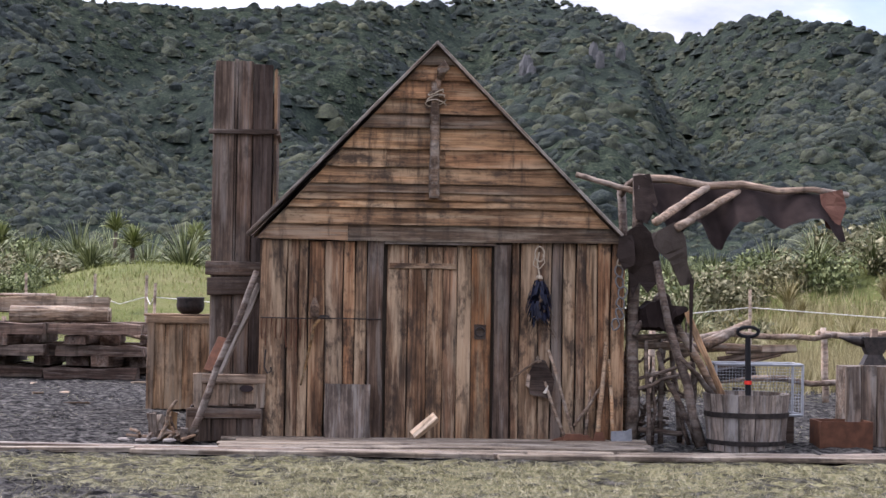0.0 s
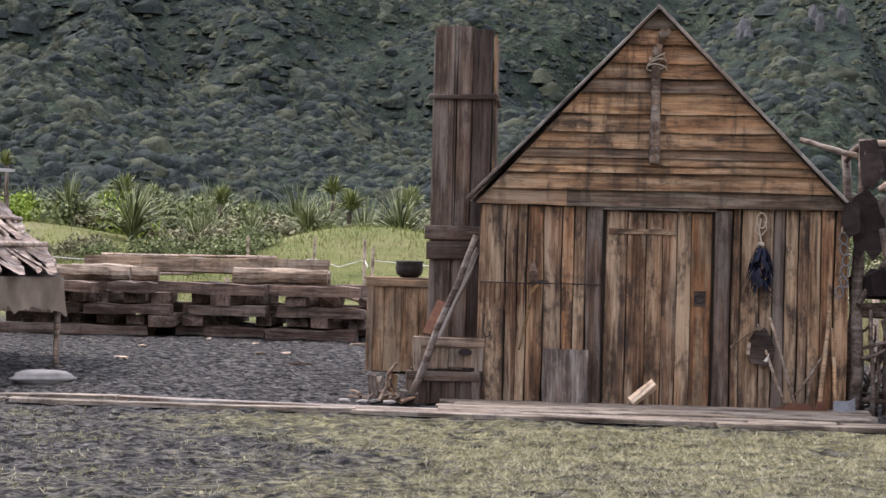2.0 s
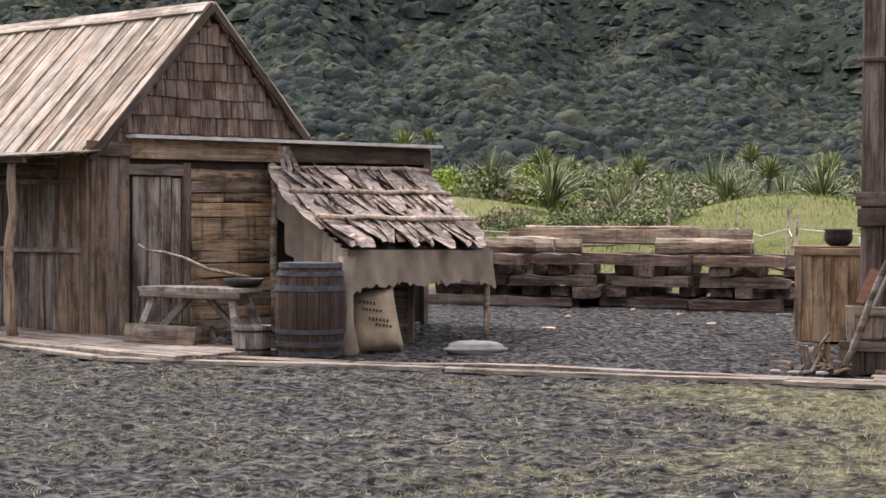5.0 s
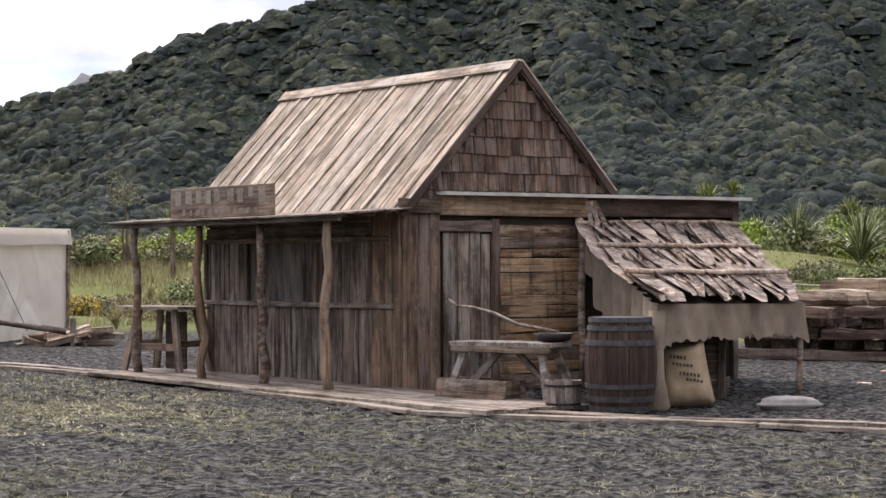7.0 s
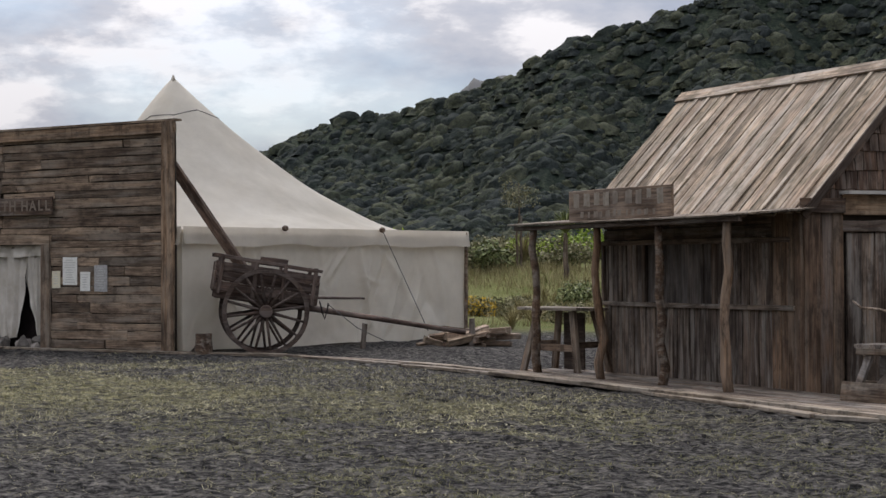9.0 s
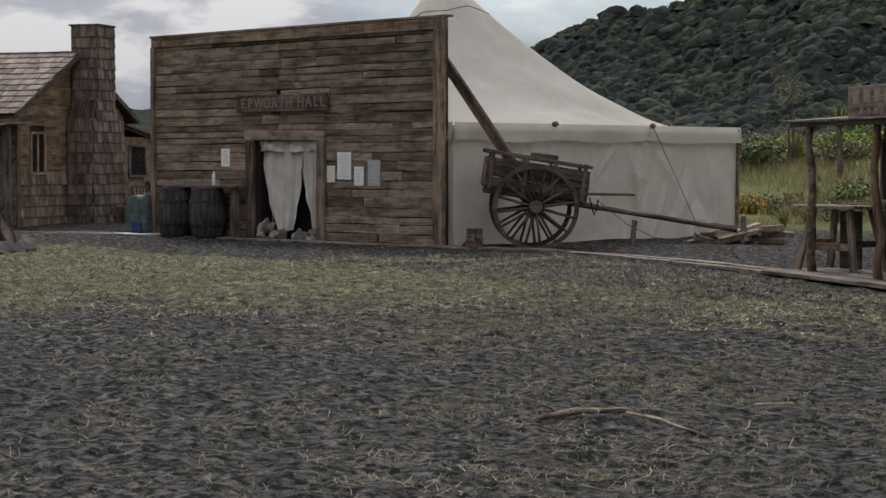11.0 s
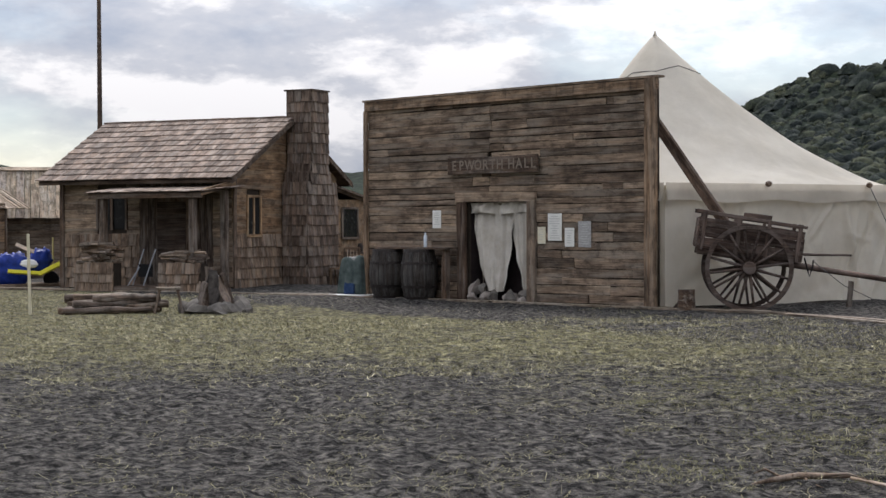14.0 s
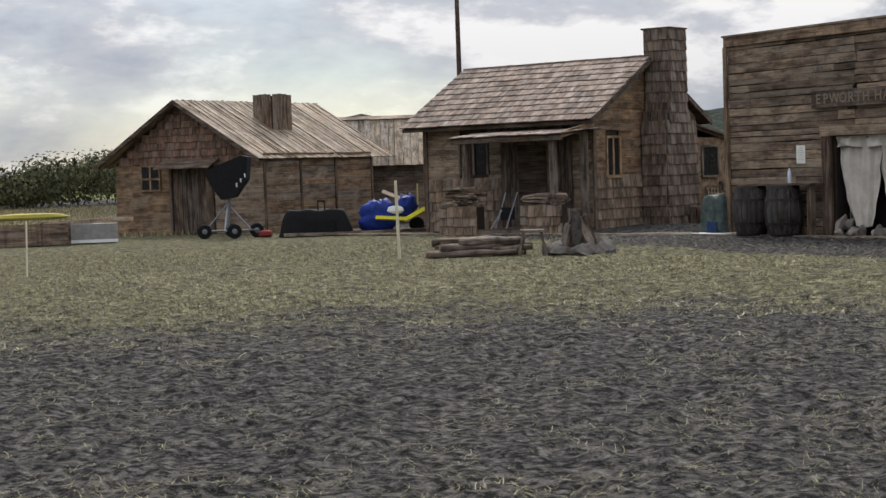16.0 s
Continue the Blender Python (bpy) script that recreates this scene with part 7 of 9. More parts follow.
for k in range(16):
    a = Vector((-2.65 + rnd.uniform(-.22, .3), -.25 + rnd.uniform(-.2, .3), rnd.uniform(.03, .10)))
    b = a + Vector((rnd.uniform(-.25, .25), rnd.uniform(-.12, .12), rnd.uniform(.0, .36 if k < 7 else .06)))
    solo("kindling_stick", stick(a, b, .02, .013, rnd, .06, 3, 6), M_LOG if k % 3 else M_DARKW, S1M, "crooked stick in a small heap of kindling", "stick", "kindling by the boxes")
for k in range(9):
    x, y = -2.52 + rnd.uniform(-.2, .16), -.12 + rnd.uniform(-.18, .16)
    up = k in (2, 5, 7)
    solo("split_chunk", plank(rnd.uniform(.16, .30), rnd.uniform(.06, .10), rnd.uniform(.05, .08), rnd, .014, 3), (M_LOGD, M_RUSTD, M_LOG)[k % 3], at1(x, y, .14 if up else .05 + .05 * (k // 5)) @ pose(0, 0, 0, rnd.uniform(0, 70), -70 + rnd.uniform(-15, 15) if up else rnd.uniform(-8, 8), rnd.uniform(0, 180)), "dark chunk of split firewood in a small heap", "firewood", "firewood by the boxes")
for k in range(5):
    bm = bmesh.new()
    bmesh.ops.create_icosphere(bm, subdivisions=2, radius=.045)
    for v in bm.verts:
        v.co = Vector((v.co.x * rnd.uniform(.9, 1.6), v.co.y * rnd.uniform(.8, 1.1), v.co.z * rnd.uniform(.4, .6)))
    solo("pale_stone", bm, M_STONE, at1(-2.75 + rnd.uniform(-.3, .35), -.35 + rnd.uniform(-.15, .2), .045), "pale chipped stone lying on the earth", "stone", "stones by the kindling")
solo("tilted_board", plank(.50, .43, .05, rnd, .008, 3), M_GREYD, S1M @ lay((-.88, -.17, .06), (-.88, -.05, .54), (0, -1, .25)), "dark square board stood against the shed wall", "board")
solo("wood_wedge", plank(.30, .08, .10, rnd, .004, 2), M_HONEYP, S1M @ lay((-.27, -.2, .085), (-.06, -.12, .26), (-.3, -1, .3)), "freshly cut pale wood wedge leaning at the door", "wedge")
# wire, hook and tools on the wall
solo("wall_wire", tube([(-1.70, -.06, 1.17), (-1.3, -.065, 1.165), (-.95, -.06, 1.17), (-.57, -.06, 1.165)], .006, 5), M_IRON, S1M, "thin iron rail along the shed wall", "wire", smooth=True)
net = thing("hung_chains", at1(-1.55, -.06, 1.17), "short rusty chains and hooks hung from the wall rail", "chains")
for k in range(11):
    x = -.14 + k * .045
    part("chain", tube([(x, 0, .0), (x + rnd.uniform(-.01, .01), -.01, -.10), (x + rnd.uniform(-.015, .015), 0, -.18 - rnd.uniform(0, .14))], .006, 5, rnd, .5), M_RUSTY, net)
part("hook", tube([(-.10, -.01, -.3), (-.11, -.02, -.46), (-.08, -.03, -.52), (-.04, -.03, -.50), (-.05, -.03, -.46)], .008, 6), M_IRON, net)
sc = thing("sickle", at1(-1.2, -.07, 0), "old sickle with a bent wooden handle hung on the wall", "tool")
part("handle", tube([(.05, 0, 1.16), (.0, -.01, 1.10), (-.04, -.01, .9), (-.09, -.01, .66), (-.12, -.01, .54)], [.017, .016, .014, .012, .01], 7), M_RUSTD, sc, smooth=True)
part("blade", prism([(.02, -.015, 1.16), (.05, -.015, 1.2), (.12, -.015, 1.2), (.16, -.015, 1.17), (.11, -.015, 1.18)], (0, .006, 0)), M_IRON, sc)
part("knot", lathe([(.0, 1.14), (.04, 1.18), (.045, 1.27), (.015, 1.36)], 8), M_DARKW, sc)


def tool(name, a, b, r0, r1, mat, label, head=None, hm=None):
    ob = thing(name, S1M, label, "tool", "tools against the shed")
    part("handle", stick(a, b, r0, r1, rnd, .008, 4, 8), mat, ob, smooth=True)
    if head:
        part("head", head, hm or M_RUSTY, ob, "rusted iron head" if not hm else "grey iron head")


tool("long_tool", (1.245, -.22, .06), (1.00, -.04, .90), .017, .015, M_GREYW, "grey wooden tool handle with a rusty hoe head", prism([(1.12, -.28, .07), (1.30, -.27, .07), (1.31, -.26, .13), (1.15, -.26, .13)], (0, .05, 0)))
tool("long_tool", (1.155, -.22, .06), (.97, -.05, .60), .016, .014, M_GREYW, "short grey tool handle leaning on the shed", prism([(1.0, -.26, .065), (1.18, -.26, .065), (1.16, -.25, .115)], (0, .04, 0)))
tool("mallet", (1.33, -.2, .06), (1.40, -.05, .53), .015, .014, M_GREYW, "small wooden mallet handle leaning on the shed")
tool("pick", (1.235, -.2, .2), (1.53, -.06, .60), .016, .014, M_GREYW, "slanted grey pick handle", prism([(1.16, -.25, .07), (1.42, -.24, .07), (1.36, -.23, .12), (1.22, -.23, .12)], (0, .04, 0)))
tool("felling_axe", (1.45, -.22, .06), (1.545, -.04, .98), .024, .018, M_HONEYD, "long-handled axe with a dull iron head", prism([(1.40, -.26, .065), (1.52, -.25, .065), (1.50, -.24, .15), (1.43, -.24, .15)], (0, .05, 0)))
tool("broad_axe", (1.60, -.22, .08), (1.57, -.05, .82), .019, .016, M_HONEY, "broad axe with an orange-brown handle and wide grey blade", prism([(1.575, -.26, .06), (1.77, -.26, .06), (1.765, -.26, .19), (1.72, -.255, .165), (1.575, -.25, .16)], (0, .03, 0)), M_STEELD)
# feathered bundle and trap
fb = thing("feather_bundle", at1(.90, -.09, 0), "dark blue-black bird skin hung by a cord on the wall", "feather bundle")
V, F = [], []
for k in range(170):
    z = rnd.uniform(1.20, 1.56)
    r = .085 * math.sin(max(.15, (z - 1.12) / .48 * math.pi)) + .02
    a = rnd.uniform(0, 2 * math.pi)
    p = Vector((r * math.cos(a), r * .5 * math.sin(a) - .03, z))
    d = Vector((math.cos(a) * .4, math.sin(a) * .3 - .2, -1)).normalized() * rnd.uniform(.05, .10)
    s = Vector((-math.sin(a), math.cos(a), 0)) * .016
    i = len(V)
    V += [tuple(p - s), tuple(p + s), tuple(p + d + s * .3), tuple(p + d - s * .3)]
    F.append((i, i + 1, i + 2, i + 3))
part("plumage", (V, F), M_FEATHER, fb)
V, F = [], []
for k in range(70):
    a = rnd.uniform(-.5, 1.0)
    p = Vector((rnd.uniform(-.10, .10), .0, rnd.uniform(1.12, 1.3)))
    d = Vector((math.sin(a), 0, -math.cos(a))) * rnd.uniform(.12, .24)
    i = len(V)
    V += [tuple(p), tuple(p + Vector((.006, 0, 0))), tuple(p + d)]
    F.append((i, i + 1, i + 2))
part("fringe", (V, F), M_DARKER, fb)
part("pale_band", lathe([(.02, 1.565), (.032, 1.57), (.03, 1.59), (.02, 1.6)], 10), M_ROPE, fb)
part("cord", join(tube([(0, 0, 1.6), (-.02, 0, 1.72), (-.005, 0, 1.82)], .008, 5), tube([(.045 * math.cos(t), 0, 1.80 + .07 * math.sin(t)) for t in np.linspace(0, 6.28, 13)], .007, 5), tube([(0, 0, 1.66), (.05, 0, 1.72), (.03, 0, 1.80)], .006, 5), tube([(0, 0, 1.66), (-.06, 0, 1.7), (-.04, 0, 1.79)], .006, 5)), M_ROPE, fb)
tr = thing("gin_trap", at1(.93, -.06, 0), "dark iron trap and old hide nailed to the wall", "trap")
part("hide", prism([(-.10, 0, .48), (.10, 0, .44), (.13, 0, .62), (.04, 0, .80), (-.05, 0, .82), (-.12, 0, .66)], (0, .03, 0)), M_DARKER, tr)
part("jaw", join(tube([(-.29, -.02, .62), (-.18, -.03, .70), (-.06, -.04, .79), (.0, -.04, .80)], .011, 6), tube([(-.03, -.04, .78), (-.04, -.05, .84)], .012, 6)), M_GREYW, tr)
part("tooth", prism([(-.14, -.02, .56), (-.11, -.02, .55), (-.10, -.02, .66), (-.13, -.02, .68)], (0, .02, 0)), M_LOGG, tr)
part("tooth", prism([(.02, -.03, .50), (.05, -.03, .49), (.07, -.03, .57)], (0, .02, 0)), M_HORN, tr)
for k in range(7):
    x, z = 1.66 + rnd.uniform(-.05, .07), 1.75 - k * .1
    solo("rope_loop", moved(tube([(.035 * math.cos(t) * rnd.uniform(.8, 1.3), 0, .055 * math.sin(t)) for t in np.linspace(0, 6.28, 11)], .009, 5), pose(0, 0, 0, 0, rnd.uniform(-40, 40), 0)), M_ROPED if k else M_ROPE, at1(x, -.07, z), "coil of old cord hung at the shed corner", "rope", "cords on the corner post")

# ---- the awning of hides and the stick rack ----
awn = thing("hide_awning", S1M, "lean-to awning of crooked poles hung with dark hides and cloth", "awning")
for nm, a, b, r0, r1 in (("post", (1.78, -.02, 0), (1.85, .1, 2.58), .06, .05), ("post", (2.42, -.25, .03), (2.0, -.1, 1.75), .05, .035), ("ridge_pole", (1.82, .12, 2.54), (3.92, .25, 2.42), .04, .03), ("rafter", (1.96, -.25, 2.11), (2.53, .15, 2.47), .042, .036), ("rafter", (2.16, -.3, 2.06), (2.84, .2, 2.44), .042, .036),
                         ("tie_pole", (1.28, .3, 2.58), (1.86, .12, 2.40), .025, .03), ("brace", (1.80, -.1, 1.05), (2.10, .2, 1.45), .03, .025), ("post", (1.80, 1.2, 0), (1.85, 1.2, 2.5), .05, .04), ("side_pole", (1.83, .1, 2.52), (1.85, 1.3, 2.45), .035, .03)):
    part(nm, stick(a, b, r0, r1, rnd, .006 if nm == "rafter" else .014, 6), M_LOGG if nm in ("rafter", "tie_pole", "ridge_pole") else M_LOGD, awn, smooth=True)


def hide(outline, rnd, thick=.012, puff=.05, n=9):
    """A stiff skin from its outline (x, z), buckled in and out."""
    bm = bmesh.new()
    vs = [bm.verts.new((x, 0, z)) for x, z in outline]
    bm.faces.new(vs)
    bmesh.ops.subdivide_edges(bm, edges=bm.edges[:], cuts=2, use_grid_fill=True)
    bmesh.ops.triangulate(bm, faces=bm.faces[:])
    bmesh.ops.subdivide_edges(bm, edges=bm.edges[:], cuts=1)
    ph = rnd.uniform(0, 6)
    for v in bm.verts:
        v.co.y = puff * math.sin(v.co.x * 9 + ph) + puff * .7 * math.sin(v.co.z * 7 + ph * 2) + rnd.uniform(-.006, .006)
    bmesh.ops.recalc_face_normals(bm, faces=bm.faces[:])
    bmesh.ops.solidify(bm, geom=bm.faces[:], thickness=thick)
    return bm


part("hide", hide([(1.80, 2.56), (1.95, 2.58), (2.02, 2.3), (1.92, 2.1), (1.82, 2.15)], rnd), M_HIDE, awn, "dark stiff hide", pose(0, -.02, 0))
part("hide", hide([(1.72, 2.02), (1.85, 2.12), (2.0, 1.95), (2.05, 1.6), (1.92, 1.45), (1.85, 1.55), (1.78, 1.4), (1.74, 1.7)], rnd), M_HIDE, awn, "dark stiff hide", pose(0, -.12, 0))
part("hide", hide([(1.92, 2.0), (2.15, 2.12), (2.25, 1.98), (2.28, 1.72), (2.36, 1.55), (2.22, 1.52), (2.1, 1.75), (1.96, 1.86)], rnd), M_HIDEG, awn, "grey-brown dried hide", pose(0, -.22, 0))
part("hide", hide([(1.66, 1.98), (1.78, 2.0), (1.80, 1.72), (1.70, 1.66), (1.62, 1.8)], rnd), M_HIDE, awn, "small dark hide", pose(0, -.12, 0))
part("hide", hide([(3.62, 2.42), (3.82, 2.47), (3.86, 2.30), (3.76, 2.05), (3.66, 2.1)], rnd), M_RUSTC, awn, "red-brown stained hide", pose(0, .12, 0))
part("hide_strip", prism([(2.30, 0, 1.6), (2.34, 0, 1.6), (2.33, 0, .9), (2.31, 0, .9)], (0, .01, 0)), M_HIDE, awn, "", pose(0, -.2, 0))


def awning_cloth(a, b):
    x = 1.95 + 1.85 * a
    dip = np.interp(a, [0, .12, .25, .36, .45, .55, .68, .8, .9, 1], [.30, .45, .38, .62, .30, .26, .36, .22, .30, .42])
    y = .28 - .45 * b + .05 * np.sin(a * 21)
    return x, y, 2.52 - .10 * a - dip * b ** 1.0 - .05 * np.sin(a * 15) ** 2 * b + .03 * np.sin(a * 37) * b


cl = sheet_object("cloth", awning_cloth, np.linspace(0, 1, 70), np.linspace(0, 1, 14), M_DARKCLOTH, awn)
cl["label"] = "sagging dark brown cloth with a ragged edge"
rack = thing("stick_rack", S1M, "rough rack of branches stacked beside the shed", "rack")
for a, b, r in (((1.78, .25, 0), (1.80, .3, 1.3), .045), ((1.95, -.1, 0), (1.93, 0, 1.0), .025), ((2.1, .1, 0), (2.08, .1, 1.02), .03), ((2.42, -.1, .02), (2.05, .05, .9), .03), ((2.3, .2, .02), (2.22, .3, 1.0), .03), ((1.8, .05, .97), (3.1, .3, .93), .045), ((1.82, -.02, 1.03), (2.4, .1, 1.05), .03), ((1.8, 0, .62), (2.35, -.1, .80), .02), ((1.85, -.08, .55), (2.3, 0, .70), .02), ((1.85, .1, .15), (2.35, .1, .12), .03),
                ((2.62, -.12, .48), (2.22, -.02, 1.15), .04), ((2.55, -.15, .5), (2.2, -.3, .86), .028), ((2.5, .05, .95), (2.86, .3, 1.1), .045), ((1.9, .4, 0), (2.3, .5, 1.2), .03), ((2.5, .5, 0), (2.45, .5, 1.0), .03), ((2.35, 0, .02), (2.2, .1, .6), .022), ((2.0, 0, .02), (2.03, .05, .7), .02)):
    part("branch", stick(a, b, r, r * .8, rnd, .03, 4, 7), M_LOGD if r < .04 else M_LOG, rack, smooth=True)
for k in range(26):
    a = Vector((rnd.uniform(1.85, 2.45), rnd.uniform(.15, .5), rnd.uniform(.05, .9)))
    part("branch", stick(a, a + Vector((rnd.uniform(-.3, .3), rnd.uniform(-.1, .1), rnd.uniform(-.2, .35))), .016, .010, rnd, .06, 3, 6), M_LOGD, rack, smooth=True)
solo("dark_sack", hide([(1.84, 1.10), (2.25, 1.08), (2.3, 1.22), (2.15, 1.36), (1.95, 1.38), (1.84, 1.28)], rnd, .25, .04), M_DARKCLOTH, at1(0, .1, 0), "dark lumpy bundle lying on the stick rack", "bundle")
solo("split_plank", plank(.85, .06, .03, rnd, .01, 3), M_HONEY, S1M @ lay((2.62, -.28, .5), (2.28, -.15, 1.28), (-.3, -1, 0)), "pale split plank stood in the tub", "plank")

# ---- the half-barrel tub and what stands in it ----
def cask(name, m, prof, hoops, label, category, mats, rnd, staves=18, top=True, open_top=False, group=""):
    """A coopered vessel: staves one by one, with iron hoops. prof gives the radius at a height from 0 to 1."""
    ob = thing(name, m, label, category, group)
    H = prof(None)
    for k in range(staves):
        a0, a1 = 2 * math.pi * (k + .03) / staves, 2 * math.pi * (k + .97) / staves
        v, f, n = [], [], 7
        for i in range(n):
            z, r = H * i / (n - 1), prof(i / (n - 1))
            rr = r + rnd.uniform(-.002, .002)
            for a in (a0, (a0 + a1) / 2, a1):
                v.append((rr * math.cos(a), rr * math.sin(a), z))
            for a in (a1, a0):
                v.append(((r - .022) * math.cos(a), (r - .022) * math.sin(a), z))
        for i in range(n - 1):
            for j in range(5):
                p, q = i * 5 + j, i * 5 + (j + 1) % 5
                f.append((p, q, q + 5, p + 5))
        f += [(4, 3, 2, 1, 0), tuple(5 * (n - 1) + j for j in range(5))]
        part("stave", (v, f), mats[0], ob)
    for h0, h1 in hoops:
        rows = [(prof(h0) + .001, H * h0), (prof(h0) + .010, H * h0), (prof(h1) + .010, H * h1), (prof(h1) + .001, H * h1)]
        part("hoop", lathe(rows, 28), mats[1], ob)
    zt = H * .93 if not open_top else .04
    part("head" if not open_top else "bottom", lathe([(prof(.93 if not open_top else .1) - .025, zt - .02), (prof(.93 if not open_top else .1) - .025, zt)], 24), mats[0], ob)
    return ob


def tub_prof(t):
    return .53 if t is None else .355 + .045 * t


def keg_prof(h, r, belly):
    return lambda t: h if t is None else r + belly * math.sin(math.pi * t)


cask("half_barrel_tub", at1(2.84, -.25, .0), tub_prof, ((.12, .2), (.60, .69)), "open grey half-barrel tub with dark iron hoops", "tub", (M_GREYP, M_IRON), rnd, 16, open_top=True)
pd = thing("hand_pump", at1(2.84, -.25, .04), "black steel lever tool with loop handle and red bands", "tool")
part("shaft", stick((.02, 0, 0), (.02, .05, 1.02), .028, .026, rnd, 0, 3), M_BLACK, pd)
part("handle", tube([(.02 + .10 * math.cos(t), .05, 1.06 + .045 * math.sin(t)) for t in np.linspace(0, 6.283, 17)], .017, 7), M_BLACK, pd, smooth=True)
for z in (.57, .28):
    part("band", lathe([(.031, z), (.035, z), (.035, z + .035), (.031, z + .035)], 12), M_RED, pd, "bright red band", pose(.02, .03, 0))
mc = thing("mesh_crate", at1(3.05, .35, 0), "light grey plastic mesh crate holding dark tools", "crate")
for a, b in (((-.42, -.2, .78), (.42, -.2, .78)), ((-.42, .2, .78), (.42, .2, .78)), ((-.42, -.2, .78), (-.42, .2, .78)), ((.42, -.2, .78), (.42, .2, .78)), ((-.42, -.2, .3), (.42, -.2, .3)), ((-.42, -.2, .3), (-.42, -.2, .78)), ((.42, -.2, .3), (.42, -.2, .78)), ((.42, .2, .3), (.42, .2, .78)), ((-.42, .2, .3), (-.42, .2, .78)), ((.42, -.2, .3), (.42, .2, .3)), ((-.42, .2, .3), (.42, .2, .3))):
    part("rim", stick(a, b, .014, .014, rnd, 0, 1, 6), M_PLASTIC, mc)
solo("crate_support", box(-.36, .36, -.15, .16, 0, .285), M_DARKER, at1(3.05, .38, 0), "dark timber block under the mesh crate", "block")
mesh = []
for k in range(28):
    x = -.41 + k * .0305
    mesh.append(stick((x, -.2, .3), (x, -.2, .78), .0025, .0025, rnd, 0, 1, 3))
for k in range(16):
    mesh.append(stick((-.42, -.2, .32 + k * .03), (.42, -.2, .32 + k * .03), .0025, .0025, rnd, 0, 1, 3))
part("mesh", join(*mesh), M_PLASTIC, mc)
part("tool_case", moved(box(-.3, .2, -.1, .1, .3, .5), pose(0, 0, 0, 0, 12, 0)), M_IRON, mc)
part("tool_tray", moved(box(-.35, .1, -.12, .12, .62, .72), pose(0, 0, .05, 0, -10, 0)), M_IRON, mc)
for k in range(3):
    solo("stacked_timber", plank(.75, .07, .05, rnd, .008, 3), M_GREYW, S1M @ lay((2.75 + k * .1, .62, .72 + k * .09), (3.3 + k * .05, .7, .86 + k * .03), (0, -1, .3)), "grey length of timber lying behind the tub", "timber", "timber behind the tub")
solo("round_pole", stick((2.40, .75, .85), (3.12, .95, 1.16), .05, .045, rnd, .01, 4), M_DRIFT, S1M, "bleached round pole laid on the rack", "pole", smooth=True)
# anvil on its block, rusty box
ab = thing("anvil_block", at1(4.18, .35, 0), "squared grey timber block standing as an anvil base", "block")
for k in range(4):
    board(ab, (-.22 + k * .15, -.2, 0), (-.22 + k * .15, -.2, .78), (0, -1, 0), .145, .05, M_GREYD, rnd)
part("core", box(-.28, .30, -.18, .2, 0, .77), M_GREYD, ab)
an = thing("anvil", at1(4.2, .3, .785), "heavy black iron anvil on a timber block", "anvil")
part("body", join(prism([(-.13, -.09, 0), (.13, -.09, 0), (.07, -.06, .10), (.12, -.06, .17), (.30, -.06, .19), (.30, -.06, .27), (-.12, -.06, .27), (-.10, -.06, .17), (-.07, -.06, .10)], (0, .14, 0))), M_IRON, an)
part("horn", tube([(-.10, 0, .22), (-.20, 0, .235), (-.34, 0, .265)], [.055, .04, .008], 10), M_IRON, an, smooth=True)
part("hardy", box(-.03, .03, -.03, .03, .27, .35), M_DRIFT, an)
rb = thing("rusty_box", at1(3.80, -.02, 0), "open rust-brown iron box on the ground", "box")
part("body", join(box(-.25, .25, -.2, -.18, 0, .27), box(-.25, .25, .18, .2, 0, .27), box(-.25, -.23, -.18, .18, 0, .27), box(.23, .25, -.18, .18, 0, .27), box(-.25, .25, -.2, .2, 0, .02)), M_RUSTY, rb)

# ---- rail and rope fences, the timber stack ----
def rail(a, b, r=.045):
    part("rail", stick(a, b, r, r * .8, rnd, .012, 8), M_LOGG, fence, smooth=True)


fence = thing("rail_fence", pose(0, 0, 0), "low fence of bleached driftwood rails behind the yard", "fence")
for a, b in (((-7.5, 30.6, .72), (-2.9, 25.6, .60)), ((-5.6, 28.9, .40), (-2.2, 25.0, .38)), ((2.6, 22.6, .88), (5.2, 24.0, .92)), ((5.0, 24.2, .92), (8.8, 26.0, .90)), ((2.6, 22.8, .42), (6.2, 24.4, .25)), ((-11.5, 30.5, .78), (-8.2, 31.2, .9))):
    rail(a, b)
for x, y, h in ((-7.4, 30.6, .85), (-2.9, 25.6, .72), (5.1, 24.1, 1.0), (8.7, 26.0, 1.0), (2.6, 22.7, 1.0), (-5.0, 28.0, .7)):
    part("post", stick((x, y, 0), (x + rnd.uniform(-.05, .05), y, h), .05, .04, rnd, .01), M_DRIFT, fence, smooth=True)
rope = thing("rope_fence", pose(0, 0, 0), "light rope strung between thin pale stakes", "fence")
stakes = [(-7.6, 33.0), (-6.3, 32.6), (-5.25, 32.0), (-5.05, 31.6), (-1.0, 31.0), (2.6, 29.6), (5.0, 29.4), (9.5, 29.0), (-13.5, 33.2), (-19.5, 33.0)]
for x, y in stakes:
    part("stake", stick((x, y, 0), (x + rnd.uniform(-.03, .03), y, rnd.uniform(1.15, 1.6)), .03, .025, rnd, .004), M_DRIFTP, rope)
line = sorted(stakes)
for (x0, y0), (x1, y1) in zip(line, line[1:]):
    part("rope", tube([(x0, y0, 1.2), ((x0 + x1) / 2, (y0 + y1) / 2, 1.06), (x1, y1, 1.2)], .009, 5), M_ROPEP, rope, smooth=True)


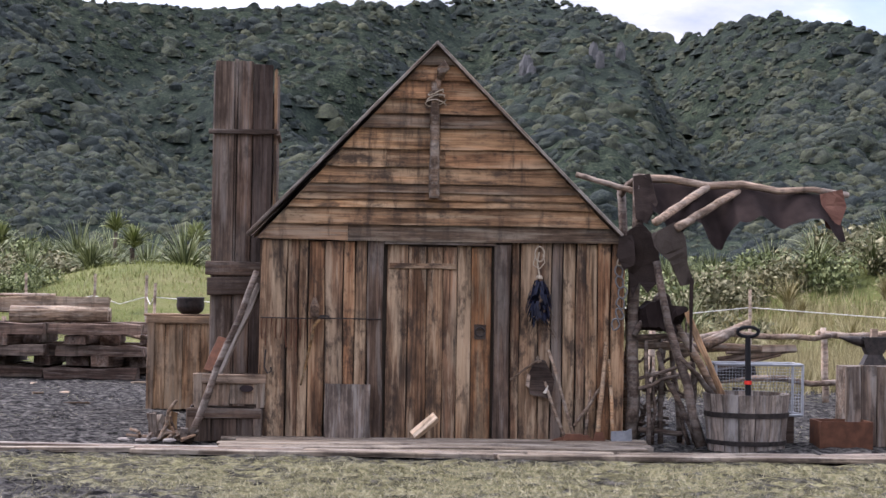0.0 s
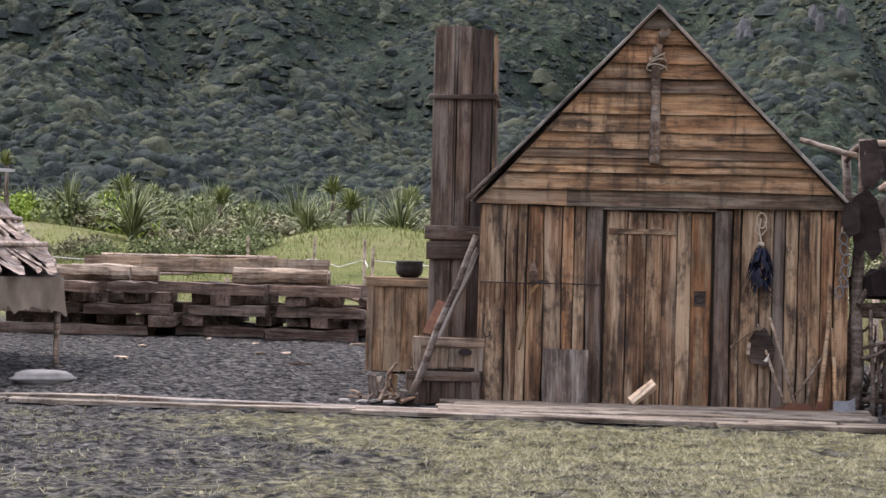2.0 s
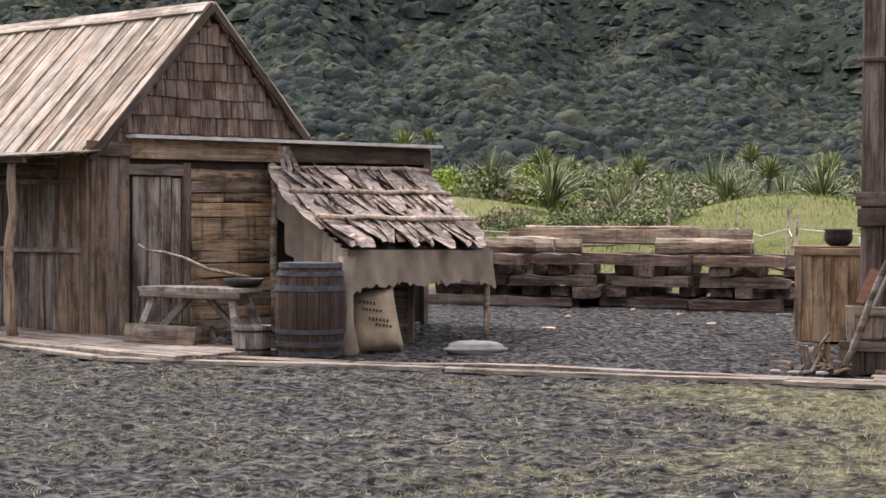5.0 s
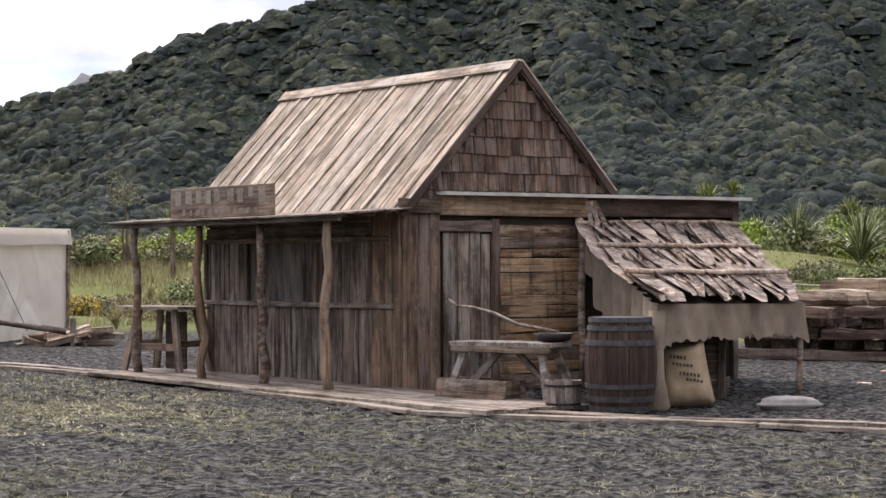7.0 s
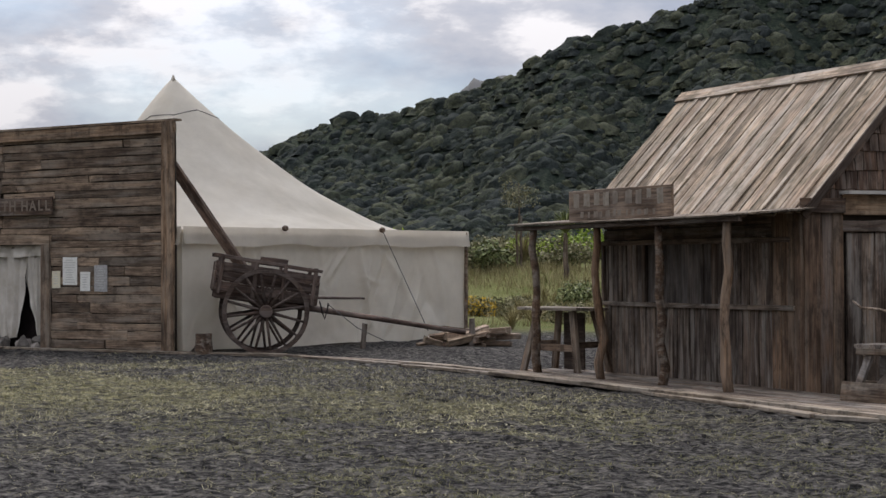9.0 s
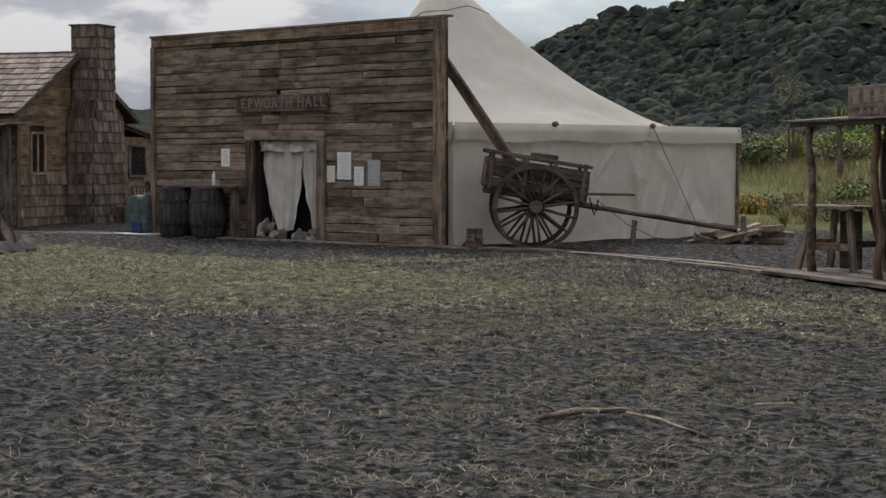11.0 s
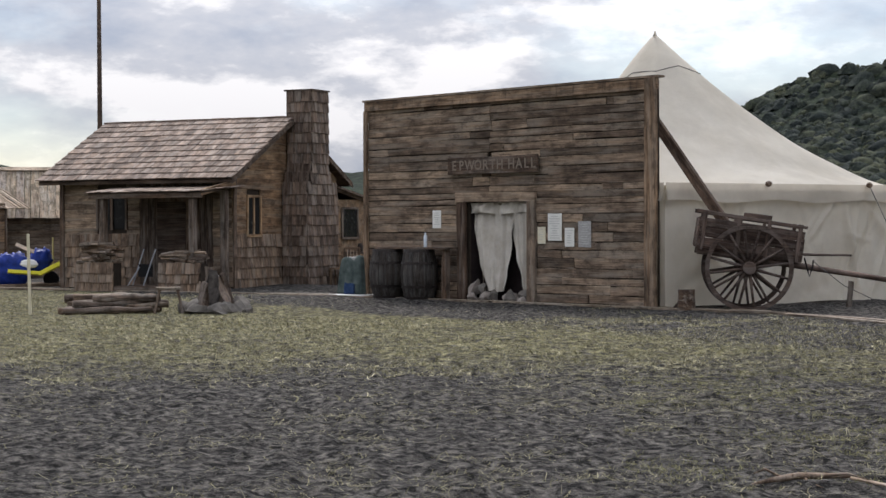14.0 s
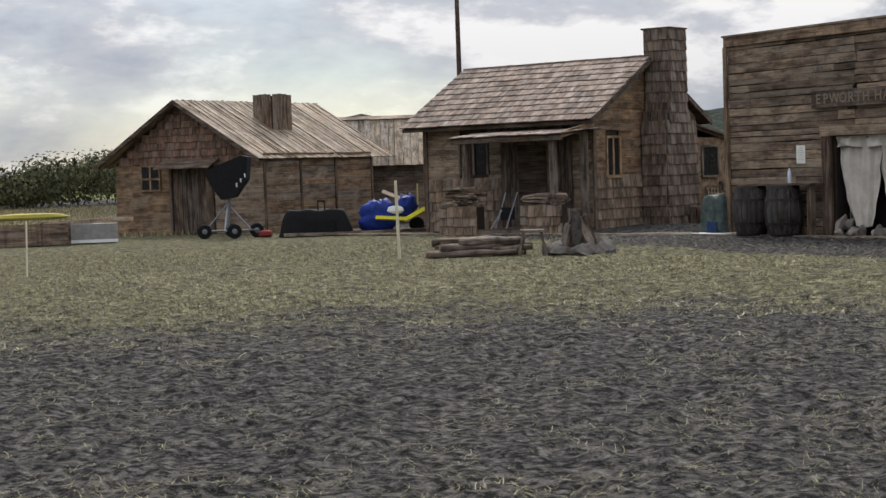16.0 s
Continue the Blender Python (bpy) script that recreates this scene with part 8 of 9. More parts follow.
def stacked(name, x0, y0, x1, y1, z, w, h, mat, rnd, label):
    solo(name, plank(math.hypot(x1 - x0, y1 - y0), h, w, rnd, .02, 5), mat, lay((x0, y0, z + h / 2), (x1, y1, z + h / 2), (.2, -1, 0)), label, "beam", "timber stack")


for cx, cy, reach in ((-8.75, 27.7, 1.35), (-5.9, 28.3, 1.5)):
    for layer in range(5):
        z, h = layer * .165, .16
        if layer % 2:
            for k in range(6):
                x = cx - reach * .88 + k * reach * .35 + rnd.uniform(-.12, .12)
                stacked("sleeper_beam", x, cy - .72 + rnd.uniform(-.28, .25), x + rnd.uniform(-.35, .35), cy + .9, z, rnd.uniform(.24, .34), h, M_SLEEPER if rnd.random() < .7 else M_SLEEPERR, rnd, "dark square-sawn end-on beam in the timber stack")
        else:
            for k in range(3):
                y = cy - .80 + k * .66
                a, b = cx - reach + rnd.uniform(-.3, .35), cx + reach + rnd.uniform(-.45, .3)
                cut = cx + rnd.uniform(-.4, .4)
                for p, q in (((a, cut - .05), (cut + .05, b)) if rnd.random() < .6 else ((a, b),)):
                    stacked("sleeper_beam", p, y + rnd.uniform(-.16, .16), q, y + rnd.uniform(-.18, .18), z, .27, h, M_SLEEPER if rnd.random() < .5 else M_SLEEPERR, rnd, "rough brown sawn beam lying in the timber stack")
    for k in range(2):
        solo("rough_log", stick((cx - .72 + k * .25, cy - .55 + k * .55, .825 + .12), (cx + .62 + rnd.uniform(-.1, .3), cy - .4 + k * .5, .825 + .115), .135, .115, rnd, .012, 5, 10), M_LOGP, pose(0, 0, 0), "thick split log on top of the timber stack", "log", "timber stack")
solo("long_beam", plank(3.95, .23, .26, rnd, .02, 7), M_LOGP, lay((-9.24, 28.46, 1.085), (-5.37, 29.08, 1.085), (.2, -1, .1)), "long pale squared beam lying across the timber stacks", "beam")
solo("thin_pole", stick((-9.0, 28.5, 1.225), (-6.2, 28.95, 1.235), .025, .022, rnd, .004, 6), M_DRIFT, pose(0, 0, 0), "thin bleached pole lying along the beam", "pole", smooth=True)
solo("cross_beam", plank(2.6, .2, .2, rnd, .02, 4), M_SLEEPERR, lay((-4.9, 28.6, .1), (-3.4, 29.4, .1), (.2, -1, 0)), "red-brown beam lying loose by the stack", "beam")
for k in range(16):
    x, y = -7.8 + rnd.uniform(-3, 3.6), rnd.uniform(21.5, 26.5)
    solo("wood_chip", plank(rnd.uniform(.1, .3), .06, .02, rnd, .008, 2), M_HONEYP if k % 3 else M_LOG, pose(x, y, .03, 80, 0, rnd.uniform(0, 180)), "pale chip of wood lying on the dark earth", "wood chip", "chips in the yard")

# ---- at the store: lean-to of bark strips, cask, bench, sacks ----
rnd = random.Random(66)
LBL, LBR, LFL, LFR = Vector((-9.62, 20.2, 1.95)), Vector((-8.5, 22.3, 1.97)), Vector((-7.30, 17.05, 1.11)), Vector((-6.70, 19.92, 1.06))


def lt(u, v, up=0.0):
    """A point of the lean-to's roof: u along it, v from the wall down to the front edge."""
    p = (LBL.lerp(LBR, u)).lerp(LFL.lerp(LFR, u), v)
    return p + Vector((0, 0, up - .05 * math.sin(v * math.pi)))


lean = thing("bark_lean_to", pose(0, 0, 0), "low lean-to roofed with layered bark strips and hung with grey sacking", "lean-to")
# added umber sheet below the strips: paints the shade in their gaps
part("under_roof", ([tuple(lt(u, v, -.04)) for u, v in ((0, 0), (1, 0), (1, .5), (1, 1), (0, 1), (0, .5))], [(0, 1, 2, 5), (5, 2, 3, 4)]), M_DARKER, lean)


def bark_strip(u, v0, v1, w, rnd, lift):
    n, v, f = 6, [], []
    curl, sway = rnd.uniform(-.01, .07), rnd.uniform(-.09, .06)
    for i in range(n):
        t = i / (n - 1)
        vv = v0 + (v1 - v0) * t
        ww = w * (.75 + .35 * math.sin(t * 3.0 + rnd.uniform(-.3, .3))) * (1 if i < n - 1 else rnd.uniform(.3, .9))
        uu = u + sway * t
        lo = lift + .035 * t + rnd.uniform(0, .012) - (.03 * (t > .9))
        for j, c in ((-1, curl), (-.4, 0), (.4, .0), (1, curl * rnd.uniform(-.3, 1))):
            p = lt(uu + j * ww / 2.6, vv, lo + c)
            v.append(tuple(p))
    for i in range(n - 1):
        for j in range(3):
            a = i * 4 + j
            f.append((a, a + 1, a + 5, a + 4))
    return v, f


for tier, (v0, v1) in enumerate(((.0, .36), (.2, .57), (.42, .80), (.66, 1.03))):
    u = 0.0
    while u < 1.0:
        w = rnd.uniform(.07, .19)
        part("bark_strip", bark_strip(u, v0 + rnd.uniform(-.04, .04), v1 + rnd.uniform(-.07, .05), w, rnd, .02 + rnd.uniform(0, .045)), M_BARK, lean, smooth=False)
        u += w / 2.6 * rnd.uniform(.6, .95)
for v, o in ((.02, .07), (.36, .11), (.73, .12)):
    part("rail", tube([lt(-.04 + s * 1.08, v + rnd.uniform(-.012, .012), o) for s in np.linspace(0, 1, 8)], .032, 8, rnd, .12), M_DRIFT, lean, smooth=True)
for a, b, r in ((lt(.02, .99, -.05), Vector((-7.28, 17.05, 0)), .04), (lt(.98, .97, -.05), Vector((-6.76, 19.9, 0)), .035), (lt(0, .0, .02), Vector((-9.62, 20.2, 0)), .05)):
    part("post", stick(b, a, r, r, rnd, .01), M_DRIFT, lean, smooth=True)
part("rope_knob", moved(lathe([(.0, -.05), (.06, -.02), (.06, .03), (0, .07)], 8), pose(*lt(-.01, .0, .06))), M_ROPE, lean)
for k in range(3):
    a = lt(.02 + k * .02, .05, .10)
    part("bark_tie", (lambda L: (L, [(0, 1, 3, 2), (2, 3, 5, 4)]))([tuple(a + Vector((-.03, 0, .25))), tuple(a + Vector((.03, 0, .27))), tuple(a + Vector((.04 + .05 * k, -.05, 0))), tuple(a + Vector((.10 + .05 * k, -.05, 0))), tuple(a + Vector((.10 + .06 * k, -.3, -.36))), tuple(a + Vector((.12 + .06 * k, -.3, -.36)))]), M_BARK, lean)


def side_drape(a, b):
    P = np.array([lt(0.0, t, -.02)[:] for t in np.linspace(0, 1, 41)])
    X, Y, Z = (np.interp(a, np.linspace(0, 1, 41), P[:, i]) for i in range(3))
    foot = np.interp(a, [0, .12, .3, .55, .8, .92, 1], [1.6, 1.2, .75, .6, .45, .04, .03])
    out = .07 * np.sin(a * 46 + b * 2) * (.2 + b) + .04 * np.sin(a * 83)
    return X + .10 * b * (1 - a) + out * .6, Y + out * .5, Z + (foot - Z) * b


sd = sheet_object("side_drape", side_drape, np.linspace(0, 1, 90), np.linspace(0, 1, 16), M_DRAPE, lean)
sd["label"] = "grey-brown sacking hung in folds"


def valance(a, b):
    P = np.array([lt(t, 1.0, -.02)[:] for t in np.linspace(0, 1, 21)])
    X, Y, Z = (np.interp(a, np.linspace(0, 1, 21), P[:, i]) for i in range(3))
    drop = np.interp(a, [0, .05, .3, .6, .62, .66, .85, .95, 1], [.5, .42, .36, .38, .30, .37, .34, .40, .44]) + .015 * np.sin(a * 31) + .012 * np.sin(a * 97) + .010 * np.sin(a * 173)
    out = .022 * np.sin(a * 24 + b * 2) * (b + .2) + .010 * np.sin(a * 61 - b * 3)
    return X + out + .02, Y + out * .2, Z - drop * b


va = sheet_object("front_valance", valance, np.linspace(0, 1, 150), np.linspace(0, 1, 16), M_DRAPE, lean)
va["label"] = "torn grey-brown sacking along the front edge"
part("wrapped_post_cloth", moved(lathe([(.09, 0), (.13, .05), (.07, .35), (.06, .7), (.09, 1.02)], 11), pose(-7.29, 17.06, 0, 0, 0, 0)), M_DRAPE, lean, smooth=True)
lw = thing("board_screen", pose(-7.95, 18.75, 0, 0, 0, 14), "dark board screen standing under the lean-to", "screen")
for k in range(4):
    board(lw, (-.5, 0, .11 + k * .21), (.62, 0, .11 + k * .21), (0, -1, 0), .2, .025, M_DARK if k % 2 else M_GREYD, rnd)
board(lw, (.66, -.03, 0), (.66, -.03, 1.0), (0, -1, 0), .08, .06, M_DARK, rnd, "post")
cask("tall_cask", pose(-7.50, 16.62, 0.05, 0, 0, 20), keg_prof(.92, .305, .055), ((.0, .05), (.10, .16), (.24, .29), (.70, .76), (.86, .91), (.95, 1.0)), "dark upright oak cask with iron hoops and worn pale staves", "cask", (M_CASK, M_HOOP), rnd, 20)
cask("small_pail", pose(-8.10, 16.55, 0.05), lambda t: .28 if t is None else .165 + .02 * t, ((.12, .2), (.78, .86)), "small grey wooden pail on the planks", "pail", (M_GREYP, M_IRON), rnd, 12, open_top=True)
# work bench with a tray below
bench = thing("work_bench", pose(-9.03, 17.22, .05, 0, 0, -6), "grey trestle bench with splayed legs and a low trough between them", "bench")
for k in range(2):
    board(bench, (-.70, -.09 + k * .19, .60), (.62, -.09 + k * .19, .605), (0, 0, 1), .185, .045, M_GREYP, rnd, "top_board")
board(bench, (-.68, -.17, .545), (.60, -.17, .545), (0, -1, 0), .07, .03, M_GREYW, rnd, "apron")
for x, lx in ((-.52, -.10), (.44, .12)):
    for y, ly in ((-.10, -.16), (.12, .18)):
        board(bench, (x, y, .58), (x + lx * 1.5, y + ly, 0), (0, -1, 0), .085, .05, M_GREYP, rnd, "leg")
board(bench, (-.50, -.02, .18), (-.12, .0, .54), (0, -1, 0), .07, .03, M_GREYD, rnd, "brace")
board(bench, (.45, -.02, .18), (.05, .0, .54), (0, -1, 0), .07, .03, M_GREYD, rnd, "brace")
tray = thing("low_trough", pose(-9.35, 17.12, .05, 0, 0, -6), "shallow grey wooden trough on the planks under the bench", "trough")
part("base", box(-.36, .36, -.16, .16, .02, .05), M_GREYD, tray)
board(tray, (-.44, -.19, .13), (.44, -.19, .12), (0, -1, .2), .2, .025, M_GREYW, rnd, "side")
board(tray, (-.44, .19, .13), (.44, .19, .12), (0, 1, .2), .2, .025, M_GREYW, rnd, "side")
board(tray, (-.38, -.17, .12), (-.38, .17, .12), (-1, 0, 0), .18, .025, M_GREYW, rnd, "end")
board(tray, (.38, -.17, .12), (.38, .17, .12), (1, 0, 0), .18, .025, M_GREYW, rnd, "end")
solo("black_pan", lathe([(.12, 0), (.18, .02), (.215, .09), (.205, .09), (.17, .03), (.02, .025)], 20), M_IRON, pose(-8.55, 17.25, .68), "wide black iron pan on the bench", "pan", smooth=True)
solo("bent_branch", tube([S2M @ Vector(s2(0, q, z, o)) for q, z, o in ((.42, 1.10, .35), (.52, 1.02, .37), (.72, 1.0, .42), (.95, .93, .5), (1.2, .80, .6), (1.5, .74, .7), (1.7, .70, .72))], [.012, .016, .018, .02, .022, .022, .02], 7), M_DRIFTP, pose(0, 0, 0), "bent bleached branch propped across the door", "branch", smooth=True)


def sack_form(w, d, h, rnd, lean_=0.0, crumple=0.06):
    bm = bmesh.new()
    bmesh.ops.create_uvsphere(bm, u_segments=30, v_segments=18, radius=1)
    ph = rnd.uniform(0, 6)
    for v in bm.verts:
        x, y, z = v.co
        sq = 1 + .12 * math.sin(3 * math.atan2(y, x) + ph) * (1 - z * z) + .05 * math.sin(z * 9 + ph)
        zz = (z + 1) / 2
        taper = 1.02 - .22 * zz ** 2 - .10 * math.sin(zz * 9) * .3
        k = 1 + crumple * noise.noise(Vector((x * 2.6 + ph, y * 2.6, z * 2.6))) + crumple * .6 * noise.noise(Vector((x * 6 + ph, y * 6, z * 6)))
        box_ = (abs(x) ** 4 + abs(y) ** 4 + abs(z) ** 4) ** -.25 * .85 + .15
        v.co = Vector((x * w / 2 * sq * taper * k * box_ + lean_ * zz, y * d / 2 * sq * taper * k * box_, max(0, (z * box_ / 1.15 + 1) / 2 * h * (1 + (k - 1) * .5) - .02)))
    return bm


def pillow(w, d, h, ears=.03, n=18):
    """A filled sack on end: two bulging faces sewn together, fuller below, with pinched top corners."""
    v, f = [], []
    for side in (-1, 1):
        k = len(v)
        for j in range(n + 1):
            t = -1 + 2 * j / n
            for i in range(n + 1):
                u = -1 + 2 * i / n
                full = max(0, (1 - abs(u) ** 3.2) * (1 - abs(t) ** 4.5)) ** .5
                sag = 1 + .08 * (1 - t) / 2 - .10 * ((1 + t) / 2) ** 2
                x = u * w / 2 * sag * (1 - .05 * (1 - abs(t) ** 3)) + ears * .4 * u * max(0, t) ** 6
                y = side * d / 2 * full * (1.1 - .25 * (t + 1) / 2) + .018 * noise.noise(Vector((u * 3, t * 3, side * 2))) * full
                z = h / 2 * (1 + t) + ears * abs(u) ** 3 * max(0, t) ** 4 + .012 * noise.noise(Vector((u * 5, t * 4, 7)))
                v.append((x, y, max(0, z)))
        for j in range(n):
            for i in range(n):
                a = k + j * (n + 1) + i
                q = (a, a + 1, a + n + 2, a + n + 1)
                f.append(q if side < 0 else tuple(reversed(q)))
    return v, f


sack = thing("flour_sack", pose(-7.24, 17.74, 0.0, -10, -7, 22), "full hessian sack with rows of faded dark printing", "sack")
part("body", pillow(.54, .42, .66), M_SACK, sack, smooth=True)
for k, (z, x0, n) in enumerate(((.53, -.12, 5), (.45, -.10, 6), (.34, -.04, 6), (.27, .02, 5))):
    for i in range(n):
        x, h = x0 + i * .036, .026 if k % 2 else .034
        zz = z - i * .009
        u, t = 2 * x / .54, 2 * zz / .66 - 1
        y = -.21 * max(.05, (1 - abs(u) ** 3.2) * (1 - abs(t) ** 4.5)) ** .5 * (1.1 - .25 * (t + 1) / 2)
        part("print_bar", box(x, x + rnd.uniform(.018, .026), y - .012, y + .02, zz - h / 2, zz + h / 2), M_INK, sack)
solo("white_sack", sack_form(.60, .34, .17, rnd), M_PLASTICW, pose(-6.22, 17.95, .0, 0, 0, 15), "pale sack lying slumped on the earth", "sack", smooth=True)
st = thing("trestle_table", S2M @ pose(-4.62, -.45, .05, 0, 0, 12), "small sawhorse table with splayed board legs by the verandah", "table")
for k in range(3):
    board(st, (-.66, -.22 + k * .2, .88), (.54, -.22 + k * .2, .88), (0, 0, 1), .195, .04, M_WALK, rnd, "top_board")
for x, s in ((-.44, -1), (.36, 1)):
    for y, d in ((-.18, -.1), (.2, .1)):
        board(st, (x - s * .05, y, .86), (x + s * .16, y + d, 0), (0, -1, 0), .10, .05, M_GREYW, rnd, "leg")
    board(st, (x + s * .03, -.22, .40), (x + s * .05, .25, .40), (s, 0, 0), .08, .03, M_GREYW, rnd, "stretcher")
board(st, (-.45, -.24, .36), (.45, -.24, .36), (0, -1, 0), .09, .03, M_GREYW, rnd, "stretcher")
part("panel", box(-.2, .2, .12, .15, .05, .82), M_DARKER, st)

# ---- the two-wheeled cart before the marquee ----
cart = thing("tip_cart", pose(-23.25, 20.98, 0, 0, 0, 52), "old dark two-wheeled wooden cart with spoked wheels and long shafts", "cart")
TILT_C = pose(0, 0, .82, 0, 9, 0)
for y0, lab in ((0, "near"), (1.35, "far")):
    wh = part("wheel", moved(lathe([(.085, -.13), (.11, -.12), (.12, 0), (.11, .12), (.085, .13)], 16), pose(0, y0, .75, 90, 0, 0)), M_CARTD, cart, "tall spoked wooden wheel with an iron tyre", smooth=False)
    n = 40
    v, f = [], []
    for i in range(n):
        a = 2 * math.pi * i / n
        for r, yy in ((.675, -.04), (.75, -.045), (.75, .045), (.675, .04)):
            v.append((r * math.cos(a), y0 + yy, .75 + r * math.sin(a)))
    for i in range(n):
        for j in range(4):
            p, q = i * 4 + j, i * 4 + (j + 1) % 4
            f.append((p, q, ((i + 1) % n) * 4 + (j + 1) % 4, ((i + 1) % n) * 4 + j))
    part("rim", (v, f), M_CARTD, wh)
    for i in range(16):
        a = 2 * math.pi * (i + .3) / 16
        part("spoke", tube([(.10 * math.cos(a), y0 - .01, .75 + .10 * math.sin(a)), (.4 * math.cos(a), y0, .75 + .4 * math.sin(a)), (.69 * math.cos(a), y0, .75 + .69 * math.sin(a))], [.032, .024, .022], 6), M_CARTD, wh, smooth=True)
part("axle", box(-.05, .05, -.1, 1.45, .70, .80), M_CARTD, cart)


def cart_board(a, b, face, w, th, name="board"):
    board(cart, TILT_C @ Vector(a), TILT_C @ Vector(b), TILT_C.to_3x3() @ Vector(face), w, th, M_CART, rnd, name, rough=.008)


for k in range(3):
    cart_board((-.92, .16, .26 + k * .17), (.86, .16, .26 + k * .17), (0, -1, 0), .165, .03, "side_board")
    cart_board((-.92, 1.2, .26 + k * .17), (.86, 1.2, .26 + k * .17), (0, 1, 0), .165, .03, "side_board")
    cart_board((-.93, .16, .26 + k * .17), (-.93, 1.2, .26 + k * .17), (-1, 0, 0), .165, .03, "end_board")
    cart_board((.87, .16, .22 + k * .14), (.87, 1.2, .22 + k * .14), (1, 0, 0), .135, .03, "end_board")
for k in range(6):
    cart_board((-.92, .25 + k * .175, .17), (.86, .25 + k * .175, .17), (0, 0, 1), .17, .03, "floor_board")
for x in (-.85, -.25, .25, .78):
    cart_board((x, .12, .14), (x, .12, .80), (0, -1, 0), .07, .05, "stanchion")
    cart_board((x, 1.24, .14), (x, 1.24, .80), (0, 1, 0), .07, .05, "stanchion")
for y in (.12, 1.24):
    cart_board((-.98, y, .78), (.88, y, .76), (0, -1, 0), .06, .05, "top_rail")
cart_board((-.2, .3, .80), (.3, .25, .80), (0, -1, .3), .14, .04, "loose_board")
for y in (.25, 1.1):
    part("shaft", stick(TILT_C @ Vector((-.9, y, .10)), (3.55, y + .02, .34), .06, .04, rnd, .002, 6), M_CART, cart, smooth=True)
part("chain", tube([(.95, .2, .92), (1.0, .18, .72), (1.03, .16, .60), (1.08, .18, .74), (1.1, .2, .88)], .014, 6, rnd, .4), M_IRON, cart)
part("prop_stick", stick((.92, .2, .98), (1.75, .22, .96), .025, .02, rnd, .005), M_CART, cart)
part("guy_line", tube([(1.1, .2, .86), (1.6, .1, .45), (2.15, .0, .18)], .008, 5), M_ROPED, cart)
solo("chopping_block", lathe([(.15, 0), (.155, .1), (.14, .3), (.145, .38)], 14), M_LOG, pose(-24.01, 20.23, .0), "short upright log stump before the hall corner", "stump")
solo("leaning_slab", plank(.45, .10, .08, rnd, .012, 3), M_DARKER, pose(-24.35, 20.4, .16, 0, -50, 10), "dark slab of wood leaning by the stump", "slab")
for x, y, h, l in ((-23.33, 23.45, .5, 6), (-22.4, 25.4, .55, 0)):
    solo("tent_stake", plank(h, .10, .09, rnd, .01, 2), M_GREYD, pose(x, y, h / 2 - .02, 0, -90 + l, 40), "thick dark tent stake driven into the earth", "stake", "tent stakes")
for k in range(24):
    x, y = -22.75 + rnd.uniform(-.6, .55), 25.55 + rnd.uniform(-.35, .4)
    solo("split_firewood", plank(rnd.uniform(.5, 1.1), .12, .09, rnd, .015, 3), (M_LOGP, M_LOG, M_DRIFT, M_GREYW)[k % 4], pose(x, y, .05 + .055 * (k % 5), rnd.uniform(0, 90), rnd.uniform(-14, 14), rnd.uniform(0, 110)), "split length of firewood in a loose heap", "firewood", "firewood by the cart")

# ---- before the hall ----
for x, y in ((-7.02, -.42), (-6.05, -.40)):
    cask("tarred_cask", HM @ pose(x, y, .03, 0, 0, 30 * x), keg_prof(1.0, .295, .085), ((.0, .05), (.22, .27), (.70, .75), (.94, 1.0)), "weathered black cask standing before the hall", "cask", (M_CASKD, M_IRON), rnd, 18, group="casks before the hall")
solo("cask_plank", plank(2.1, .34, .035, rnd, .01, 4), M_DARK, HM @ lay((-7.3, -.35, 1.05), (-5.25, -.25, 1.05), (0, 0, 1)), "dark board laid across the casks as a table", "board")
solo("post_under_board", plank(1.02, .12, .12, rnd, .01, 2), M_DARK, HM @ lay((-5.42, -.25, .01), (-5.42, -.25, 1.03), (0, -1, 0)), "square timber leg under the end of the board", "post")
solo("water_bottle", lathe([(.035, 0), (.038, .01), (.038, .19), (.03, .23), (.014, .26), (.014, .29)], 14), M_CLEAR, HM @ pose(-5.95, -.32, 1.07), "clear plastic water bottle on the board", "bottle", smooth=True)
def draped(w, d, h, seed, flare=.16):
    """A cloth thrown over boxes: flat-topped, flaring to folds at the foot."""
    bm = bmesh.new()
    bmesh.ops.create_cube(bm, size=1)
    bmesh.ops.subdivide_edges(bm, edges=bm.edges[:], cuts=13, use_grid_fill=True)
    for v in bm.verts:
        x, y, t = v.co.x * 2, v.co.y * 2, v.co.z + .5
        lump = noise.noise(Vector((x * 1.7 + seed, y * 1.7, t * 1.2)))
        a = math.atan2(y, x)
        k = 1 + flare * (1 - t) * (1 + .5 * math.sin(a * 9 + seed)) + .05 * math.sin(a * 17 + t * 3) * (1 - t) - .10 * t ** 4 + .05 * lump
        v.co = Vector((x * w / 2 * k, y * d / 2 * k, max(0, t * h * (1 + .16 * lump * t))))
    return bm


tp = thing("tarp_heap", HM @ pose(-8.55, .1, .06), "heap under a dull green tarpaulin with blue and white cloth", "tarpaulin")
part("cover", draped(.70, .58, .74, 5), M_TEAL, tp, smooth=True)
part("blue_cloth", draped(.30, .16, .22, 8), M_BLUEF, tp, "faded blue cloth", pose(.08, -.32, 0), smooth=True)
part("white_top", draped(.54, .42, .08, 6, .02), M_PLASTICG, tp, "folded pale cloth", pose(.02, .0, .70), smooth=True)
solo("pale_sheet", plank(1.1, .5, .03, rnd, .01, 3), M_WHITE, HM @ lay((-9.0, -.3, .04), (-7.9, -.25, .04), (0, 0, 1)), "pale board lying before the tarpaulin", "board")
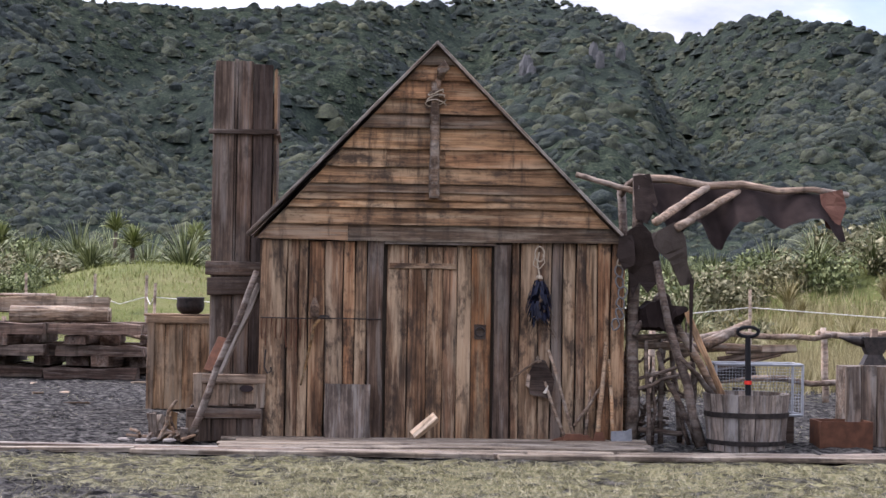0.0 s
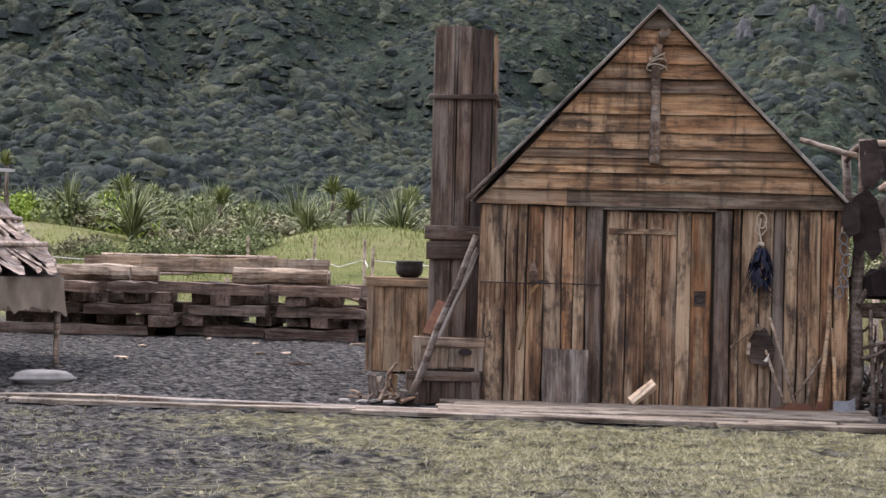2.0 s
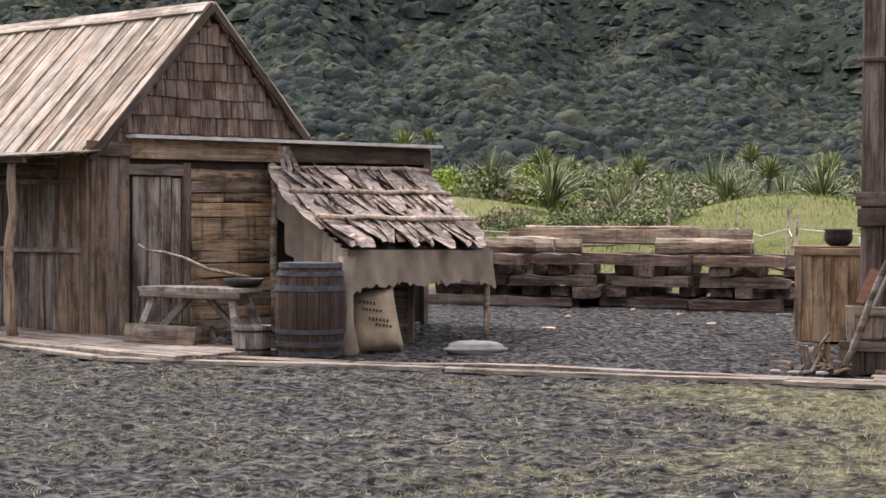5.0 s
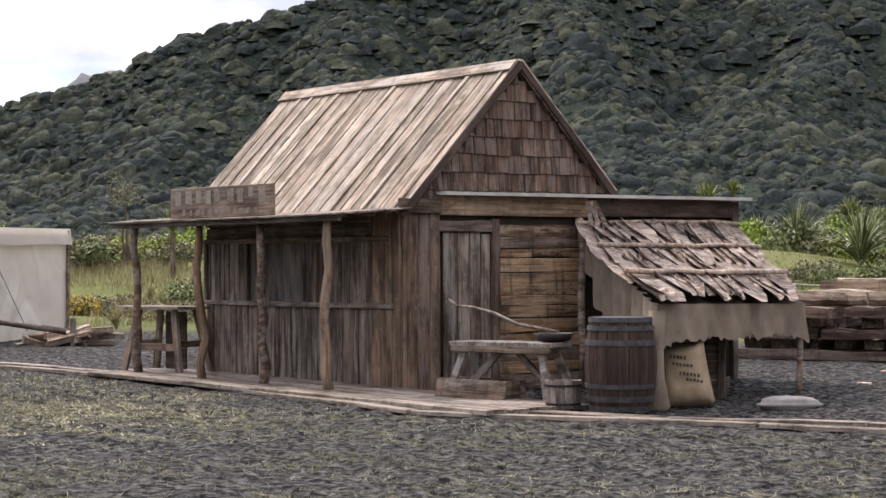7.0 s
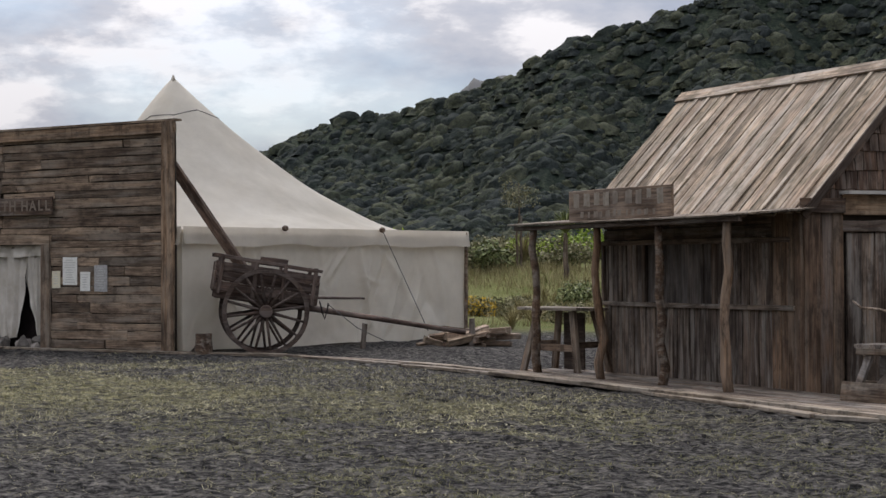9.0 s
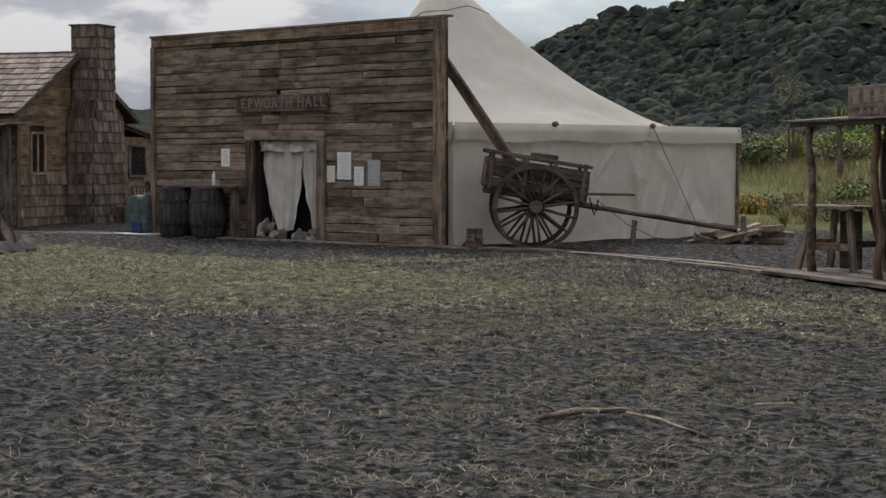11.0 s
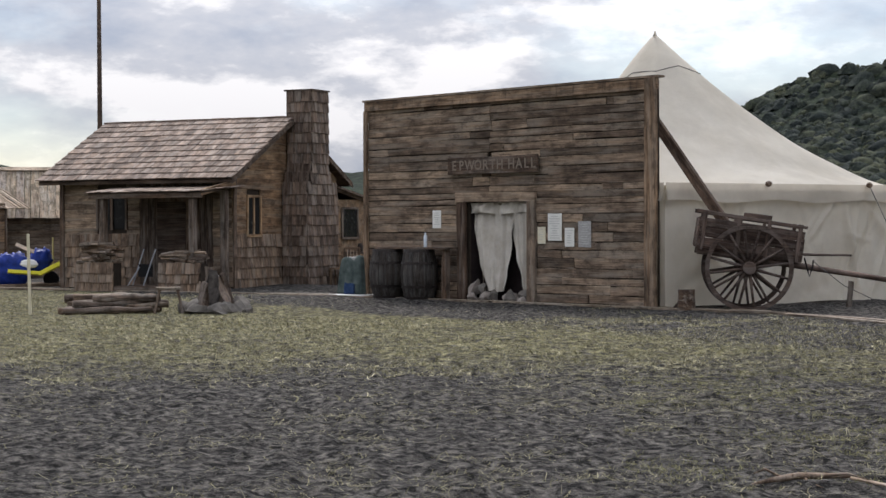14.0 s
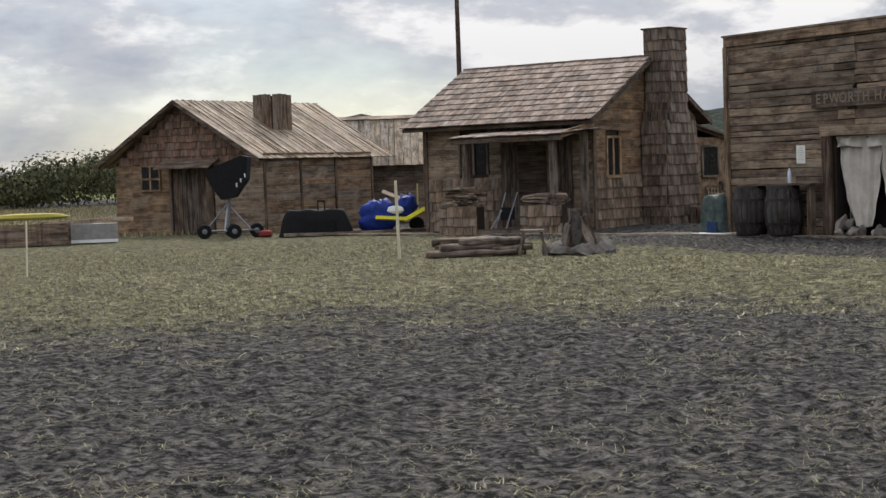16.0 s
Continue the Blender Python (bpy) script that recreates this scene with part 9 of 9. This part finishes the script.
def slab_rock(w, d, h, seed):
    """A broken angular stone with flat faces."""
    q = random.Random(seed)
    bm = bmesh.new()
    bmesh.ops.create_icosphere(bm, subdivisions=2, radius=1)
    cuts = [(Vector((q.uniform(-1, 1), q.uniform(-1, 1), q.uniform(-.6, 1))).normalized(), q.uniform(.30, .62)) for _ in range(11)]
    for v in bm.verts:
        for nrm, far in cuts:
            over = v.co.dot(nrm) - far
            if over > 0:
                v.co -= nrm * over
        v.co = Vector((v.co.x * w * .85, v.co.y * d * .85, max(-.02, v.co.z * h * .9 + h * .4)))
    return bm


for k in range(10):
    x = -4.86 + (k % 6) * .22 + rnd.uniform(-.05, .05) if k < 8 else -3.5 + rnd.uniform(-.05, .08)
    solo("curtain_stone", slab_rock(rnd.uniform(.22, .36), .24, rnd.uniform(.16, .28), 60 + k), M_ROCK if k % 2 else M_STONE, HM @ pose(x, .02 + rnd.uniform(-.1, .05), .02 + (.14 if 5 < k < 8 else 0), 0, 0, rnd.uniform(0, 180)), "broken stone weighing down the curtain foot", "stone", "stones in the doorway")
# fire place
FP = pose(-28.75, 13.55, 0, 0, 0, 65)
for k in range(11):
    a = k / 11 * 2 * math.pi + rnd.uniform(-.15, .15)
    solo("hearth_stone", slab_rock(rnd.uniform(.32, .46), rnd.uniform(.24, .34), rnd.uniform(.19, .26), 40 + k), M_ROCK, FP @ pose(.47 * math.cos(a), .42 * math.sin(a), 0, 0, 0, rnd.uniform(-25, 25) + math.degrees(a) + 90), "grey broken stone in the ring of the fire place", "stone", "hearth stones")
for k, (a, h, lean_) in enumerate(((.2, .72, .16), (1.1, .62, .2), (2.0, .80, .08), (2.8, .66, .22), (3.7, .58, .15), (4.6, .76, .12), (5.5, .60, .2))):
    foot, head = Vector((.33 * math.cos(a), .30 * math.sin(a), .02)), Vector((.33 * math.cos(a) - 1.35 * lean_ * math.cos(a), .30 * math.sin(a) - 1.35 * lean_ * math.sin(a), h * .97))
    solo("charred_log", plank((head - foot).length, rnd.uniform(.15, .24), rnd.uniform(.10, .15), rnd, .03, 5), M_CHAR if k % 2 else M_LOGD, FP @ lay(foot, head, (math.cos(a), math.sin(a), .2)), "charred split log leaned up in the fire place", "log", "fire logs")
stl = thing("camp_stool", FP @ pose(-.80, -.12, 0), "small dark stool beside the fire place", "stool")
board(stl, (-.2, 0, .44), (.2, 0, .44), (0, 0, 1), .28, .04, M_WALK, rnd, "seat")
for x, y in ((-.15, -.1), (.15, -.1), (-.15, .1), (.15, .1)):
    board(stl, (x, y, .43), (x * 1.6, y * 1.4, 0), (0, -1, 0), .04, .04, M_DARK, rnd, "leg")
for k in range(13):
    tier = 0 if k < 6 else 1 if k < 10 else 2
    x, y, z = rnd.uniform(-.3, .3), (-.42 + .17 * k, -.32 + .18 * (k - 6), -.15 + .17 * (k - 10))[tier], .06 + .095 * tier
    half = rnd.uniform(.5, .85)
    solo("pole_log", stick((x - half, y + rnd.uniform(-.1, .1), z), (x + half, y + rnd.uniform(-.2, .2), z + rnd.uniform(-.015, .03)), rnd.uniform(.06, .085), rnd.uniform(.04, .065), rnd, .02, 5), (M_LOGD, M_LOG, M_GREYD, M_GREYW)[k % 4], pose(-29.68, 12.05, 0, 0, 0, 72), "weathered pole lying in a low pile on the grass", "log", "pole pile", smooth=True)
solo("white_stake", plank(1.42, .05, .03, rnd, .003, 2), M_STAKE, pose(-29.95, 10.62, .69, 0, -91, 60), "pale upright stake set in the grass", "stake")
solo("white_stake", plank(.95, .035, .025, rnd, .003, 2), M_STAKE, pose(-30.75, 4.3, .46, 0, -82, 160), "thin pale stake leaning in the grass", "stake")
solo("driftwood_stick", join(tube([(-7.98, 7.14, .03), (-7.97, 7.3, .045), (-7.96, 7.47, .05), (-7.90, 7.62, .05), (-7.84, 7.77, .04)], [.004, .016, .022, .018, .012], 8, rnd, .3), tube([(-7.96, 7.36, .05), (-8.02, 7.28, .10), (-8.03, 7.2, .08)], [.008, .007, .003], 6), tube([(-7.9, 7.62, .05), (-7.75, 7.66, .075), (-7.62, 7.7, .05)], [.010, .008, .003], 6), tube([(-7.93, 7.5, .04), (-7.83, 7.45, .03), (-7.7, 7.42, .02)], [.008, .006, .002], 6)), M_LOGG, pose(0, 0, 0), "dark splintered stick lying on the bare earth", "stick", smooth=True)
solo("driftwood_stick", tube([(-7.80, 7.74, .035), (-7.5, 7.70, .035), (-7.25, 7.60, .03), (-6.99, 7.54, .02)], [.010, .011, .009, .004], 7, rnd, .2), M_DRIFTP, pose(0, 0, 0), "bleached broken stick lying on the bare earth", "stick", smooth=True)
solo("driftwood_stick", stick((-7.64, 8.69, .02), (-7.54, 8.94, .02), .008, .004, rnd, .01, 3, 5), M_DRIFTP, pose(0, 0, 0), "thin pale straw stick on the bare earth", "stick")

# ---- at the cottage and the low house ----
for cx, count in ((-2.85, 40), (-.45, 24)):
    for k in range(count):
        solo("porch_firewood", plank(rnd.uniform(.45, .85), rnd.uniform(.06, .10), rnd.uniform(.05, .08), rnd, .014, 2), (M_LOG, M_GREYD, M_HALL)[k % 3], CM @ pose(cx + rnd.uniform(-.25, .25), -1.36 + rnd.uniform(-.12, .14), .70 + .068 * (k // 6), rnd.uniform(0, 80), rnd.uniform(-6, 6), rnd.uniform(-25, 25)), "split stick of firewood stacked on the porch wall", "firewood", "firewood on the porch")
fc = thing("folding_chair", CM @ pose(-1.85, -1.1, .14), "folded chair with pale metal legs leaning on the porch", "chair")
for a, b in (((-.2, 0, 0), (.05, .1, .85)), ((.1, 0, 0), (.38, .1, .85)), ((-.2, -.2, 0), (-.02, .1, .5))):
    part("leg", stick(a, b, .016, .016, rnd, 0, 1, 6), M_PLASTIC, fc)
board(fc, (-.08, .05, .35), (.3, .07, .35), (0, -1, 0), .3, .02, M_BLACK, rnd, "seat")
for nm, dx, dy, rz, lab in (("wooden_chair", 1.0, 3.95, 20, "old wooden chair with a slatted back beside the cottage"), ("wooden_stool", 1.05, 3.3, 10, "plain dark wooden stool beside the chimney")):
    c = thing(nm, CM @ pose(dx, dy, 0, 0, 0, rz), lab, "chair" if "chair" in nm else "stool")
    board(c, (-.22, 0, .45), (.22, 0, .45), (0, 0, 1), .42, .04, M_DARKW, rnd, "seat")
    for x in (-.19, .19):
        for y in (-.18, .18):
            board(c, (x, y, 0), (x, y, .95 if (y > 0 and "chair" in nm) else .44), (0, -1, 0), .045, .045, M_DARKW, rnd, "leg")
    if "chair" in nm:
        for k in range(4):
            board(c, (-.12 + k * .08, .19, .5), (-.12 + k * .08, .19, .93), (0, -1, 0), .03, .02, M_DRIFT, rnd, "back_slat")
        board(c, (-.2, .19, .94), (.2, .19, .94), (0, -1, 0), .06, .03, M_DARKW, rnd, "back_rail")
ann = part("annex", join(box(-3.2, -.25, 5.05, 7.2, .02, 2.2)), M_HONEYD, cottage, "low tan board annex behind the cottage")
board(ann, (-.22, 5.0, 2.55), (-.22, 7.4, 2.15), (1, 0, 0), .14, .05, M_DARK, rnd, "barge_board")
part("annex_roof", prism([(-3.3, 5.0, 2.55), (-.1, 5.0, 2.55), (-.1, 7.4, 2.15), (-3.3, 7.4, 2.15)], (0, 0, .06)), M_DARK, cottage)
part("annex_window", box(-.24, -.20, 5.7, 6.5, 1.2, 1.95), M_GLASSD, cottage)
for a, b in (((-.19, 5.68, 1.17), (-.19, 5.68, 1.98)), ((-.19, 6.52, 1.17), (-.19, 6.52, 1.98)), ((-.19, 5.65, 1.97), (-.19, 6.55, 1.97)), ((-.19, 5.65, 1.18), (-.19, 6.55, 1.18))):
    board(ann, a, b, (1, 0, 0), .06, .04, M_GREYD, rnd, "window_frame")
for k in range(9):
    board(ann, (-.23, 5.06, .13 + k * .235), (-.23, 5.64, .13 + k * .235), (1, 0, 0), .22, .025, M_HONEYD, rnd)
bench2 = thing("side_table", CM @ pose(.35, 6.0, 0, 0, 0, 0), "dark cluttered table behind the cottage", "table")
part("top", box(-.35, .35, -.6, .6, .78, .83), M_DARK, bench2)
for x in (-.3, .3):
    for y in (-.52, .52):
        part("leg", box(x - .04, x + .04, y - .04, y + .04, 0, .78), M_DARK, bench2)
for k in range(4):
    solo("table_jar", lathe([(.06, 0), (.07, .02), (.07, .16), (.05, .2), (.05, .22)], 10), (M_IRON, M_RUSTY, M_WHITE, M_CASKD)[k], CM @ pose(.35 + rnd.uniform(-.2, .2), 5.65 + k * .23, .83), "small jar on the cluttered table", "jar", "jars behind the cottage", smooth=True)

lamp = thing("film_light_stand", pose(-45.3, 11.42, 0, 0, 0, 65), "wheeled film light under a black cover on a steel stand", "light stand")
part("mast", stick((0, 0, .25), (.05, 0, 1.05), .045, .04, rnd, 0, 2), M_STEEL, lamp)
part("cover", prism([(-.55, -.3, 1.75), (-.35, -.3, 1.35), (-.10, -.3, 1.0), (.22, -.3, 1.05), (.55, -.3, 1.5), (.62, -.3, 2.08), (.45, -.3, 2.12)], (0, .6, 0)), M_BLACK, lamp, "black fabric cover")
for k in range(3):
    part("clip", box(.30 + k * .11, .33 + k * .11, -.33, -.30, 1.32 + k * .12, 1.42 + k * .12), M_WHITE, lamp)
for a, b in (((-.6, 0, .2), (0, 0, .9)), ((.6, 0, .2), (0, 0, .9)), ((0, -.5, .2), (0, 0, .9)), ((-.65, 0, .2), (.75, 0, .2)), ((0, -.5, .2), (0, .5, .2))):
    part("strut", stick(a, b, .025, .025, rnd, 0, 1, 6), M_STEEL, lamp)
for x, y in ((-.62, -.05), (.25, -.5), (.72, .1), (0, .5)):
    w = part("wheel", moved(lathe([(.05, -.05), (.17, -.05), (.19, -.02), (.19, .02), (.17, .05), (.05, .05)], 18), pose(x, y, .19, 90, 0, 20)), M_BLACK, lamp)
    part("hub", moved(lathe([(.02, -.065), (.07, -.06), (.07, .06), (.02, .065)], 10), pose(x, y, .19, 90, 0, 20)), M_STEEL, w)
part("ballast", sack_form(.35, .3, .22, rnd), M_REDC, lamp, "dull red sandbag", pose(.95, .1, 0), smooth=True)
eq = thing("covered_equipment", pose(-44.2, 13.45, 0, 0, 0, 70), "black covered equipment cases in a low heap", "equipment")
part("cover", draped(1.55, .8, .64, 3), M_BLACK, eq, smooth=True)
part("case", box(-.2, .5, -.5, -.1, 0, .42), M_BLACK, eq)
for k in range(4):
    part("clip", box(-.5 + k * .3, -.46 + k * .3, -.36, -.32, .45, .6), M_WHITE, eq)
part("handle", join(box(.05, .08, -.1, -.07, .55, .9), box(.22, .25, -.1, -.07, .55, .9), box(.05, .25, -.1, -.07, .87, .9)), M_BLACK, eq)
bt = thing("blue_tarpaulin", pose(-43.6, 15.3, 0, 0, 0, 70), "bright blue tarpaulin bundled over equipment, with yellow arms", "tarpaulin")
part("wrapped_load", sack_form(.95, .7, .92, rnd, .05, .24), M_BLUE, bt, m=pose(-.35, 0, 0), smooth=True)
part("wrapped_load", sack_form(.55, .6, .66, rnd, .1, .26), M_BLUE, bt, m=pose(.30, .05, .35), smooth=True)
part("white_fold", sack_form(.4, .2, .25, rnd), M_WHITE, bt, m=pose(.1, -.25, .5), smooth=True)
part("pale_board", plank(.7, .12, .02, rnd, .004, 2), M_DRIFTP, bt, "", lay((-.2, -.1, 1.08), (.4, -.1, .82), (0, -1, 1)))
part("yellow_arm", plank(.85, .09, .08, rnd, .004, 2), M_YELLOW, bt, "", lay((-.35, -.45, .42), (.38, -.45, .36), (0, -1, .4)))
part("yellow_arm", plank(.75, .11, .08, rnd, .004, 2), M_YELLOW, bt, "", lay((.38, -.45, .36), (.98, -.45, .66), (0, -1, .4)))
hc = thing("hand_trolley", pose(-43.75, 16.3, 0, 0, 0, 70), "yellow two-wheeled hand trolley with black wheels", "trolley")
for x in (-.2, .2):
    part("upright", stick((x, 0, .1), (x, .05, 1.25 if x < 0 else 1.05), .025, .025, rnd, 0, 1, 6), M_YELLOWD, hc)
for x in (-.25, .3, .7):
    part("wheel", moved(lathe([(.04, -.05), (.19, -.04), (.2, 0), (.19, .04), (.04, .05)], 16), pose(x, -.05, .2, 90, 0, 0)), M_BLACK, hc)
part("plate", box(-.25, .7, -.15, .15, .12, .16), M_BLACK, hc)
solo("cardboard_box", box(-.3, .3, -.25, .25, 0, .85), M_CARD, pose(-44.2, 17.0, 0, 0, 0, 60), "tall brown cardboard box by the cottage wall", "box")
solo("bucket", lathe([(.19, 0), (.2, .01), (.24, .42), (.22, .42), (.18, .03)], 16), M_PLASTICG, pose(-43.1, 17.25, 0), "grey plastic bucket by the porch", "bucket", smooth=True)
for k in range(3):
    solo("ground_plank", plank(3.0, .2, .08, rnd, .01, 3), M_GREYW, lay((-43.9 - k * .4, 12.6 + k * 1.1, .06), (-43.2 - k * .4, 15.3 + k * .8, .06), (0, 0, 1)), "grey plank lying on the ground by the houses", "plank", "planks by the houses")
# far edge: rusty trough, pale sheet and a small yellow boat
tg = thing("wooden_trough", pose(-45.9, 6.45, 0, 0, 0, 82), "long grey-brown wooden box trough standing at the yard edge", "trough")
part("body", join(box(-1.0, 1.0, -.3, -.27, 0, .55), box(-1.0, 1.0, .27, .3, 0, .55), box(-1.0, -.97, -.27, .27, 0, .55), box(.97, 1.0, -.27, .27, 0, .55), box(-1, 1, -.3, .3, 0, .03)), M_GREYW, tg)
for x in (-.98, .3, .98):
    part("upright", box(x - .03, x + .03, -.33, -.3, 0, .58), M_DARK, tg)
sp = thing("pale_sheet_stack", pose(-46.4, 8.0, 0, 0, 0, 80), "grey plastic sheeting over boards with a white edge", "sheeting")
part("sheet", join(box(-.85, .75, -.3, .3, .08, .5)), M_PLASTICG, sp)
part("white_edge", box(-.9, .75, -.36, -.32, .02, .1), M_WHITE, sp)
part("top_board", plank(2.3, .12, .05, rnd, .015, 4), M_DRIFT, sp, "", lay((-1.1, -.25, .55), (1.1, -.25, .6), (0, -1, 0)))
solo("yellow_float", sack_form(3.2, .6, .34, rnd), M_YELLOWF, pose(-78.0, 10.8, .05, 0, 0, 82), "long dull yellow float lying beyond the yard", "float", smooth=True)
